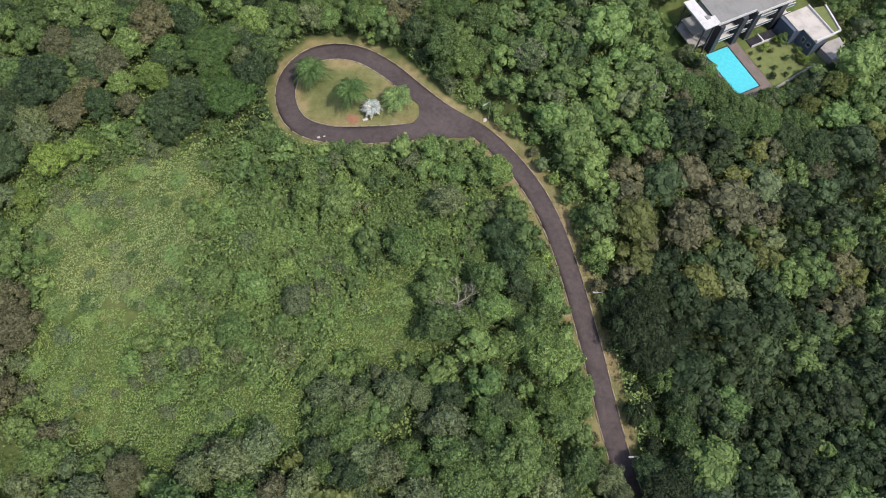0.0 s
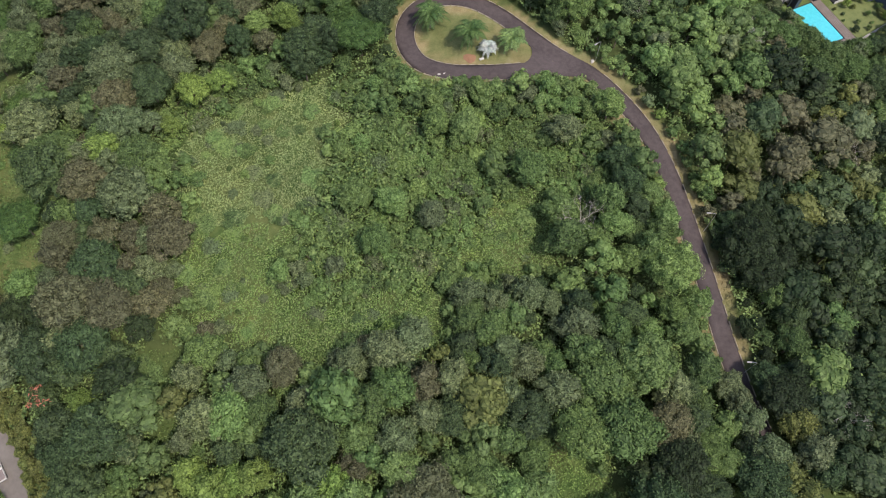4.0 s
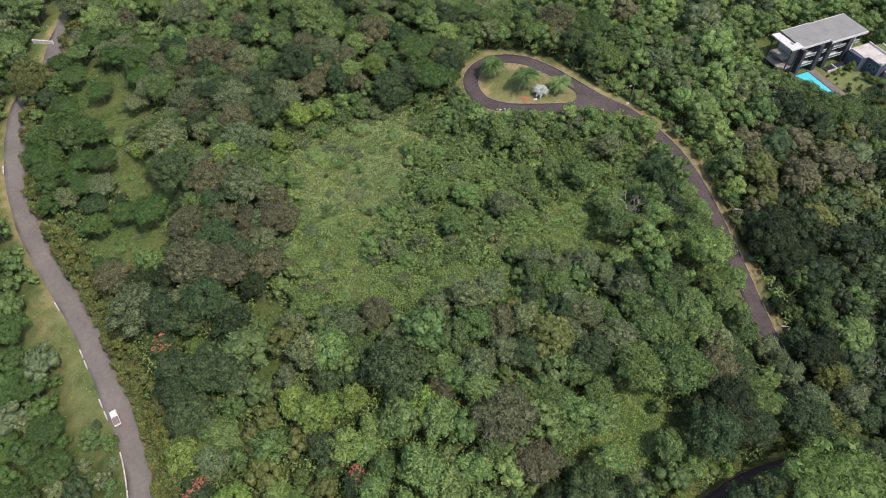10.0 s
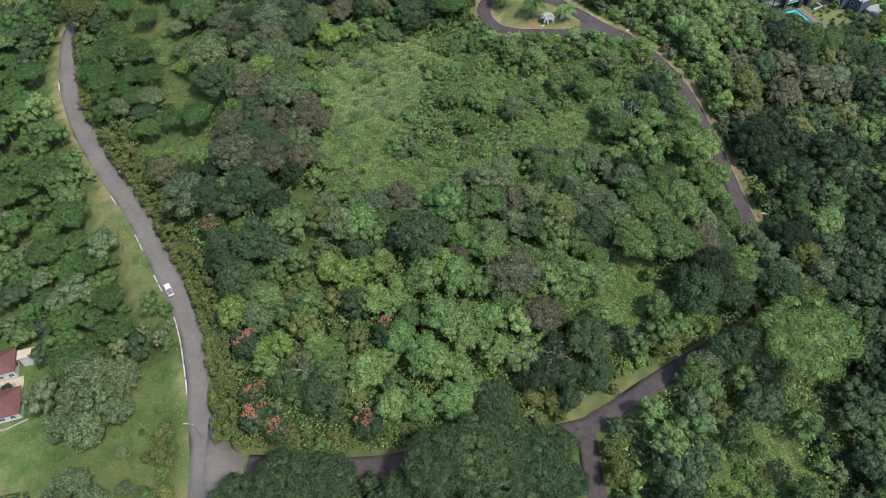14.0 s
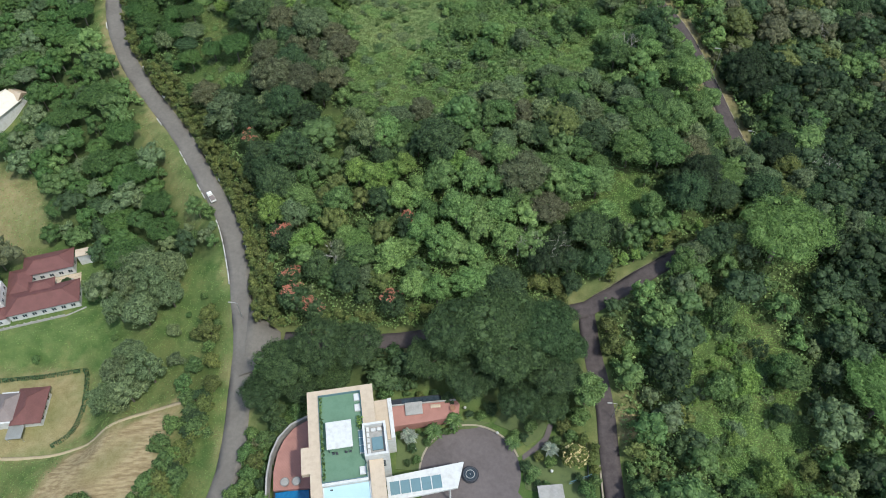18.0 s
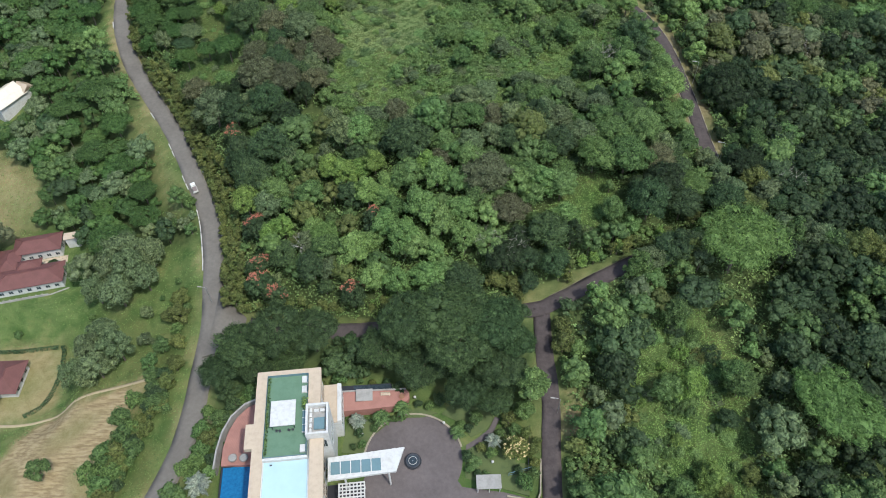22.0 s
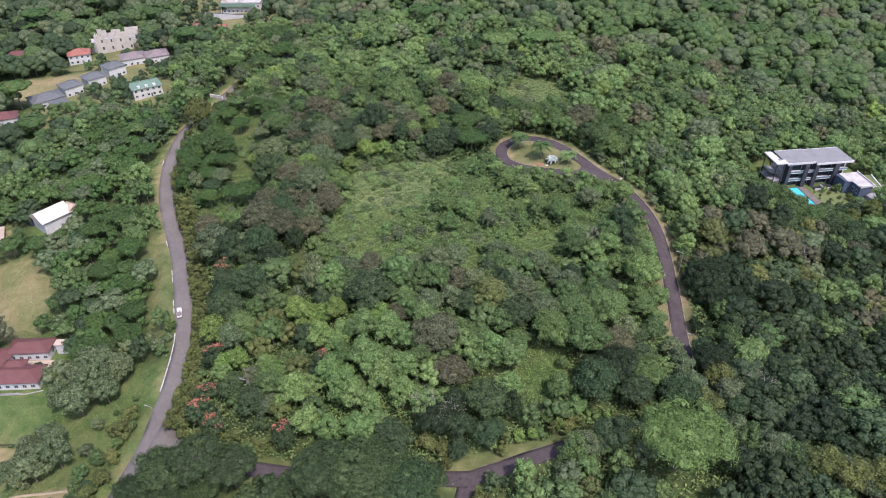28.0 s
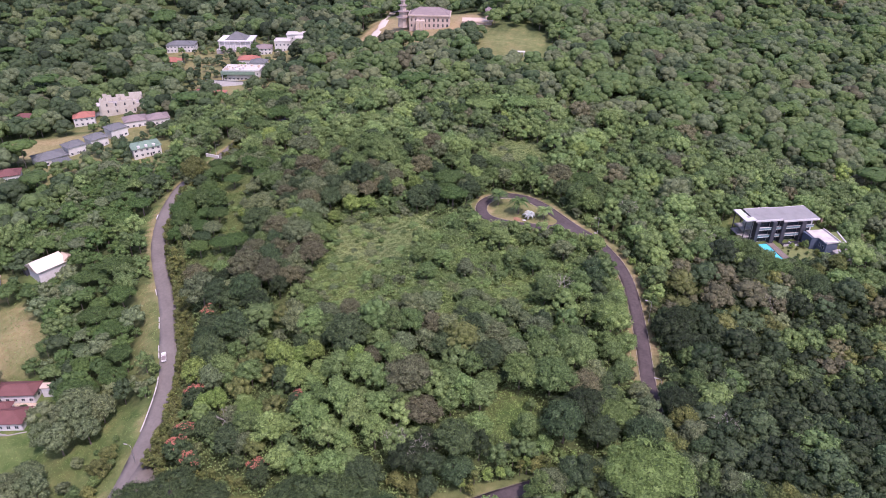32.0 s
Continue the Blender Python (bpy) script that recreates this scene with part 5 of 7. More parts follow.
    for k in range(5):
        bx("sofa", tower, WHITE, 14.4, 15.1, -19.8 + 1.45 * k, -18.6 + 1.45 * k, 18.6, 19.2, "white deck seat", 0.1)
    for k in range(2):
        bx("sofa", tower, WHITE, 15.6 + 1.5 * k, 16.8 + 1.5 * k, -14.0, -13.2, 18.6, 19.2, "white deck seat", 0.1)
    bars("tower_rail", tower, WHITE, [((14, -11.6, 18.0), (17.4, -11.6, 18.0), 0.09), ((14, -11.6, 17.2), (14, -11.6, 18.0), 0.08), ((17.4, -11.6, 17.2), (17.4, -11.6, 18.0), 0.08)])
    for k in range(2):
        opening(tower, "-y", 15.2 + 2.6 * k, 12.5, 16.5, 1.4, -20.7, WHITE, GLASS)
        opening(tower, "+x", -15 - 3.0 * k, 9.5, 14.5, 1.8, 19.4, WHITE, TEAL_GLASS)
    # lower cream roof on the east side and its glazed wall
    low = bx("annex", v, WHITE, 16.6, 21.4, -12.1, -1.0, 0, 8.4, "lower annex")
    bx("annex_roof", low, CREAM, 16.7, 20.4, -12.1, -0.6, 8.4, 9.1, "cream annex roof")
    bx("annex_parapet", low, WHITE, 20.4, 21.5, -12.1, -0.6, 8.4, 9.5)
    for k in range(5):
        opening(low, "+x", -2.4 - 2.1 * k, 3.6, 7.6, 1.7, 21.4, WHITE, TEAL_GLASS)
    # canopy over the drive, with five rooflights
    wing = slab("canopy", v, WHITE, [(17.9, -22.2), (38.0, -21.2), (35.4, -27.6), (17.9, -28.4)], 8.2, 9.0, "white drive-in canopy")
    for k in range(5):
        x0 = 18.6 + 2.65 * k
        bx("canopy_rooflight", wing, TEAL_GLASS, x0, x0 + 2.4, -27.0, -23.6, 8.9, 9.08, "grey-green rooflight")
    for k in range(6):
        bx("canopy_bar", wing, WHITE, 18.35 + 2.65 * k, 18.6 + 2.65 * k, -27.0, -23.6, 8.95, 9.18)
    for x in (22, 33.5):
        for y in (-22.9, -27.2):
            cyl("column", wing, WHITE, x, y, 0, 8.2, 0.28)
    return v


villa()


def gazebo():
    g = thing("roof_pavilion", "white square canopy with slim dark posts on the turf roof", "pavilion", -78.1, -91.7, -22.8, 12.2)
    bx("canopy", g, WHITE, -3.2, 3.2, -3.6, 3.6, 2.3, 2.65, soft=0.08)
    for x in (-2.8, 2.8):
        for y in (-3.2, 3.2):
            bx("post", g, DARK_WALL, x - 0.08, x + 0.08, y - 0.08, y + 0.08, 0, 2.3)
    for k, (x, y) in enumerate(((-1.8, -3.9), (-0.9, -4.0), (1.4, -3.9), (2.4, -3.8))):
        c = thing("roof_chair", "small dark chair beside the roof pavilion", "chair", *(Matrix.Translation((-78.1, -91.7, -22.8)) @ pose(0, 0, 0, 0, 0, 12.2) @ Vector((x, y, 0)))[:3], 12 + 30 * k, "roof chairs")
        bx("seat", c, DARK_WALL, -0.27, 0.27, -0.27, 0.27, 0.38, 0.46)
        bx("backrest", c, DARK_WALL, -0.27, 0.27, 0.22, 0.28, 0.46, 0.9)
        for lx in (-0.23, 0.23):
            for ly in (-0.23, 0.23):
                bx("leg", c, DARK_WALL, lx - 0.025, lx + 0.025, ly - 0.025, ly + 0.025, 0, 0.38)


gazebo()
TERRACE_W = thing("west_terrace", "red tiled terrace curving round the villa's west side", "terrace", 0, 0, 0)
slab("deck", TERRACE_W, RED_DECK, [(-86.6, -80.5), (-90.5, -81.2), (-93.6, -83.6), (-95.6, -87), (-96.6, -91), (-96.6, -96), (-95.6, -100.9), (-86, -99.6), (-83, -90)], -41, -36.1)
slab("retaining_wall", TERRACE_W, CONCRETE, [(-90.2, -79.6), (-94.6, -82.4), (-97.3, -86.6), (-98.4, -91.5), (-98.3, -97), (-97.4, -102.2), (-97.0, -102.1), (-97.8, -97), (-97.9, -91.6), (-96.9, -86.9), (-94.3, -82.9), (-90.1, -80.2)], -43, -35.6, "curved grey garden wall")
for x, y, a in ((-93.0, -98.6, 10), (-90.0, -98.2, 40)):
    seat = thing("terrace_lounger", "round dark wicker lounge seat on the red terrace", "lounge seat", x, y, -36.1, a, "terrace seats")
    cyl("base", seat, BROWN_TILE, 0, 0, 0, 0.45, 1.15, 1.25, 20)
    cyl("cushion", seat, CONCRETE, 0, 0, 0.45, 0.62, 1.05, 1.0, 20)
POOL_W = thing("west_pool", "deep blue swimming pool below the red terrace", "swimming pool", -95.2, -101.0, -37.0, 12.2)
ring_box("pool_rim", POOL_W, BLACK_STONE, -0.4, 9.0, -14.6, 0.3, -4, 0.15, 0.4)
bx("water", POOL_W, BLUE_WATER, 0.0, 8.6, -14.2, -0.1, -3.5, -0.12, "deep blue water")
TERRACE_E = thing("east_terrace", "red tiled garden terrace with a stone table and bench", "terrace", -68.2, -76.0, -36.6, 9.0)
slab("deck", TERRACE_E, RED_DECK, [(0, 0.4), (18.4, 1.2), (19.6, -0.6), (19.2, -2.8), (17, -4.4), (10, -5.0), (0, -5.6)], -3.4, 0)
bx("edge_wall", TERRACE_E, CONCRETE, -0.2, 18.6, 0.5, 0.9, -3.4, 0.35, "low wall by the moat")
MOAT = thing("moat_pool", "narrow dark ornamental pool along the terrace", "pool", -68.2, -76.0, -36.6, 9.0)
slab("basin", MOAT, BLACK_STONE, [(-1, 1.0), (16, 1.6), (14, 3.4), (-1, 3.0)], -3.4, -0.9)
slab("water", MOAT, MOAT_WATER, [(3.5, 1.3), (15, 1.75), (13.6, 3.1), (3.5, 2.8)], -1.2, -0.86, "dark still water")
table = thing("stone_table", "large pale square stone platform on the red terrace", "table", -61.4, -75.9, -36.6, 10)
bx("top", table, CONCRETE, -2.4, 2.4, -1.9, 1.9, 0.45, 0.7, soft=0.06)
bx("base", table, CONCRETE, -2.0, 2.0, -1.5, 1.5, 0, 0.45)
bench = thing("garden_bench", "pale timber bench on the red terrace", "bench", -55.4, -74.9, -36.6, 8)
bx("seat", bench, CREAM, -1.4, 1.4, -0.35, 0.35, 0.4, 0.5)
bx("backrest", bench, CREAM, -1.4, 1.4, 0.35, 0.43, 0.5, 1.0)
for x in (-1.2, 1.2):
    bx("leg", bench, CREAM, x - 0.1, x + 0.1, -0.3, 0.3, 0, 0.4)
statue = thing("garden_planter", "round terracotta planter at the terrace corner", "planter", -50.6, -75.2, -36.6)
cyl("pot", statue, ORANGE_TILE, 0, 0, 0, 0.7, 0.6, 0.85)
cyl("soil", statue, SOIL, 0, 0, 0.55, 0.72, 0.78, 0.74)


# ---- forecourt ----
def ring_of(cx_, cy_, r, a0, a1, n):
    return [(cx_ + r * math.cos(radians(a0 + (a1 - a0) * i / (n - 1))), cy_ + r * math.sin(radians(a0 + (a1 - a0) * i / (n - 1)))) for i in range(n)]


COURT = (-45.0, -91.8)
yard = thing("forecourt", "brown paved round forecourt with a kerb", "forecourt", 0, 0, 0)
yard["kind"] = "structure"
slab("paving", yard, COURT_PAVING, ring_of(*COURT, 13.4, -20, 205, 40) + [(-57.6, -99), (-60, -122), (-36, -122), (-31.5, -101.5), (-20, -101.5), (-9.6, -103.4), (-9.4, -99.6), (-20, -98.2), (-31, -98)], -41.5, -39.9)
kerb_ring = ring_of(*COURT, 13.9, 22, 200, 40)
slab("kerb", yard, KERB_OLD, kerb_ring + ring_of(*COURT, 13.4, 22, 200, 40)[::-1], -41.5, -39.72, "pale kerb round the court")
fountain = thing("fountain", "round black stone fountain basin in the forecourt", "fountain", -45.1, -92.4, -39.9)
ft = bmesh.new()
for r0, r1, z0, z1 in ((2.35, 2.35, 0, 0.35), (2.0, 2.0, 0.35, 0.6)):
    bmesh.ops.create_cone(ft, cap_ends=True, segments=36, radius1=r0, radius2=r1, depth=z1 - z0, matrix=Matrix.Translation((0, 0, (z0 + z1) / 2)))
mesh_part("basin", ft, BLACK_STONE, fountain)
tor = bmesh.new()
n_seg = 36
rows_ = [[tor.verts.new(((1.85 + 0.2 * math.cos(q)) * math.cos(p), (1.85 + 0.2 * math.cos(q)) * math.sin(p), 0.62 + 0.12 * math.sin(q))) for q in np.arange(6) / 6 * 6.2832] for p in np.arange(n_seg) / n_seg * 6.2832]
for i in range(n_seg):
    for j in range(6):
        tor.faces.new((rows_[i][j], rows_[(i + 1) % n_seg][j], rows_[(i + 1) % n_seg][(j + 1) % 6], rows_[i][(j + 1) % 6]))
mesh_part("rim", tor, DARK_WALL, fountain, "dark stone rim")
cyl("water", fountain, MOAT_WATER, 0, 0, 0.6, 0.63, 1.6, seg=32, label="dark water")
for r_ in (1.72, 1.05):
    rb = bmesh.new()
    for k in range(40):
        a0, a1 = k * math.tau / 40, (k + 1) * math.tau / 40
        q_ = [rb.verts.new((rr_ * math.cos(a_), rr_ * math.sin(a_), 0.66)) for rr_, a_ in ((r_, a0), (r_ + 0.16, a0), (r_ + 0.16, a1), (r_, a1))]
        rb.faces.new(q_)
    bmesh.ops.remove_doubles(rb, verts=rb.verts, dist=0.001)
    bmesh.ops.solidify(rb, geom=rb.faces[:], thickness=0.05)
    mesh_part("inner_ring", rb, CONCRETE, fountain, "pale concentric stone ring")
cyl("nozzle", fountain, METAL, 0, 0, 0.63, 1.0, 0.1, 0.06)

pergola = thing("pergola", "white square-grid pergola over dark paving", "pergola", -63.2, -102.5, -40.0, 12.2)
lat = bmesh.new()
for k in range(8):
    add_box(lat, 0.95 * k, 0.95 * k + 0.3, -9.4, 0, 4.2, 4.55)
for k in range(11):
    add_box(lat, 0, 6.95, -0.95 * k - 0.3 + 0.3, -0.95 * k, 4.2, 4.5) if k else None
    add_box(lat, 0.02, 6.93, -0.93 * k - 0.3, -0.93 * k, 4.21, 4.54)
mesh_part("lattice", lat, WHITE, pergola)
for x in (0.2, 6.7):
    for y in (-0.3, -9.2):
        bx("post", pergola, WHITE, x - 0.15, x + 0.15, y - 0.15, y + 0.15, 0, 4.2)
bx("paving", pergola, BLACK_STONE, -4.5, 6.6, -9.6, 1.6, -0.4, 0.13, "black stone paving")

booth = thing("guard_booth", "small guard booth with a stained pale flat roof", "guard booth", -24.0, -97.2, -40.0, 8)
bx("roof", booth, CONCRETE, -3.4, 3.2, -1.7, 2.2, 2.75, 3.1, "stained pale roof slab")
bx("wall", booth, WHITE, -3.0, 2.8, -0.4, 1.9, 0, 2.75)
for x in (-3.0, 0.0, 2.8):
    bx("post", booth, WHITE, x - 0.12, x + 0.12, -1.5, -1.26, 0, 2.75)
opening(booth, "-y", -1.4, 0.9, 2.2, 1.6, -0.4, WHITE, GLASS)
opening(booth, "-y", 1.2, 0.1, 2.2, 0.9, -0.4, WHITE, GLASS, name="door", bars_n=0)

garden = thing("garden_lawn", "clipped lawn of the villa garden with curving path", "lawn", 0, 0, 0)
garden["kind"] = "structure"
slab("lawn", garden, LAWN, [(-31.4, -87.5), (-27, -82), (-21, -79.5), (-13.8, -79), (-13.2, -98.4), (-21, -97.2), (-30.4, -95.4)], -41, -39.78)
slab("lawn", garden, LAWN, [(-39, -77.4), (-34, -79.4), (-30, -83.5), (-25.5, -80.6), (-24, -77), (-27, -73), (-36, -73)], -41, -39.76)
slab("lawn", garden, LAWN, [(-65.4, -83.5), (-54, -80.6), (-46, -76.2), (-40, -77.2), (-44, -79.0), (-52, -80.2), (-57.5, -86.4), (-58.8, -92), (-65, -92)], -41, -39.74)
slab("path", garden, COURT_PAVING, [(-31.2, -86.2), (-27.6, -83.2), (-25.2, -80.6), (-23.8, -76.6), (-22.4, -77), (-23.9, -81.4), (-26.6, -84.4), (-31.0, -87.6)], -41, -39.7, "curving dark paved garden path")
slab("kerb", garden, KERB_OLD, [(-10.4, -78), (-10.1, -97.6), (-10.8, -99.3), (-12.4, -99.9), (-19, -99.4), (-19, -99.0), (-12.4, -99.45), (-11.0, -98.9), (-10.5, -97.4), (-10.8, -78)], -41, -39.5, "yellowed painted kerb")
fence = thing("garden_fence", "dark metal garden fence beside the lane", "fence", -13.9, -79, -40)
for k in range(12):
    bx("post", fence, DARK_WALL, -0.05, 0.05, -1.25 * k - 0.05, -1.25 * k + 0.05, 0, 2.0)
    if k < 11:
        bars("panel", fence, DARK_WALL, [((0, -1.25 * k - 0.1 - 0.15 * j, 0.15), (0, -1.25 * k - 0.1 - 0.15 * j, 1.85), 0.018) for j in range(8)] + [((0, -1.25 * k, 1.8), (0, -1.25 * k - 1.25, 1.8), 0.03)])
gate = thing("metal_gate", "grey-green metal fence corner by the gate", "gate", -19.0, -93.6, -40)
for k in range(5):
    bars("panel", gate, TEAL_GLASS, [((1.2 * k, 0.5 * k, 0.3), (1.2 * k, 0.5 * k, 1.9), 0.05), ((1.2 * k, 0.5 * k, 1.8), (1.2 * k + 1.2, 0.5 * k + 0.5, 1.8), 0.06), ((1.2 * k, 0.5 * k, 0.5), (1.2 * k + 1.2, 0.5 * k + 0.5, 0.5), 0.04)])
for x, y in ((-47.2, -73.5), (-38.0, -80.6), (-60.2, -86.6), (-23.5, -90.6), (-56.0, -82.6)):
    lampb = thing("globe_lamp", "white globe garden lamp on a short post", "garden lamp", x, y, -39.9, 0, "garden lamps")
    cyl("post", lampb, DARK_WALL, 0, 0, -0.4, 0.9, 0.06)
    gb = bmesh.new()
    bmesh.ops.create_icosphere(gb, subdivisions=2, radius=0.42, matrix=Matrix.Translation((0, 0, 1.25)))
    mesh_part("globe", gb, WHITE, lampb)


# ---- the grey-roofed villa with the turquoise pool ----
def east_villa():
    v = thing("hillside_villa", "modern grey-roofed white and charcoal villa among trees", "house", 86.9, 152.2, -28.0, 25.5)
    # local: x along the long front, y into the hill
    wall = bx("wall", v, WHITE, 1.0, 32.0, 2.6, 12.0, -1.5, 12.2, "white walls of three storeys")
    for x0, x1, y0, z in ((0.4, 14.4, 0.8, 12.9), (14.4, 33.0, -0.4, 12.6)):
        roof = slab("roof", v, GREY_ROOF, [(x0, y0), (x1, y0), (x1, 13.2), (x0, 13.2)], z - 0.55, z, "pale grey flat metal roof")
        for k in range(int((x1 - x0) / 1.6)):
            bx("seam", roof, GREY_ROOF, x0 + 0.8 + 1.6 * k - 0.04, x0 + 0.8 + 1.6 * k + 0.04, y0, 13.2, z, z + 0.025)
        bx("fascia", roof, WHITE, x0, x1, y0 - 0.1, y0 + 0.12, z - 0.95, z + 0.1)
        bx("fascia", roof, WHITE, x0, x1, 13.1, 13.35, z - 0.6, z + 0.12)
    front = slab("porch_roof", v, WHITE, [(-5.2, 0.4), (0.6, 0.6), (0.6, 4.0), (-1.4, 4.2), (-1.6, 12.2), (-5.2, 12.4)], 12.9, 13.4, "bright white flat canopy")
    bx("roof_hatch", front, GREY_ROOF, -2.6, -1.2, 3.4, 4.9, 13.4, 13.6)
    for x in (-4.4, -0.8):
        for y in (1.2, 11.4):
            bx("post", front, DARK_WALL, x - 0.2, x + 0.2, y - 0.2, y + 0.2, 0, 12.9)
    bx("lean_to", v, GREY_ROOF, -4.2, 0.8, 4.2, 11.2, 6.0, 6.5)
    bx("terrace_floor", v, CONCRETE, -5.0, 1.0, 2.0, 12.0, 3.0, 3.4)
    for x, w in ((1.0, 1.6), (9.4, 2.0), (14.6, 2.0), (24.6, 2.4)):
        bx("fin_wall", v, DARK_WALL, x, x + w, -0.2, 3.0, -1.0, 11.8, "tall charcoal fin wall")
    for z in (3.6, 7.6):
        for x0, x1 in ((2.6, 9.4), (11.4, 14.6), (16.6, 24.6), (27.0, 31.6)):
            b = bx("balcony", v, WHITE, x0, x1, 0.6, 2.6, z - 0.3, z, "white balcony slab")
            bx("balcony_rail", b, TEAL_GLASS, x0, x1, 0.6, 0.7, z, z + 1.0)
            bx("rail_cap", b, WHITE, x0, x1, 0.52, 0.78, z + 1.0, z + 1.12)
    for z in (0.2, 4.0, 8.0):
        for x0, x1 in ((2.8, 9.2), (11.6, 14.4), (16.8, 24.4), (27.2, 31.2)):
            opening(wall, "-y", (x0 + x1) / 2, z, z + 2.7, x1 - x0, 2.6, DARK_WALL, GLASS, bars_n=3)
    # garage block with a roof terrace, slate side wall and three small windows
    block = slab("garage_block", v, SLATE_WALL, [(25.6, -1.0), (36.0, -1.0), (36.0, -13.4), (29.4, -14.2), (29.2, -8.0), (26.0, -7.6)], -1.5, 6.2, "slate-blue walled garage block")
    slab("terrace_roof", block, STAINED, [(27.0, -0.9), (36.3, -0.9), (36.3, -13.7), (29.2, -14.5), (29.0, -8.2), (27.0, -8.0)], 6.2, 6.55, "stained pale roof terrace")
    ring = bmesh.new()
    for b in ((36.0, 36.3, -13.7, -0.9), (29.2, 36.3, -14.3, -13.7)):
        add_box(ring, *b, 6.55, 7.3)
    mesh_part("parapet", ring, WHITE, block)
    for k, (fx, y) in enumerate(((26.0, -2.6), (26.0, -5.6), (29.2, -10.0), (29.3, -12.4))):
        opening(block, "-x", y, 2.6, 4.4, 1.3, fx, WHITE, GLASS, bars_n=0)
    bx("sunken_pool", v, BLACK_STONE, 15.2, 19.4, -3.8, -0.6, -0.6, 0.35, "black stone sunken court")
    bx("sunken_pool", v, BLACK_STONE, 20.0, 24.8, -3.4, -0.6, -0.6, 0.9, "black stone sunken court")
    bx("court_rim", v, WHITE, 15.0, 25.0, -4.0, -3.75, -0.6, 1.1)
    bx("court_rim", v, WHITE, 19.45, 19.9, -3.75, -0.6, -0.6, 1.1)
    return v


east_villa()
pool = thing("swimming_pool", "turquoise rectangular swimming pool with a timber deck", "swimming pool", 86.9, 152.2, -28.0, 25.5)
bx("water", pool, POOL_WATER, 0, 8.4, -17.4, -0.2, -1.6, 0.10, "bright turquoise water")
ring_box("coping", pool, BLACK_STONE, -0.3, 8.7, -17.7, 0.1, -1.6, 0.2, 0.3, "dark stone coping")
for k in range(14):
    bx("deck_board", pool, WOOD_DECK, 8.72 + 0.24 * k, 8.72 + 0.24 * k + 0.22, -19.4, 1.4, -0.2, 0.2, soft=0.02)
for k in range(6):
    bx("deck_board", pool, WOOD_DECK, -2.0 + 0.28 * k, -2.0 + 0.28 * k + 0.25, -18.0, 1.4, -0.2, 0.2, soft=0.02)
for k in range(7):
    bx("deck_board", pool, WOOD_DECK, -0.3, 8.7, -19.5 + 0.25 * k, -19.5 + 0.25 * k + 0.22, -0.2, 0.2, soft=0.02)
e_lawn = thing("pool_garden", "grass garden beside the pool with a low wall", "lawn", 86.9, 152.2, -28.0, 25.5)
e_lawn["kind"] = "structure"
slab("lawn", e_lawn, SUNNY_LAWN, [(12.2, -3.9), (25.4, -3.9), (25.8, -8), (28.8, -9), (29, -14), (28, -17.5), (12.2, -19.6)], -1, 0.15)
bars("wall", e_lawn, CONCRETE, [((-2.2, -20.4, 0.1), (12.4, -20.4, 0.1), 0.35), ((12.4, -20.4, 0.1), (29.5, -18.0, 0.1), 0.35)], "low grey boundary wall")
slab("roof_lawn", e_lawn, SUNNY_LAWN, [(36.4, -1.0), (42.8, -2.5), (40.5, -12.8), (36.4, -12.8)], -1, 5.2)
bars("lawn_wall", e_lawn, WHITE, [((42.9, -2.4, 5.4), (40.6, -12.9, 5.4), 0.25), ((36.4, -13.1, 5.4), (40.6, -12.9, 5.4), 0.25)])
slab("drive", e_lawn, CONCRETE, [(36.6, -13.4), (41.5, -13.6), (40, -21), (33.5, -20), (33.0, -14.6)], -1.6, 2.6, "stained concrete drive")
rng_e = random.Random(12)
spots = [(17.5, -6.5, 0.5, "yellow"), (19.5, -8.0, 0.3, "olive"), (22.0, -12.5, 0.35, "mid"), (14.5, -9.0, 0.25, "dark"), (25.5, -14.0, 0.5, "olive"), (26.5, -16.0, 0.6, "yellow"), (16.5, -14.0, 0.3, "mid"), (24.6, -6.2, 0.75, "light"),
         (23.2, -5.4, 0.55, "yellow"), (13.4, -6.0, 0.25, "olive"), (13.6, -16.5, 0.4, "dark"), (18.2, -17.6, 0.3, "mid"), (21.0, -16.2, 0.22, "light"), (27.4, -11.5, 0.5, "mid"), (12.9, -11.4, 0.2, "light")]
spots += [(-4.4 + rng_e.uniform(-1.6, 0.8), -1.5 - 2.1 * k, rng_e.uniform(0.6, 1.0), rng_e.choice(("mid", "dark", "light"))) for k in range(9)]
spots += [(-7.5 + rng_e.uniform(-1.6, 1.0), 2 - 2.6 * k, rng_e.uniform(0.8, 1.2), rng_e.choice(("mid", "dark", "grey"))) for k in range(9)]
spots += [(-4 + 2.2 * k, -23.2 + 0.06 * k + rng_e.uniform(-1, 0.8), rng_e.uniform(0.6, 1.05), rng_e.choice(("mid", "dark", "olive"))) for k in range(17)]
spots += [(-5 + 2.6 * k, -26.4 + rng_e.uniform(-1, 1), rng_e.uniform(0.9, 1.3), rng_e.choice(("mid", "dark", "grey"))) for k in range(14)]
for x, y, s_, tone in spots:
    w = Matrix.Translation((86.9, 152.2, 0)) @ pose(0, 0, 0, 0, 0, 25.5) @ Vector((x, y, 0))
    tree(w.x, w.y, "small", tone, s_)



# ---- houses ----
HOUSE_SPOTS = [(-290, 271), (-305, 268), (-284, 283), (-299, 310), (-363, 428), (-315, 310), (-286, 312)]


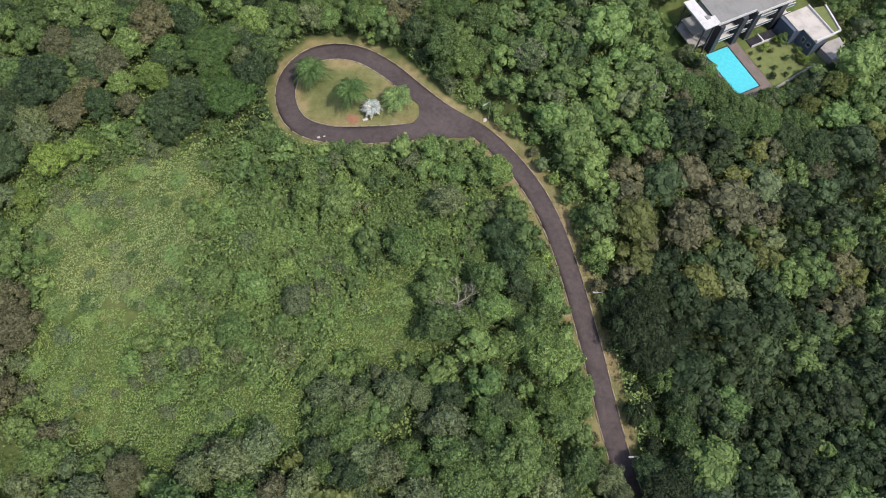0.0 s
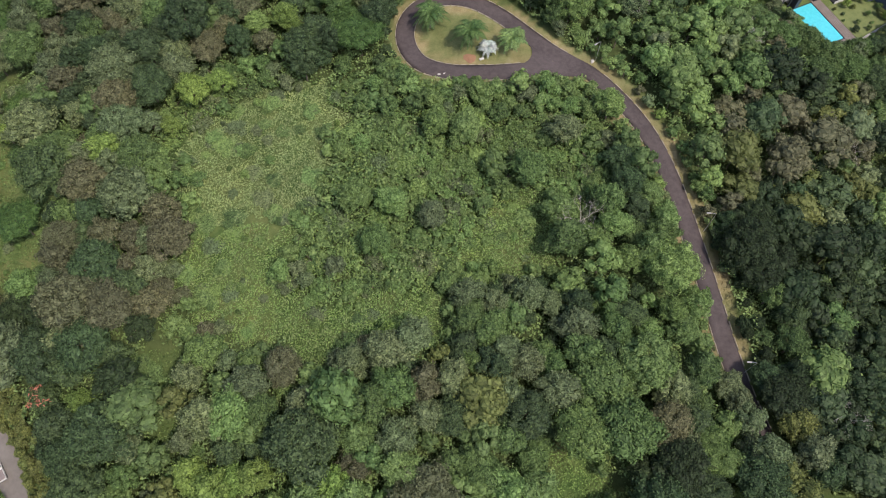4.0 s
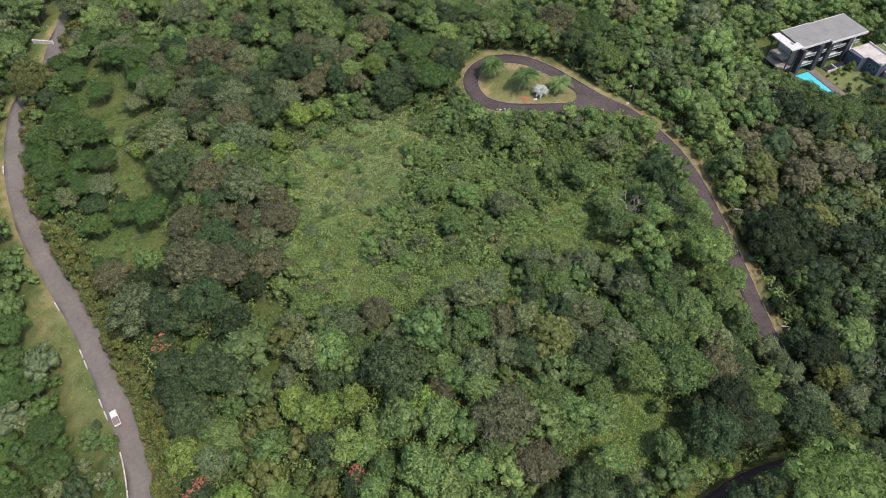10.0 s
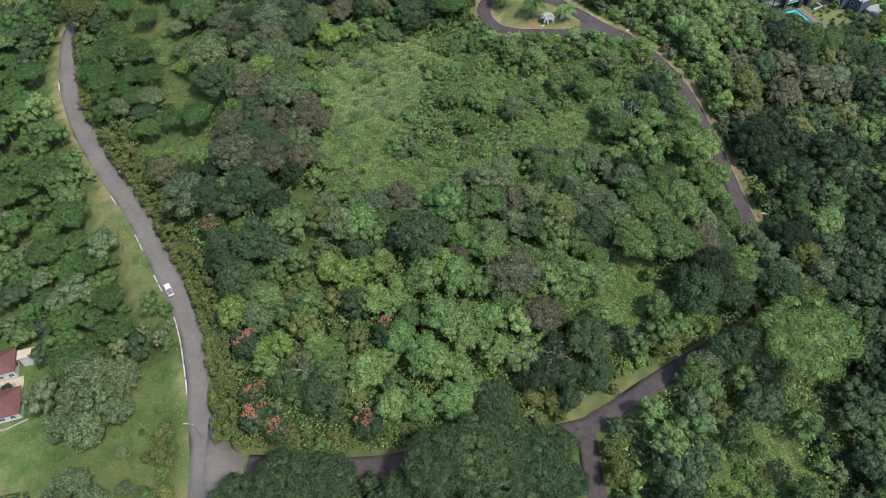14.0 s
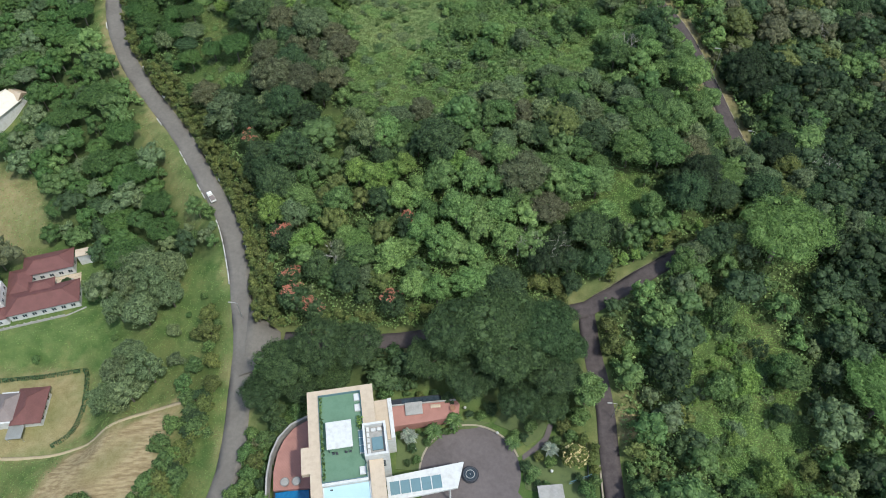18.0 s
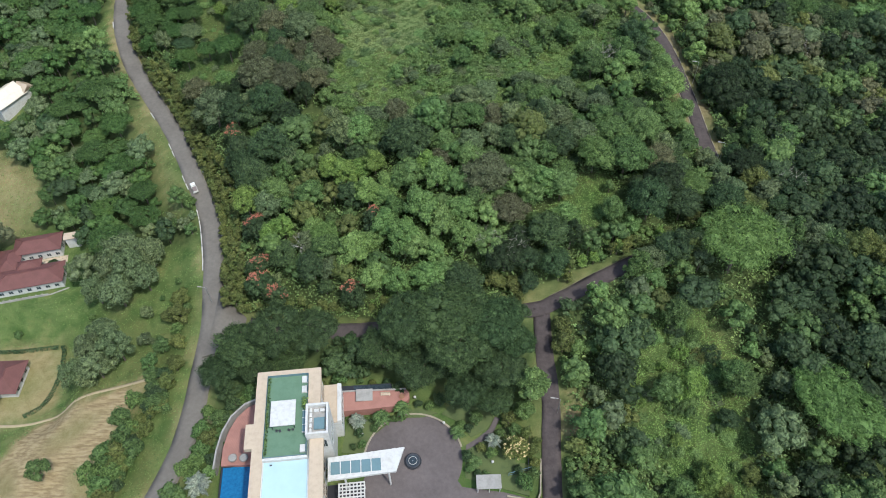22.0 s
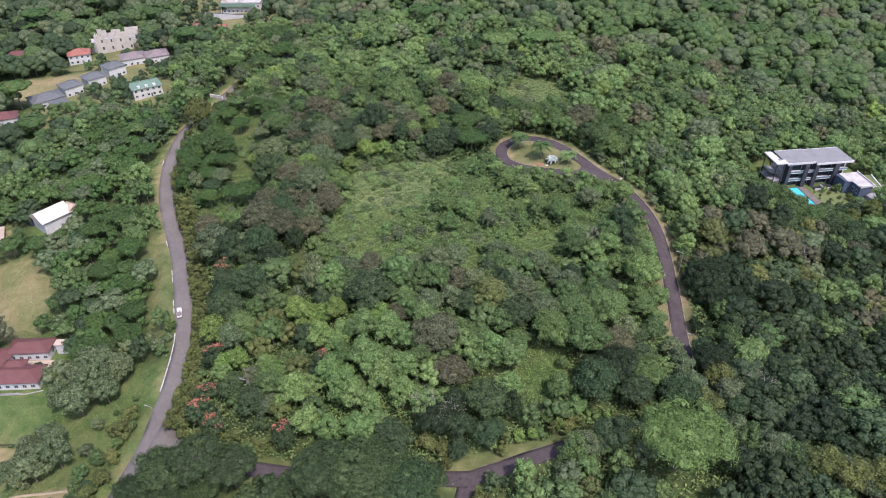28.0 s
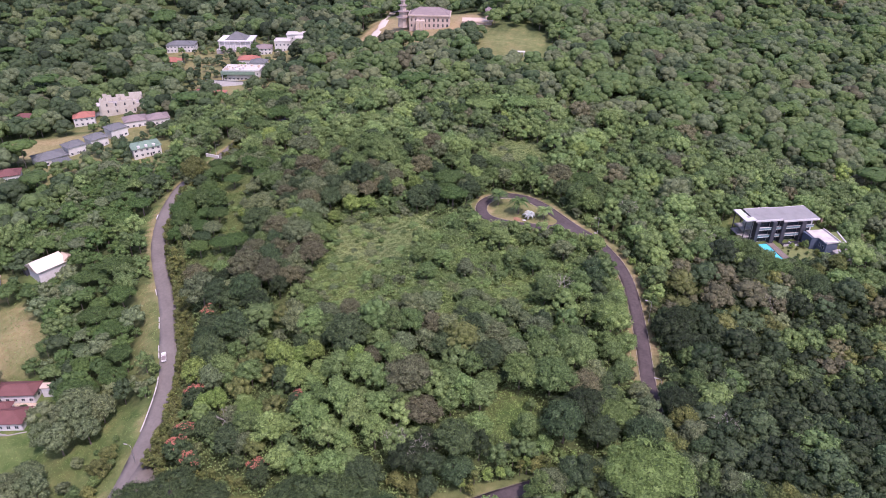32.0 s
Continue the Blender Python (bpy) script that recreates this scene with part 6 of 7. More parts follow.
def house(x, y, z, turn, wx, wy, tall, roof_mat, label, rise=2.6, ridge=None, wall_mat=None, storeys=1, name="house", flat=False):
    wall_mat = wall_mat or OLD_WHITE
    HOUSE_SPOTS.append((x, y))
    h = thing(name, label, "house", x, y, z, turn, "houses of the settlement")
    body = bx("wall", h, wall_mat, -wx / 2, wx / 2, -wy / 2, wy / 2, -3.0, tall, soft=0.05)
    for s in range(storeys):
        z0 = 0.9 + s * tall / storeys
        for k in range(max(2, int(wx / 3.2))):
            u = -wx / 2 + (k + 0.5) * wx / max(2, int(wx / 3.2))
            opening(body, "-y", u, z0, z0 + 1.5, 1.5, -wy / 2, WHITE, GLASS)
        for k in range(max(1, int(wy / 3.6))):
            u = -wy / 2 + (k + 0.5) * wy / max(1, int(wy / 3.6))
            opening(body, "+x", u, z0, z0 + 1.5, 1.4, wx / 2, WHITE, GLASS)
    opening(body, "-y", wx * 0.11, 0.0, 2.1, 0.95, -wy / 2 - 0.02, BROWN_TILE, DARK_WALL, name="door", bars_n=0)
    if flat:
        bx("roof", h, roof_mat, -wx / 2 - 0.4, wx / 2 + 0.4, -wy / 2 - 0.4, wy / 2 + 0.4, tall, tall + 0.3)
        ring_box("parapet", h, wall_mat, -wx / 2 - 0.4, wx / 2 + 0.4, -wy / 2 - 0.4, wy / 2 + 0.4, tall + 0.3, tall + 1.0, 0.25)
    else:
        hip_roof("roof", h, roof_mat, -wx / 2, wx / 2, -wy / 2, wy / 2, tall, rise, ridge=ridge)
    return h


def red_house():
    h = thing("red_roofed_house", "large white house with dark red hipped tile roofs", "house", -188.0, -34.0, -50.6, 20.0)
    # local: x along the long front, y to the back
    for x0, x1, y0, y1, t, r in ((-11.7, 10.0, -7.7, 0.5, 4.0, 2.5), (-7.0, 8.0, 7.4, 14.6, 4.6, 2.3), (-11.7, -5.4, 0.6, 10.2, 4.05, 2.1)):
        b = bx("wall", h, WHITE, x0, x1, y0, y1, -2.0, t)
        hip_roof("roof", h, RED_TILE, x0, x1, y0, y1, t, r, 0.7, label="dark red tiled roof")
        for k in range(int((x1 - x0) / 3)):
            opening(b, "-y", x0 + 1.6 + 3 * k, 1.0, 2.5, 1.5, y0, WHITE, GLASS)
        opening(b, "+x", (y0 + y1) / 2, 0.9, 2.5, 1.6, x1, WHITE, GLASS)
    hip_roof("porch_roof", h, RED_TILE, -5.0, 2.6, -1.2, 3.2, 4.7, 1.9, 0.4, label="lighter hipped porch roof")
    for x in (-4.6, -1.2, 2.2):
        bx("post", h, WHITE, x - 0.18, x + 0.18, 2.6, 2.96, -0.5, 4.7)
    court = bx("courtyard", h, CREAM, -5.2, 9.6, 0.9, 7.2, -1.2, 0.25, "pale paved courtyard")
    bx("planter", court, CONCRETE, 3.6, 7.2, 2.6, 5.0, 0.25, 0.8)
    for k, (px_, py_) in enumerate(((4.4, 3.3), (5.4, 4.1), (6.4, 3.4))):
        v, q, t_ = PROTO["small", k][:3]
        part("shrub", np_mesh("shrub", v * 0.34 + (px_, py_, 0.6), [q, t_], [LEAF["dark"]]), court, "dark green courtyard shrub")
    tower = bx("wall", h, WHITE, -18.4, -12.8, -3.7, 4.6, -2.0, 7.4, "tall white rendered block")
    hip_roof("roof", h, RED_TILE, -17.9, -14.2, -3.2, 4.1, 7.4, 1.3, 0.2, label="faded red hipped roof")
    for z0 in (1.0, 4.4):
        for y in (-2.0, 0.6, 3.2):
            opening(tower, "+x", y, z0, z0 + 1.5, 1.3, -12.8, WHITE, GLASS)
        for x in (-17.0, -14.4):
            opening(tower, "-y", x, z0, z0 + 1.5, 1.3, -3.7, WHITE, GLASS)
    annex = bx("wall", h, WHITE, -19.0, -12.2, -8.4, -3.9, -2.0, 3.5)
    hip_roof("roof", h, RED_TILE, -18.8, -12.4, -8.2, -3.9, 3.5, 1.6, 0.4, label="dark red tiled roof")
    for x in (-17.6, -14.6):
        opening(annex, "-y", x, 0.9, 2.3, 1.3, -8.4, WHITE, GLASS)
    w = bars("boundary_wall", h, CONCRETE, [((-24.5, -10.2, 0.1), (5.6, -10.2, 0.1), 0.22), ((5.6, -10.2, 0.1), (11.5, -8.6, 0.1), 0.22)], "weathered grey boundary wall")
    for k in range(14):
        bx("panel", w, CONCRETE, -24.3 + 2.1 * k, -22.4 + 2.1 * k, -10.34, -10.06, -2.4, 0.9)
        bx("pier", w, CONCRETE, -24.5 + 2.1 * k, -24.1 + 2.1 * k, -10.5, -9.9, -2.4, 1.15)
    bx("yard", h, CONCRETE, -19.0, 8.0, -9.9, -7.9, -2.0, -0.3, "concrete side yard")
    return h


red_house()
outhouse = thing("outhouse", "small outhouse with a pale cream sheet roof", "outhouse", -180.9, -18.8, -50.4, 20)
bx("wall", outhouse, WHITE, -2.2, 2.2, -1.3, 1.3, -1.5, 4.6)
bx("roof", outhouse, CREAM, -2.6, 2.6, -1.7, 1.7, 4.6, 4.9)
house(-252.0, 24.7, hgt(-252, 24.7), 132.0, 14.0, 6.4, 4.0, CREAM, "low white house with a long cream roof among trees")
house(-266.0, 28.7, hgt(-266, 28.7), 20.0, 8.0, 6.0, 3.6, GREY_ROOF, "small house with a pale blue-grey sheet roof")
farm = spline([(x, y, hgt(x, y) + 0.12) for x, y in ((-203, -60), (-207.5, -52), (-212.7, -43.7), (-216.6, -37.6), (-220.7, -31.5), (-226, -24), (-230.9, -16.3), (-237, -5.9), (-244, 3.6), (-249, 10))], 1.5)
farm[:, 2] = height(farm[:, 0], farm[:, 1]) + 0.12
road("road_farm", "worn grey lane behind the red-roofed house", 4.4, farm, ASPHALT_WEST)


def small_red_house():
    h = thing("red_hipped_house", "small white house with a red hipped roof by a lawn", "house", -181.5, -73.0, -57.0, 9.0)
    b = bx("wall", h, WHITE, -8.0, 5.4, -5.4, 5.2, -2, 3.6)
    hip_roof("roof", h, RED_TILE, -2.0, 5.4, -5.4, 5.2, 3.6, 2.6, 0.9, label="dark red hipped roof")
    hip_roof("roof", h, BROWN_TILE, -8.2, -2.0, -4.6, 4.4, 3.7, 2.2, 0.3, label="faded red roof")
    for k in range(3):
        opening(b, "+x", -3.4 + 3.3 * k, 0.9, 2.4, 1.5, 5.4, WHITE, GLASS)
    bx("carport", h, GREY_ROOF, -3.4, 1.2, -10.4, -5.6, 2.6, 2.8, "pale blue sheet carport roof")
    for x in (-3.2, 1.0):
        bx("post", h, METAL, x - 0.06, x + 0.06, -10.2, -10.08, -0.5, 2.6)
    return h


small_red_house()


def hedge(name, label, line_, wide, tall, tone, seed):
    """A clipped hedge: leaf clumps on a long rounded body."""
    rng = np.random.RandomState(seed)
    p = spline([(x, y, 0) for x, y in line_], 0.5)
    n = len(p) * 14
    i = rng.randint(0, len(p), n)
    a = rng.uniform(0, np.pi, n)
    d = np.gradient(p, axis=0)
    side = unit(np.c_[d[:, 1], -d[:, 0], np.zeros(len(p))])
    r = 0.85 + 0.3 * rng.rand(n)
    at = p[i] + side[i] * (np.cos(a) * wide / 2 * r)[:, None]
    at[:, 2] = height(at[:, 0], at[:, 1]) + tall * (0.25 + 0.75 * np.sin(a)) * r
    nrm = unit(side[i] * np.cos(a)[:, None] + np.c_[np.zeros((n, 2)), np.sin(a) + 0.2] + rng.normal(size=(n, 3)) * 0.3)
    v, f = cards(at, nrm, 0.55, 0.35, rng)
    ob = new(name, np_mesh(name, v, [f], [LEAF[tone]]))
    return tagged(ob, label, "hedge")


hedge("hedge", "low green hedge round the brown lawn", [(-198, -64), (-194, -63.3), (-182, -61.3), (-171, -58.6), (-168.6, -59.2), (-166, -67), (-165, -74), (-166, -80), (-170, -84)], 1.4, 1.1, "dark", 1)

white_h = thing("cream_roofed_house", "white house with a cream gabled sheet roof among trees", "house", -234.5, 42.0, -38.8, -20)
bx("wall", white_h, WHITE, -5.2, 5.2, -6.4, 6.4, -2.5, 4.4)
hip_roof("roof", white_h, plain("cream_sheet_roof", (0.62, 0.56, 0.46), 0.6), -5.2, 5.2, -6.4, 6.4, 4.4, 3.2, 0.9, 0.0, "pale cream gabled roof")
hip_roof("wing_roof", white_h, GREY_TILE, -8.8, -5.2, -6.0, -1.0, 2.6, 1.4, 0.4, 0.0, "dark lean-to roof")
hip_roof("stepped_roof", white_h, CREAM, 0.4, 5.4, 6.4, 10.6, 4.9, 1.8, 0.6, 0.0, "smaller cream roof")
bx("wing_wall", white_h, WHITE, 0.6, 5.2, 6.4, 10.4, -2.5, 4.9)
bx("dark_shed", white_h, DARK_WALL, -9.6, -6.0, -7.5, -6.1, -2.0, 2.2)
gab = bmesh.new()
for y in (-6.3, 6.3):
    vs_ = [gab.verts.new(q) for q in ((-5.2, y, 4.3), (5.2, y, 4.3), (0, y, 7.2))]
    gab.faces.new(vs_)
mesh_part("gable", gab, WHITE, white_h)

# the settlement along the far road
for x, y, turn, wx, wy, tall, mat, label, st in (
    (-330, 148, 62, 18, 13, 4.4, GREY_TILE, "white house with a grey-brown hipped roof", 1),
    (-325, 164, 66, 11.5, 10, 6.0, GREY_TILE, "white terraced house with a grey roof", 1),
    (-319, 178, 66, 11.5, 10, 6.2, GREY_TILE, "white terraced house with a grey roof", 1),
    (-316, 194, 66, 11.5, 10.5, 6.4, GREY_TILE, "white terraced house with a grey roof", 1),
    (-361, 215, 40, 14, 11, 6.4, ORANGE_TILE, "white house with a red hipped roof", 2),
    (-316, 214, 45, 15, 12, 5.0, BROWN_TILE, "house with a brown hipped roof", 1),
    (-302, 221, 45, 14, 12, 4.6, BROWN_TILE, "house with a weathered brown roof", 1),
    (-404, 208, 20, 22, 12, 4.0, RED_TILE, "low house with a dark red roof", 1),
    (-336, 121, 40, 13, 10, 4.4, RED_TILE, "white house with a dark red roof", 1),
    (-298, 279, 14, 24, 11, 3.6, ORANGE_TILE, "low white house with an orange roof", 1),
    (-417, 414, 20, 26, 16, 7.0, GREY_TILE, "house with a dark hipped roof", 2),
    (-320, 403, 25, 14, 12, 6.0, BROWN_TILE, "white villa with a brown roof", 2),
    (-318, 372, 20, 18, 12, 5.0, ORANGE_TILE, "white house with a brick-red roof", 1),
    (-398, 372, 10, 16, 11, 3.6, ORANGE_TILE, "low house with an orange-brown roof", 1),
    (-301, 360, 20, 14, 12, 5.0, GREY_TILE, "house with a dull grey roof", 1),
    (-241, 280, 25, 12, 9, 4.0, CREAM, "small white house with a cream roof", 1),
    (-254, 262, 25, 10, 8, 4.0, CREAM, "small cream house under the trees", 1),
):
    house(x, y, hgt(x, y), turn, wx, wy, tall, mat, label, storeys=st)
for x, y, turn, wx, wy, tall, label in (
    (-299, 332, 16, 30, 16, 8.0, "white two-storey house with a cluttered flat roof"),
    (-305, 412, 20, 14, 11, 9.0, "white flat-roofed villa in the settlement"), (-300, 429, 20, 16, 11, 9.0, "white flat-roofed villa in the settlement"), (-288, 418, 20, 12, 10, 7.5, "white flat-roofed house in the settlement"),
):
    house(x, y, hgt(x, y), turn, wx, wy, tall, STAINED, label, storeys=2, flat=True, wall_mat=OLD_WHITE)


def unfinished_house(x, y, turn):
    """A roofless shell: floors on bare walls that stop at uneven heights."""
    HOUSE_SPOTS.extend([(x, y), (x + 6, y - 11), (x - 9, y - 7), (x + 9, y + 7)])
    h = thing("unfinished_house", "roofless unfinished house with bare pinkish brick walls", "house", x, y, hgt(x, y), turn, "houses of the settlement")
    rng = random.Random(9)
    bx("floor_slab", h, CONCRETE, -13.8, 13.8, -7.8, 7.8, -2.5, 0.4)
    bx("floor_slab", h, CONCRETE, -12, 13.6, -6.8, 7.6, 5.0, 5.35)
    for k in range(9):
        x0 = -14 + 28 / 9 * k
        top = rng.choice((7.5, 9.0, 10.5, 11.5, 9.8))
        f = bx("wall_bay", h, BARE_BRICK, x0, x0 + 28 / 9 - 0.02, -8.0, -7.5, -2.5, top)
        if k % 2:
            for z in (1.2, 6.2):
                opening(f, "-y", x0 + 1.55, z, z + 2.2, 1.3, -8.0, BARE_BRICK, DARK_WALL, bars_n=0)
        bx("wall_bay", h, BARE_BRICK, x0, x0 + 28 / 9 - 0.02, 7.5, 8.0, -2.5, rng.choice((8.0, 10.0, 11.0)))
    for k in range(5):
        y0 = -7.5 + 3.0 * k
        for x0 in (-14.0, -2.0, 13.5):
            bx("wall_bay", h, BARE_BRICK, x0, x0 + 0.5, y0, y0 + 2.98, -2.5, rng.choice((6.0, 9.0, 10.5, 11.4)))
    for k in range(6):
        bx("column", h, CONCRETE, -11 + 4.6 * k, -10.6 + 4.6 * k, 0, 0.4, 5.3, rng.uniform(8, 11.5))
    bx("side_roof", h, STAINED, -20, -14.2, -5, 4, 5.6, 5.9, "pale flat side roof")
    bx("side_wall", h, OLD_WHITE, -19.6, -14.1, -4.6, 3.6, -2.5, 5.6)


unfinished_house(-350, 243, 32)
rng_c = random.Random(4)
for k in range(26):
    lx, ly = rng_c.uniform(-14, 14), rng_c.uniform(-7, 7)
    w = pose(-299, 332, 0, 0, 0, 16) @ Vector((lx, ly, 0))
    tank = thing("roof_tank", "pale tank or crate on the flat roof", "tank", w.x, w.y, hgt(-299, 332) + 8.3, rng_c.uniform(0, 90), "rooftop clutter")
    cyl("body", tank, CREAM if k % 2 else STAINED, 0, 0, 0, rng_c.uniform(0.7, 1.6), rng_c.uniform(0.5, 0.9), seg=10)
green_h = house(-274, 170, hgt(-274, 170), 50, 17, 12, 6.0, GREEN_TILE, "white two-storey house with a green roof and dormers", storeys=2, rise=2.0)
for k in range(3):
    bx("dormer", green_h, WHITE, -5.6 + 4.6 * k, -4.0 + 4.6 * k, -6.2, -4.4, 6.2, 7.5, "white dormer")
carport = thing("carport", "dark open carport beside the grey-roofed house", "carport", -318, 145, hgt(-318, 145), 62)
bx("roof", carport, GREY_TILE, -5, 5, -4, 4, 3.0, 3.3)
for px_, py_ in ((-4.6, -3.6), (4.4, -3.6), (-4.6, 3.4), (4.4, 3.4)):
    bx("post", carport, OLD_WHITE, px_, px_ + 0.25, py_, py_ + 0.25, -1.5, 3.0)
long_wall = thing("white_garden_wall", "long white garden wall below the houses", "wall", -300, 310, hgt(-300, 310), 8)
bx("wall", long_wall, WHITE, -19, 19, -0.3, 0.3, -2, 4.2)
bx("coping", long_wall, GREY_TILE, -19.2, 19.2, -0.5, 0.5, 4.2, 4.4)
fascia = thing("green_canopy", "green canopy along the white house front", "canopy", -296.8, 322.8, hgt(-299, 332), 16)
bx("board", fascia, GREEN_TILE, -16, 12, -0.6, 1.0, 5.4, 7.8)
bx("support", fascia, WHITE, -15.6, -15.0, 0.2, 0.8, -3, 5.4)
bx("support", fascia, WHITE, 11.0, 11.6, 0.2, 0.8, -3, 5.4)

palace = thing("pavilion_house", "grand pale house with columns and a dark pyramid roof", "house", -363, 428, hgt(-363, 428), 18)
bx("wall", palace, WHITE, -15, 15, -10, 10, -2, 8)
bx("terrace", palace, CONCRETE, -18, 18, -14, 12, -3, 1.0)
bx("cornice", palace, WHITE, -16.5, 16.5, -11.5, 11.5, 8, 9)
hip_roof("roof", palace, GREY_TILE, -9.5, 9.5, -8, 8, 9.0, 6.0)
for k in range(7):
    cyl("column", palace, WHITE, -15 + 5 * k, -12.5, 1, 8, 0.5)


def manor():
    m = thing("manor", "large pink manor house with dark roofs and a tiered tower", "house", -174, 449, hgt(-174, 449), 14)
    b = bx("wall", m, PINK, -18, 18, -9, 9, -4, 11)
    bx("cornice", m, PINK, -19, 19, -10, 10, 11, 12.2, "pale pink cornice")
    hip_roof("roof", m, BROWN_TILE, -18, 18, -9, 9, 12.2, 5.0, 0.2, label="dark brown roof")
    for k in range(9):
        for z in (1.5, 6.2):
            opening(b, "-y", -16 + 4 * k, z, z + 2.8, 1.7, -9, CREAM, GLASS)
    for i, (r, z) in enumerate(((5.0, 0), (4.0, 9), (3.0, 14), (2.0, 18))):
        cyl("tower_tier", m, PINK, -24, -2, z, z + 5 + 4 * (i == 0), r, r * 0.9, 8)
        cyl("tower_eave", m, BROWN_TILE, -24, -2, z + 4.6 + 4 * (i == 0), z + 5.6 + 4 * (i == 0), r * 1.4, r * 0.7, 8)
    bx("portico", m, PINK, -12, -4, -15, -9, -4, 8)
    for x in (-11.4, -8, -4.6):
        cyl("column", m, CREAM, x, -15.3, -4, 8, 0.5)
    bx("east_wing", m, PINK, 30, 56, -16, -2, -4, 8)
    bx("wing_roof", m, CREAM, 29.4, 56.6, -16.6, -1.4, 8, 9)
    for k in range(6):
        opening(m, "-y", 32.5 + 4.2 * k, 0.5, 5.5, 2.4, -16, CREAM, GLASS)
    bx("turret", m, PINK, 50, 55, -9, -3, 8, 17)
    hip_roof("turret_roof", m, BROWN_TILE, 50, 55, -9, -3, 17, 2.5)
    return m


manor()
track = spline([(-206, 400, 0), (-217, 415, 0), (-222, 440, 0), (-228, 470, 0), (-238, 512, 0), (-252, 560, 0), (-271, 616, 0)])
track[:, 2] = height(track[:, 0], track[:, 1]) + 0.3
road("road_manor", "pale earth track up to the manor", 7.0, track, plain("pale_earth_track", (0.48, 0.42, 0.34), 0.95))
drive = spline([(116, 222, 0), (124, 206, 0), (134, 190, 0), (138, 172, 0)])
drive[:, 2] = height(drive[:, 0], drive[:, 1]) + 0.15
road("road_drive", "dull brown earth drive behind the hillside villa", 5.0, drive, plain("brown_earth", (0.19, 0.145, 0.115), 0.95))
bench_far = thing("picnic_shelter", "long low white shelter on the far lawn", "shelter", -78, 378, hgt(-78, 378), 16)
bx("roof", bench_far, OLD_WHITE, -6, 6, -1.8, 1.8, 2.6, 3.0)
for k in range(5):
    for y in (-1.6, 1.6):
        bx("post", bench_far, WHITE, -5 + 2.5 * k - 0.15, -5 + 2.5 * k + 0.15, y - 0.15, y + 0.15, -1.5, 2.6)
foot = spline([(-122, -72.6, 0), (-129, -73.6, 0), (-146, -77.6, 0), (-160, -83.6, 0), (-172, -87.4, 0), (-200, -89, 0), (-240, -90, 0)])
foot[:, 2] = height(foot[:, 0], foot[:, 1]) + 0.06
road("path", "narrow trodden earth path along the field's edge", 0.9, foot, plain("trodden_earth", (0.36, 0.29, 0.18), 0.95))
junction = thing("road_junction", "widened asphalt mouth where the lane meets the road", "road", 0, 0, 0)
junction["kind"] = "structure"
slab("asphalt", junction, ASPHALT_WEST, [(-118, -46), (-114.4, -47.5), (-109.5, -50.5), (-103.6, -51.0), (-103.4, -56.5), (-107.5, -58.5), (-109.8, -64), (-114, -66)], -41.6, -40.62)


# ---- palms, bare and flowering trees ----
def palm(x, y, stem, reach, tone, label, fronds=22, seed=0, name="palm_tree"):
    rng = np.random.RandomState(seed)
    root = empty(name)
    root.matrix_basis = pose(x, y, hgt(x, y))
    tagged(root, label, "palm")
    tv, tf = tube([(0, 0, -1), (0, 0, 0), (0.1, 0.05, stem * 0.6), (0.15, 0.1, stem)], [0.42, 0.36, 0.28, 0.3], 8)
    part("trunk", np_mesh("trunk", tv, [tf], [BARK]), root)
    for k in range(fronds):
        a = k * 2.39996
        lift = rng.uniform(0.25, 1.35)
        u = np.linspace(0, 1, 9)
        out = reach * rng.uniform(0.85, 1.1) * (u * math.cos(lift * 0.6))
        z = stem + reach * (math.sin(lift) * u * 0.9 - 0.72 * u**2.2)
        spine = np.c_[0.15 + out * math.cos(a), 0.1 + out * math.sin(a), z]
        side = np.array([-math.sin(a), math.cos(a), 0])
        vs, fs = [], []
        for i in range(1, 9):
            w = reach * 0.19 * (1 - (u[i] - 0.45) ** 2 * 2.2)
            d = unit(spine[i] - spine[i - 1])
            for s in (-1, 1):
                for j in (0.0, 0.33, 0.66):
                    b = spine[i - 1] + (spine[i] - spine[i - 1]) * j
                    tip = b + side * s * w + d * w * 0.7 - np.array([0, 0, w * 0.35])
                    n0 = len(vs)
                    vs += [b - d * 0.08, b + d * 0.16, tip]
                    fs.append((n0, n0 + 1, n0 + 2))
        n0 = len(vs)
        for i in range(9):
            vs += [spine[i] + side * 0.04, spine[i] - side * 0.04]
        quads = [(n0 + 2 * i, n0 + 2 * i + 1, n0 + 2 * i + 3, n0 + 2 * i + 2) for i in range(8)]
        part("frond", np_mesh("frond", np.array(vs), [np.array(fs), np.array(quads)], [LEAF[tone]]), root)
    return root


for i, (x, y, st, rc, tone) in enumerate(((-34.0, 127.2, 5.8, 6.0, "umbrella"), (-22.4, 119.4, 6.6, 6.0, "umbrella"), (-10.0, 119.4, 4.8, 5.4, "light"))):
    palm(x, y, st, rc, tone, "stout feathery palm on the grass island", 36, i)
for i, (x, y, st, rc, tone) in enumerate(((-62.5, -83.4, 2.4, 3.0, "pale"), (-55.8, -82.0, 3.4, 3.0, "mid"), (-50.2, -78.6, 3.4, 3.0, "mid"), (-24.0, -85.0, 2.6, 2.8, "pale"), (-100.4, -106.5, 4.0, 4.6, "pale"),
                                          (-34.0, -83.6, 2.6, 2.6, "mid"), (-68.0, -67.5, 3.0, 4.0, "dark"), (-28.6, -91.5, 2.2, 2.4, "mid"))):
    palm(x, y, st, rc, tone, "garden palm with drooping feathery leaves", 20, 20 + i)
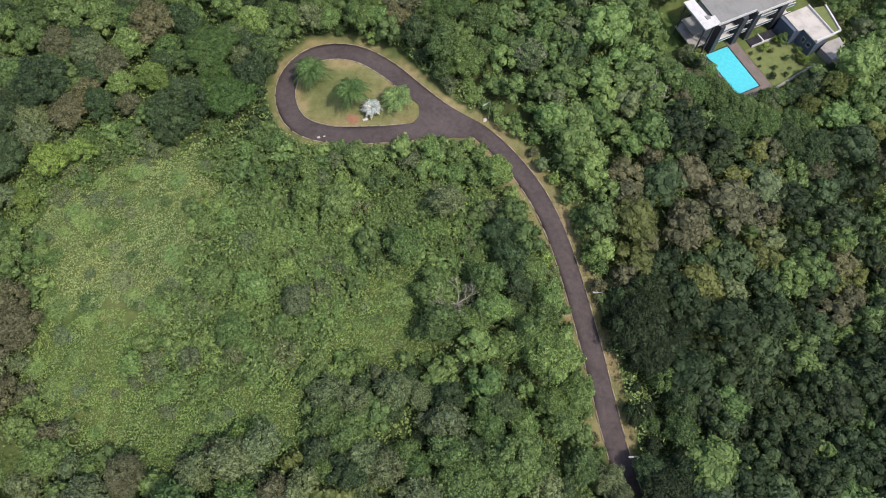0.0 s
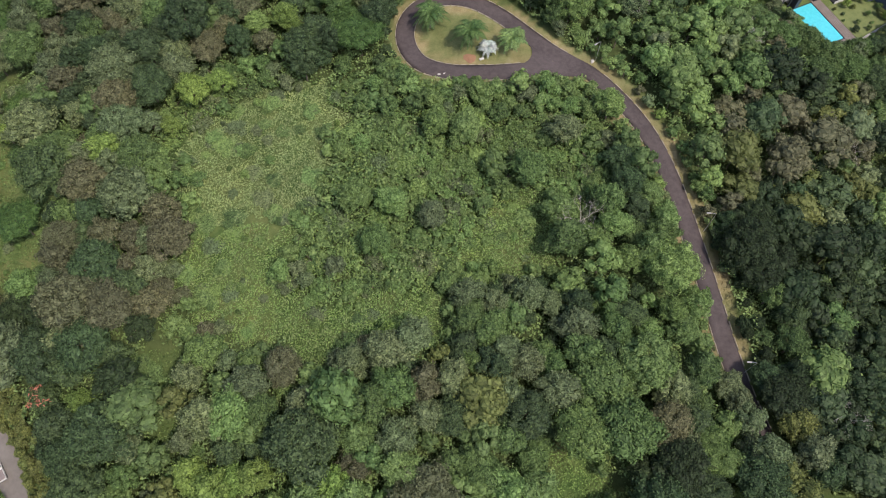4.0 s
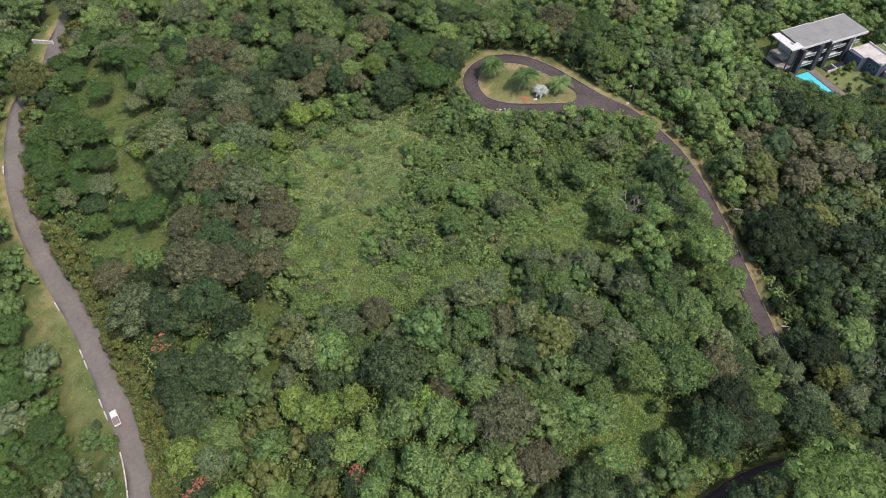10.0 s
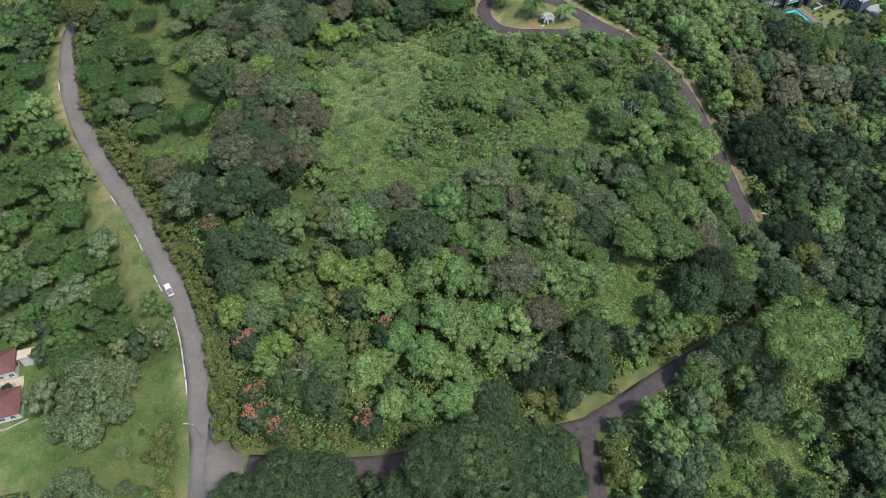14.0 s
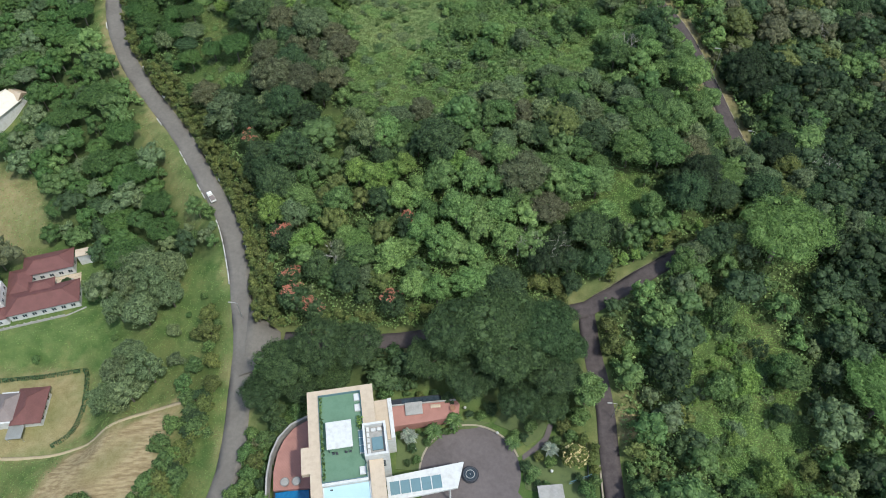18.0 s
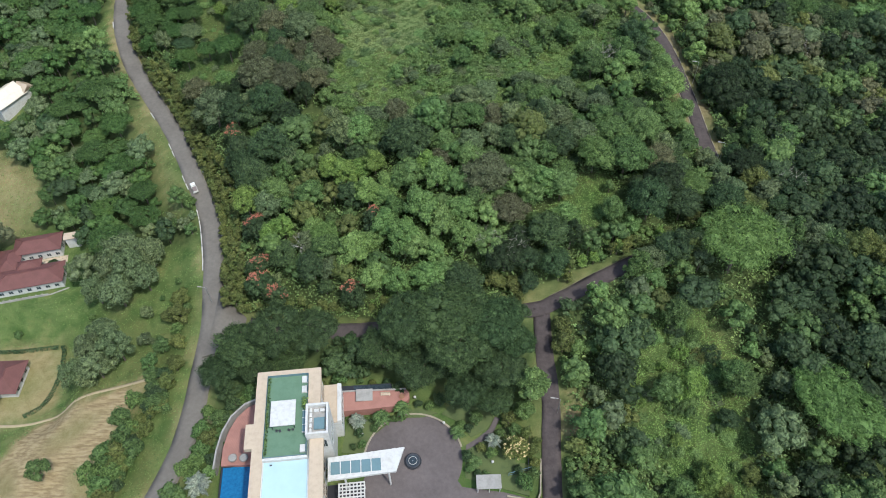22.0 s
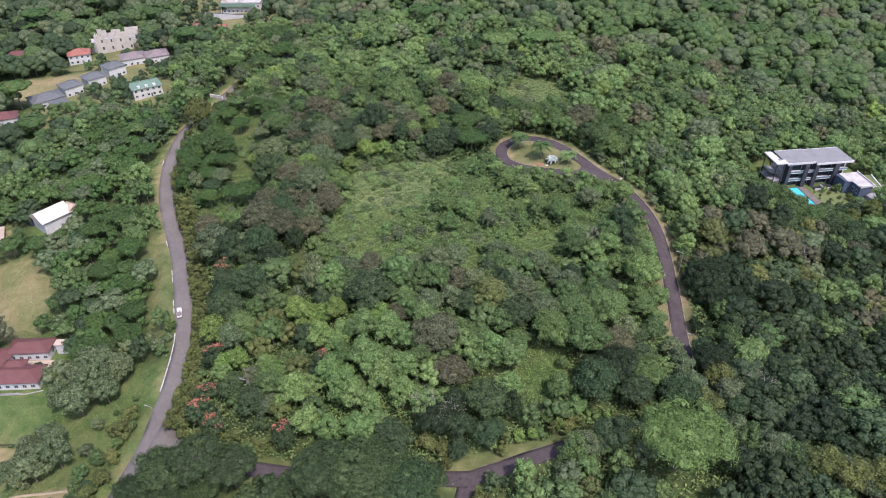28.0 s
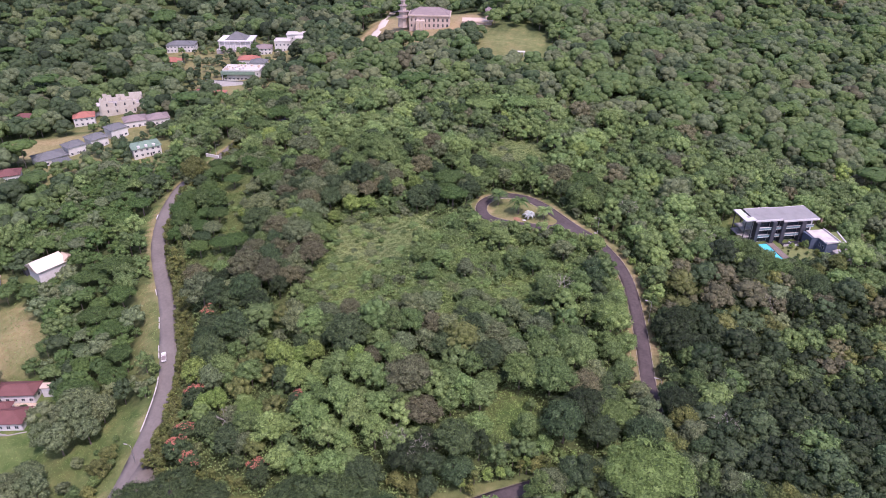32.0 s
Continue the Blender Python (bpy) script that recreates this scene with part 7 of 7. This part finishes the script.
for i, (x, y) in enumerate(((62, 44), (70, 30), (66, 55), (80, 20), (88, 128), (96, 128), (76, 138), (118, 142), (90, 60))):
    palm(x, y, 5.5, 3.6, "mid", "wild palm on the shaded slope", 16, 40 + i)


def bare_tree(x, y, tall, reach, seed, material, label):
    rng = np.random.RandomState(seed)
    root = empty("bare_tree")
    root.matrix_basis = pose(x, y, hgt(x, y))
    tagged(root, label, "tree")
    pieces, fine_ = [tube([(0, 0, -1), (0, 0, tall * 0.35), (0.3, 0.2, tall * 0.6)], [0.3, 0.24, 0.16], 6)], []

    def grow(p, d, ln, r, depth):
        q = p + d * ln
        mid = (p + q) / 2 + rng.normal(size=3) * ln * 0.08
        (pieces if depth < 2 else fine_).append(tube([p, mid, q], [r, r * 0.8, r * 0.5], 4))
        if depth < 4:
            for _ in range(3 if depth < 3 else 2):
                e = unit(d + rng.normal(size=3) * 0.55 + (0, 0, 0.1))
                grow(q, e, ln * 0.68, r * 0.55, depth + 1)

    for k in range(5):
        a = k * 1.2566 + rng.uniform(-0.4, 0.4)
        grow(np.array([0.2, 0.1, tall * rng.uniform(0.4, 0.6)]), unit(np.array([math.cos(a), math.sin(a), 0.8])), reach * 0.45, 0.13, 0)
    for name, ps in (("trunk", pieces), ("branchwork", fine_)):
        v, f = joined(ps)
        piece = part(name, np_mesh(name, v, [f], [material]), root)
        if name == "branchwork":
            piece["kind"] = "stuff"
    return root


for i, (x, y, h_, r_) in enumerate(((-24, -28, 10, 7), (-33, -27, 9, 5.5), (-89, -31, 9, 4.5), (68, 12, 12, 6), (6, 61, 9, 7), (27, 135, 12, 5), (89, 93, 12, 7), (-112, 34, 10, 6), (10, 58, 8, 5), (62, 128, 13, 6))):
    bare_tree(x, y, h_, r_, i, PALE_BARK, "leafless tree with pale grey branches")


def tulip_tree(x, y, s, seed):
    root = tree(x, y, "medium", "dark", s)
    root.name = "flowering_tree"
    root["label"] = "dark tree with clusters of red-orange flowers"
    rng = np.random.RandomState(seed)
    foliage = max(root.children, key=lambda c: len(c.data.vertices))
    co = np.empty(len(foliage.data.vertices) * 3)
    foliage.data.vertices.foreach_get("co", co)
    m = np.array(foliage.matrix_basis)
    co = co.reshape(-1, 3) @ m[:3, :3].T + m[:3, 3]
    # flowers sit in loose heaps on the upper leaves of the crown
    tops = {}
    for q in co:
        cell = (int(q[0] // 0.45), int(q[1] // 0.45))
        if cell not in tops or q[2] > tops[cell][2]:
            tops[cell] = q
    top = np.array([tops[c] for c in sorted(tops)])
    top = top[top[:, 2] > np.percentile(top[:, 2], 35)]
    heaps = top[rng.randint(0, len(top), 5)]
    near = np.min(np.linalg.norm(top[:, None, :2] - heaps[None, :, :2], axis=2), axis=1)
    spots = top[rng.rand(len(top)) < 0.75 * np.exp(-(near / 1.1) ** 2)]
    at = np.repeat(spots, 5, 0) + rng.normal(size=(len(spots) * 5, 3)) * (0.2, 0.2, 0.12) + (0, 0, 0.1)
    v, f = cards(at, unit(rng.normal(size=at.shape) + (0, 0, 0.8)), 0.4, 0.28, rng)
    part("blossom", np_mesh("blossom", v, [f], [FLOWER]), root, "red-orange flower clusters")


for i, (x, y, s) in enumerate(FLOWERING):
    tulip_tree(x, y, s, i)
blossom = tree(-17.5, -87.5, "small", "olive", 1.25)
blossom.name = "yellow_flowering_tree"
blossom["label"] = "open garden tree covered with yellow blossoms"
rng_b = np.random.RandomState(77)
d_ = unit(rng_b.normal(size=(70, 3)) + (0, 0, 0.6)) * (2.6, 2.6, 2.0) + (0, 0, 3.9)
at_b = np.repeat(d_, 5, 0) + rng_b.normal(size=(350, 3)) * 0.14
bv, bf = cards(at_b, unit(rng_b.normal(size=at_b.shape) + (0, 0, 1)), 0.34, 0.26, rng_b)
part("blossom", np_mesh("blossom", bv, [bf], [plain("yellow_petals", (0.62, 0.50, 0.24), 0.6)]), blossom, "yellow blossoms")

# shrubs of the villa garden
rng_g = random.Random(31)
for gx, gy, gs, tone in ((-93, -78.5, 1.0, "mid"), (-98, -82.5, 1.0, "dark"), (-101.5, -86, 0.9, "mid"), (-103, -92, 1.0, "olive"), (-86, -77, 0.8, "dark"), (-80, -75.5, 0.9, "mid"), (-75, -73, 0.7, "olive"), (-104, -99, 1.0, "mid"),
                         (-52, -72, 0.8, "dark"), (-29, -79, 0.9, "mid"), (-20, -78, 0.9, "olive"), (-15.5, -76, 1.0, "mid"), (-40, -74, 0.8, "dark"), (-13.6, -87, 0.8, "olive"), (-24, -88.5, 0.6, "mid"), (-27, -87, 0.5, "olive"), (-70, -71, 0.8, "mid")):
    tree(gx, gy, "small", tone, gs)
for k in range(14):
    tree(-66 + 1.25 * k + rng_g.uniform(-0.5, 0.5), -82.8 + 0.2 * k + rng_g.uniform(-0.6, 0.5), "small", rng_g.choice(("dark", "mid", "mid")), rng_g.uniform(0.26, 0.42))
for gx, gy, gs, tone in ((-61, -86.5, 0.5, "dark"), (-59.5, -89.5, 0.5, "mid"), (-62, -90.5, 0.4, "dark"), (-57, -84.5, 0.45, "mid"), (-46, -75.5, 0.5, "dark"), (-42.5, -76, 0.55, "mid"), (-30.6, -90, 0.6, "dark"),
                         (-29.4, -93.4, 0.55, "mid"), (-27.2, -94.2, 0.4, "dark"), (-25, -94.4, 0.4, "mid"), (-14.8, -95.6, 0.95, "mid"), (-16.6, -92, 0.5, "dark"), (-22, -82, 0.5, "mid"), (-33, -80.6, 0.5, "mid"),
                         (-31, -81.5, 0.5, "dark"), (-18, -81, 0.7, "mid"), (-15, -82, 0.6, "olive"), (-20.5, -86, 0.4, "olive"), (-12, -84, 0.5, "olive"), (-12, -90, 0.5, "olive"), (-12.2, -93, 0.6, "mid"), (-99, -94, 0.6, "mid"),
                         (-100, -98, 0.7, "dark"), (-98.6, -102.5, 0.8, "light"), (-101, -90, 0.6, "mid"), (-99.4, -86, 0.6, "dark"), (-96, -80.5, 0.6, "mid"), (-60, -70.5, 0.5, "olive"), (-56, -69.6, 0.5, "dark"), (-64, -70, 0.4, "mid")):
    tree(gx, gy, "small", tone, gs)

# pale shrub, soil and stone on the island
palm(-17.0, 117.6, 2.2, 3.4, "silver", "silvery white fan palm on the grass island", 40, 90)
heap = thing("soil_patch", "patch of bare red soil on the grass island", "soil", -22.0, 116.6, -13.1)
hb = bmesh.new()
bmesh.ops.create_icosphere(hb, subdivisions=3, radius=1.0, matrix=Matrix.Diagonal((2.2, 2.6, 0.28, 1)))
for q in hb.verts:
    q.co += Vector(q.co) * 0.25 * noise.noise(q.co * 1.7)
mesh_part("soil", hb, SOIL, heap)
slabs = thing("stone_slab", "pale stone slab lying at the island's edge", "stone", -18.6, 115.2, -13.0, 24)
bx("stone", slabs, WHITE, -0.7, 0.7, -0.35, 0.35, -0.1, 0.35, soft=0.08)
for i, (x, y) in enumerate(((-31, 109.2), (-29.4, 109.6), (14.6, 117.0))):
    st_ = thing("boulder", "pale roadside boulder by the loop", "boulder", x, y, hgt(x, y), 30 * i, "roadside boulders")
    sb = bmesh.new()
    bmesh.ops.create_icosphere(sb, subdivisions=2, radius=0.7, matrix=Matrix.Diagonal((1.1, 0.8, 0.6, 1)))
    for q in sb.verts:
        q.co += Vector(q.co) * 0.3 * noise.noise(q.co * 1.3 + Vector((i, 0, 0)))
    mesh_part("stone", sb, STAINED, st_)


# ---- kerbs ----
def kerb_line(name, label, line_, off, i0, i1, pieces, gap, material, high=0.28, wide=0.34):
    """A run of kerb stones beside a road, each stone its own piece."""
    root = thing(name, label, "kerb", 0, 0, 0)
    root["kind"] = "structure"
    n = len(line_)
    d = np.gradient(line_, axis=0)
    side = unit(np.c_[d[:, 1], -d[:, 0], np.zeros(n)])
    cuts = np.linspace(i0, i1, pieces + 1)
    for a, b in zip(cuts, cuts[1:]):
        idx = np.arange(a, b - gap + 1e-6, max(0.5, (b - gap - a) / 4))
        p = np.array([[np.interp(t, np.arange(n), line_[:, k]) for k in range(3)] for t in idx])
        s = np.array([[np.interp(t, np.arange(n), side[:, k]) for k in range(3)] for t in idx])
        v, m = [], len(p)
        for w, z in ((off, -0.3), (off, high), (off + wide * np.sign(off), high), (off + wide * np.sign(off), -0.3)):
            v.append(p + s * w + (0, 0, z))
        v = np.stack(v, 1).reshape(-1, 3)
        f = [(4 * i + j, 4 * i + (j + 1) % 4, 4 * i + 4 + (j + 1) % 4, 4 * i + 4 + j) for i in range(m - 1) for j in range(4)] + [(0, 1, 2, 3), (4 * m - 1, 4 * m - 2, 4 * m - 3, 4 * m - 4)]
        part("kerb_stone", np_mesh("kerb_stone", v, [np.array(f)], [material]), root)
    return root


def nearest(line_, x, y):
    return int(np.argmin(np.hypot(line_[:, 0] - x, line_[:, 1] - y)))


WL = RIBBONS["west"][1]
for (xa, ya), (xb, yb), count, gap, off in (
    ((-134, -8), (-122, -33), 5, 0.08, 3.35), ((-143, 6), (-139, -0.5), 2, 0.3, 3.35), ((-155, 20), (-149.4, 14.5), 2, 0.3, 3.35), ((-168, 36), (-165, 32), 1, 0.0, 3.35),
    ((-202, 92), (-200, 89), 1, 0.0, 3.35), ((-125, -12), (-120.5, -22), 3, 0.2, -3.35), ((-172, 50), (-169, 47), 1, 0.0, -3.35), ((-191, 78), (-189, 74), 1, 0.0, -3.35),
):
    kerb_line("kerb", "chipped white painted roadside kerb", WL, off, nearest(WL, xa, ya), nearest(WL, xb, yb), count, gap, KERB_PAINT)
EL = RIBBONS["east"][1]
kerb_line("kerb", "low bare concrete kerb beside the lane", EL, 2.65, 10, len(EL) - 8, 26, 0.06, KERB_OLD, 0.16, 0.22)
kerb_line("kerb", "low bare concrete kerb beside the lane", EL, -2.65, 10, len(EL) - 8, 26, 0.06, KERB_OLD, 0.16, 0.22)
LL = RIBBONS["loop"][1]
kerb_line("kerb", "low bare concrete kerb round the turning loop", LL, 2.75, 3, len(LL) - 5, 40, 0.06, KERB_OLD, 0.16, 0.22)
kerb_line("kerb", "low bare concrete kerb round the grass island", LL, -2.75, 10, len(LL) - 9, 34, 0.06, KERB_OLD, 0.16, 0.22)
mouth = thing("road_mouth", "widened asphalt where the loop meets the lane", "road", 0, 0, 0)
mouth["kind"] = "structure"
near_pts = np.concatenate([RIBBONS["loop"][1], RIBBONS["east"][1][:14]])


def lane_z(x, y):
    w = np.exp(-((near_pts[:, 0] - x) ** 2 + (near_pts[:, 1] - y) ** 2) / 8) + 1e-9
    return float((w * near_pts[:, 2]).sum() / w.sum()) + 0.19


arc = [(-8.2 + 4.6 * math.cos(a), 118.4 + 4.9 * math.sin(a)) for a in np.linspace(-1.62, 0.95, 13)]
rim = spline([(*q, 0) for q in arc + [(-4.2, 124.4), (-1, 122.6), (5, 119.2), (11, 115.8), (13.5, 113.6), (11, 111.4), (5, 111.2), (0, 110.4), (-5.5, 110.0), (-9.0, 110.9)]], 1.0, True)[:, :2]
heart = np.array((2.5, 115.4))
rows_m = [np.array([(*(heart + (p - heart) * k), 0) for p in rim]) for k in (1.0, 0.8, 0.6, 0.4, 0.2, 0.02)]
mv = np.concatenate(rows_m)
mv[:, 2] = [lane_z(x, y) for x, y in mv[:, :2]]
nr = len(rim)
mf = np.array([(r * nr + i, r * nr + (i + 1) % nr, (r + 1) * nr + (i + 1) % nr, (r + 1) * nr + i) for r in range(5) for i in range(nr)])
part("asphalt", np_mesh("asphalt", mv, [mf], [ASPHALT_EAST]), mouth)
NL = RIBBONS["north_east"][1]
kerb_line("kerb", "grassy concrete kerb beside the shaded lane", NL, -2.7, 2, len(NL) - 4, 20, 0.08, plain("mossy_kerb", (0.15, 0.14, 0.085), 0.95, dirt=(0.09, 0.085, 0.05)), 0.1, 0.2)
for xa, ya in ((-130.5, -22), (-146, 20), (-131, 0), (-148, 12), (-167, 48), (-180, 63), (-136, 8)):
    k_ = nearest(WL, xa, ya)
    d_w = WL[k_ + 1] - WL[k_ - 1]
    nrm_ = np.array([d_w[1], -d_w[0]]) / np.hypot(d_w[0], d_w[1])
    px_, py_ = WL[k_, :2] - nrm_ * 3.9
    post_ = thing("marker_post", "short white roadside marker post", "marker post", px_, py_, WL[k_, 2], 0, "roadside marker posts")
    bx("post", post_, WHITE, -0.22, 0.22, -0.22, 0.22, -0.4, 1.0)
    bx("cap", post_, WHITE, -0.28, 0.28, -0.28, 0.28, 1.0, 1.1)


wall_z = hgt(-217.5, 160)
white_wall = thing("garden_wall", "low white wall on the grass beside the upper road", "wall", -217.5, 160.0, wall_z, -6)
bx("wall_run", white_wall, WHITE, -4.2, 4.2, -0.2, 0.2, -0.6, 1.5)
bx("coping", white_wall, WHITE, -4.35, 4.35, -0.32, 0.32, 1.5, 1.66)
for x in (-4.2, 0.0, 4.2):
    bx("pier", white_wall, WHITE, x - 0.3, x + 0.3, -0.36, 0.36, -0.6, 1.8)


# ---- street lamps ----
def street_lamp(x, y, aim, tall=8.0):
    s = thing("street_lamp", "tall grey street lamp with a curved arm", "street lamp", x, y, hgt(x, y), aim, "street lamps")
    v, f = tube([(0, 0, -0.5), (0, 0, tall * 0.6), (0, 0, tall)], [0.11, 0.09, 0.07], 8)
    part("pole", np_mesh("pole", v, [f], [METAL]), s)
    v, f = tube([(0, 0, tall - 0.1), (0.5, 0, tall + 0.3), (1.6, 0, tall + 0.45)], [0.06, 0.05, 0.05], 6)
    part("arm", np_mesh("arm", v, [f], [METAL]), s)
    bx("lamp_head", s, CONCRETE, 1.5, 2.7, -0.2, 0.2, tall + 0.36, tall + 0.56, soft=0.06)


for x, y, a in ((42.6, 64.5, 180), (15.6, 117.5, 220), (48.8, 26, 180), (-27.5, -50.5, 60), (-214.5, 160, 0), (56, -12, 100), (-117.5, -46, 180), (-6.5, -75, 180)):
    street_lamp(x, y, a, 9.5 if x == 42.6 else 8.0)


# ---- the pickup on the west road ----
def pickup(x, y):
    k = nearest(WL, x, y)
    d = WL[k - 1] - WL[k + 1]
    side = np.array([d[1], -d[0]]) / np.hypot(d[0], d[1])
    turn = math.degrees(math.atan2(d[1], d[0])) - 90
    p = WL[k, :2] - side * 1.5
    c = thing("pickup_truck", "small white pickup truck with a loaded brown bed", "pickup truck", p[0], p[1], WL[k, 2] + 0.09, turn)
    PAINT = glossy("white_car_paint", (0.75, 0.74, 0.7), 0.25)
    bx("chassis", c, DARK_WALL, -0.85, 0.85, -2.5, 2.4, 0.35, 0.62)
    cab = bx("cab", c, PAINT, -0.9, 0.9, 0.3, 2.5, 0.6, 1.25, "white cab", 0.12)
    top_ = bmesh.new()
    add_box(top_, -0.8, 0.8, 0.45, 1.9, 1.25, 1.9, soft=0.12)
    mesh_part("cab_roof", top_, PAINT, cab)
    bx("windscreen", cab, GLASS, -0.72, 0.72, 1.86, 1.94, 1.32, 1.8)
    for s in (-1, 1):
        bx("side_window", cab, GLASS, min(s * 0.78, s * 0.82), max(s * 0.78, s * 0.82), 0.7, 1.7, 1.35, 1.78)
        bx("headlight", cab, PALE_GLASS, s * 0.65 - 0.16, s * 0.65 + 0.16, 2.46, 2.53, 0.8, 1.0)
    ring_box("bed", c, PAINT, -0.9, 0.9, -2.55, 0.25, 0.6, 1.35, 0.07, "truck bed")
    bx("load", c, BROWN_TILE, -0.82, 0.82, -2.45, 0.15, 0.6, 1.45, "brown load", 0.15)
    for sx in (-0.8, 0.8):
        for wy_ in (-1.6, 1.6):
            bm = bmesh.new()
            bmesh.ops.create_cone(bm, cap_ends=True, segments=18, radius1=0.34, radius2=0.34, depth=0.24, matrix=pose(sx, wy_, 0.34, 0, 90, 0))
            w = mesh_part("wheel", bm, TYRE, c)
            bm = bmesh.new()
            bmesh.ops.create_cone(bm, cap_ends=True, segments=12, radius1=0.2, radius2=0.2, depth=0.26, matrix=pose(sx, wy_, 0.34, 0, 90, 0))
            mesh_part("rim", bm, METAL, w)


pickup(-137, 0)

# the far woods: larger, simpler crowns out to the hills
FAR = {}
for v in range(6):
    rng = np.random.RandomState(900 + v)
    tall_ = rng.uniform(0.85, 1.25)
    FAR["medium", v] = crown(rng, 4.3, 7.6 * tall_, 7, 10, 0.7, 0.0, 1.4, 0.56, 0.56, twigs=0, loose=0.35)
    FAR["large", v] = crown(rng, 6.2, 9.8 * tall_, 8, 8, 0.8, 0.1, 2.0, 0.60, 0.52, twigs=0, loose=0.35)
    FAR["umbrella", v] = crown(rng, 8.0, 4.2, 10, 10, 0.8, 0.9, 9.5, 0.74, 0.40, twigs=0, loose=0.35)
far_spots = []
rng_far = random.Random(21)
for y in np.arange(-150, 1150, 7):
    for x in np.arange(-950, 560, 7):
        if -268 < x < 172 and y < 258:
            continue
        px, py = x + rng_far.uniform(-3.4, 3.4), y + rng_far.uniform(-3.4, 3.4)
        if px > 175 + 0.28 * py or px < -290 - py or (px < -380 and py > 890):
            continue
        d = math.hypot(px - 30, py + 170)
        if rng_far.random() > min(1.0, (400 / d) ** 1.7) or py < 0.15 * abs(px) - 180:
            continue
        if any(in_ring(px, py, OPEN[k])[0] for k in ("far_fields", "glade", "manor", "dry_west")):
            continue
        small = any(in_ring(px, py, OPEN[k])[0] for k in ("hamlet", "hamlet_north"))
        qx, qy = px - 0.68 * 9, py + 0.73 * 9          # a house that this tree would stand in front of
        if any(math.hypot(px - hx, py - hy) < 10 or math.hypot(qx - hx, qy - hy) < 10.5 for hx, hy in HOUSE_SPOTS):
            continue
        sort, tone = pick(px, py, rng_far)
        # greyer mix than the nearer woods: haze of distance put into leaf colour
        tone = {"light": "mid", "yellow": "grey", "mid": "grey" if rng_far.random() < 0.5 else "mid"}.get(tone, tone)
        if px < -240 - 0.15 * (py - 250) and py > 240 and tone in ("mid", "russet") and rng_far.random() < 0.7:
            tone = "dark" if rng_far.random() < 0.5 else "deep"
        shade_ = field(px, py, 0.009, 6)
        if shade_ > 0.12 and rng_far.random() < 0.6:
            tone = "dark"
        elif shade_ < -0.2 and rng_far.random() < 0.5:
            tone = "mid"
        sort = "large" if d > 480 or sort == "large" else "medium"
        if rng_far.random() < 0.04:
            sort, tone = "umbrella", "umbrella"
        if small:
            if rng_far.random() < 0.9:
                far_spots.append((px, py, "medium", tone, rng_far.uniform(0.55, 0.95)))
            continue
        far_spots.append((px, py, sort, tone, rng_far.uniform(0.62, 1.25) * (1 + max(0, d - 420) / 1600)))
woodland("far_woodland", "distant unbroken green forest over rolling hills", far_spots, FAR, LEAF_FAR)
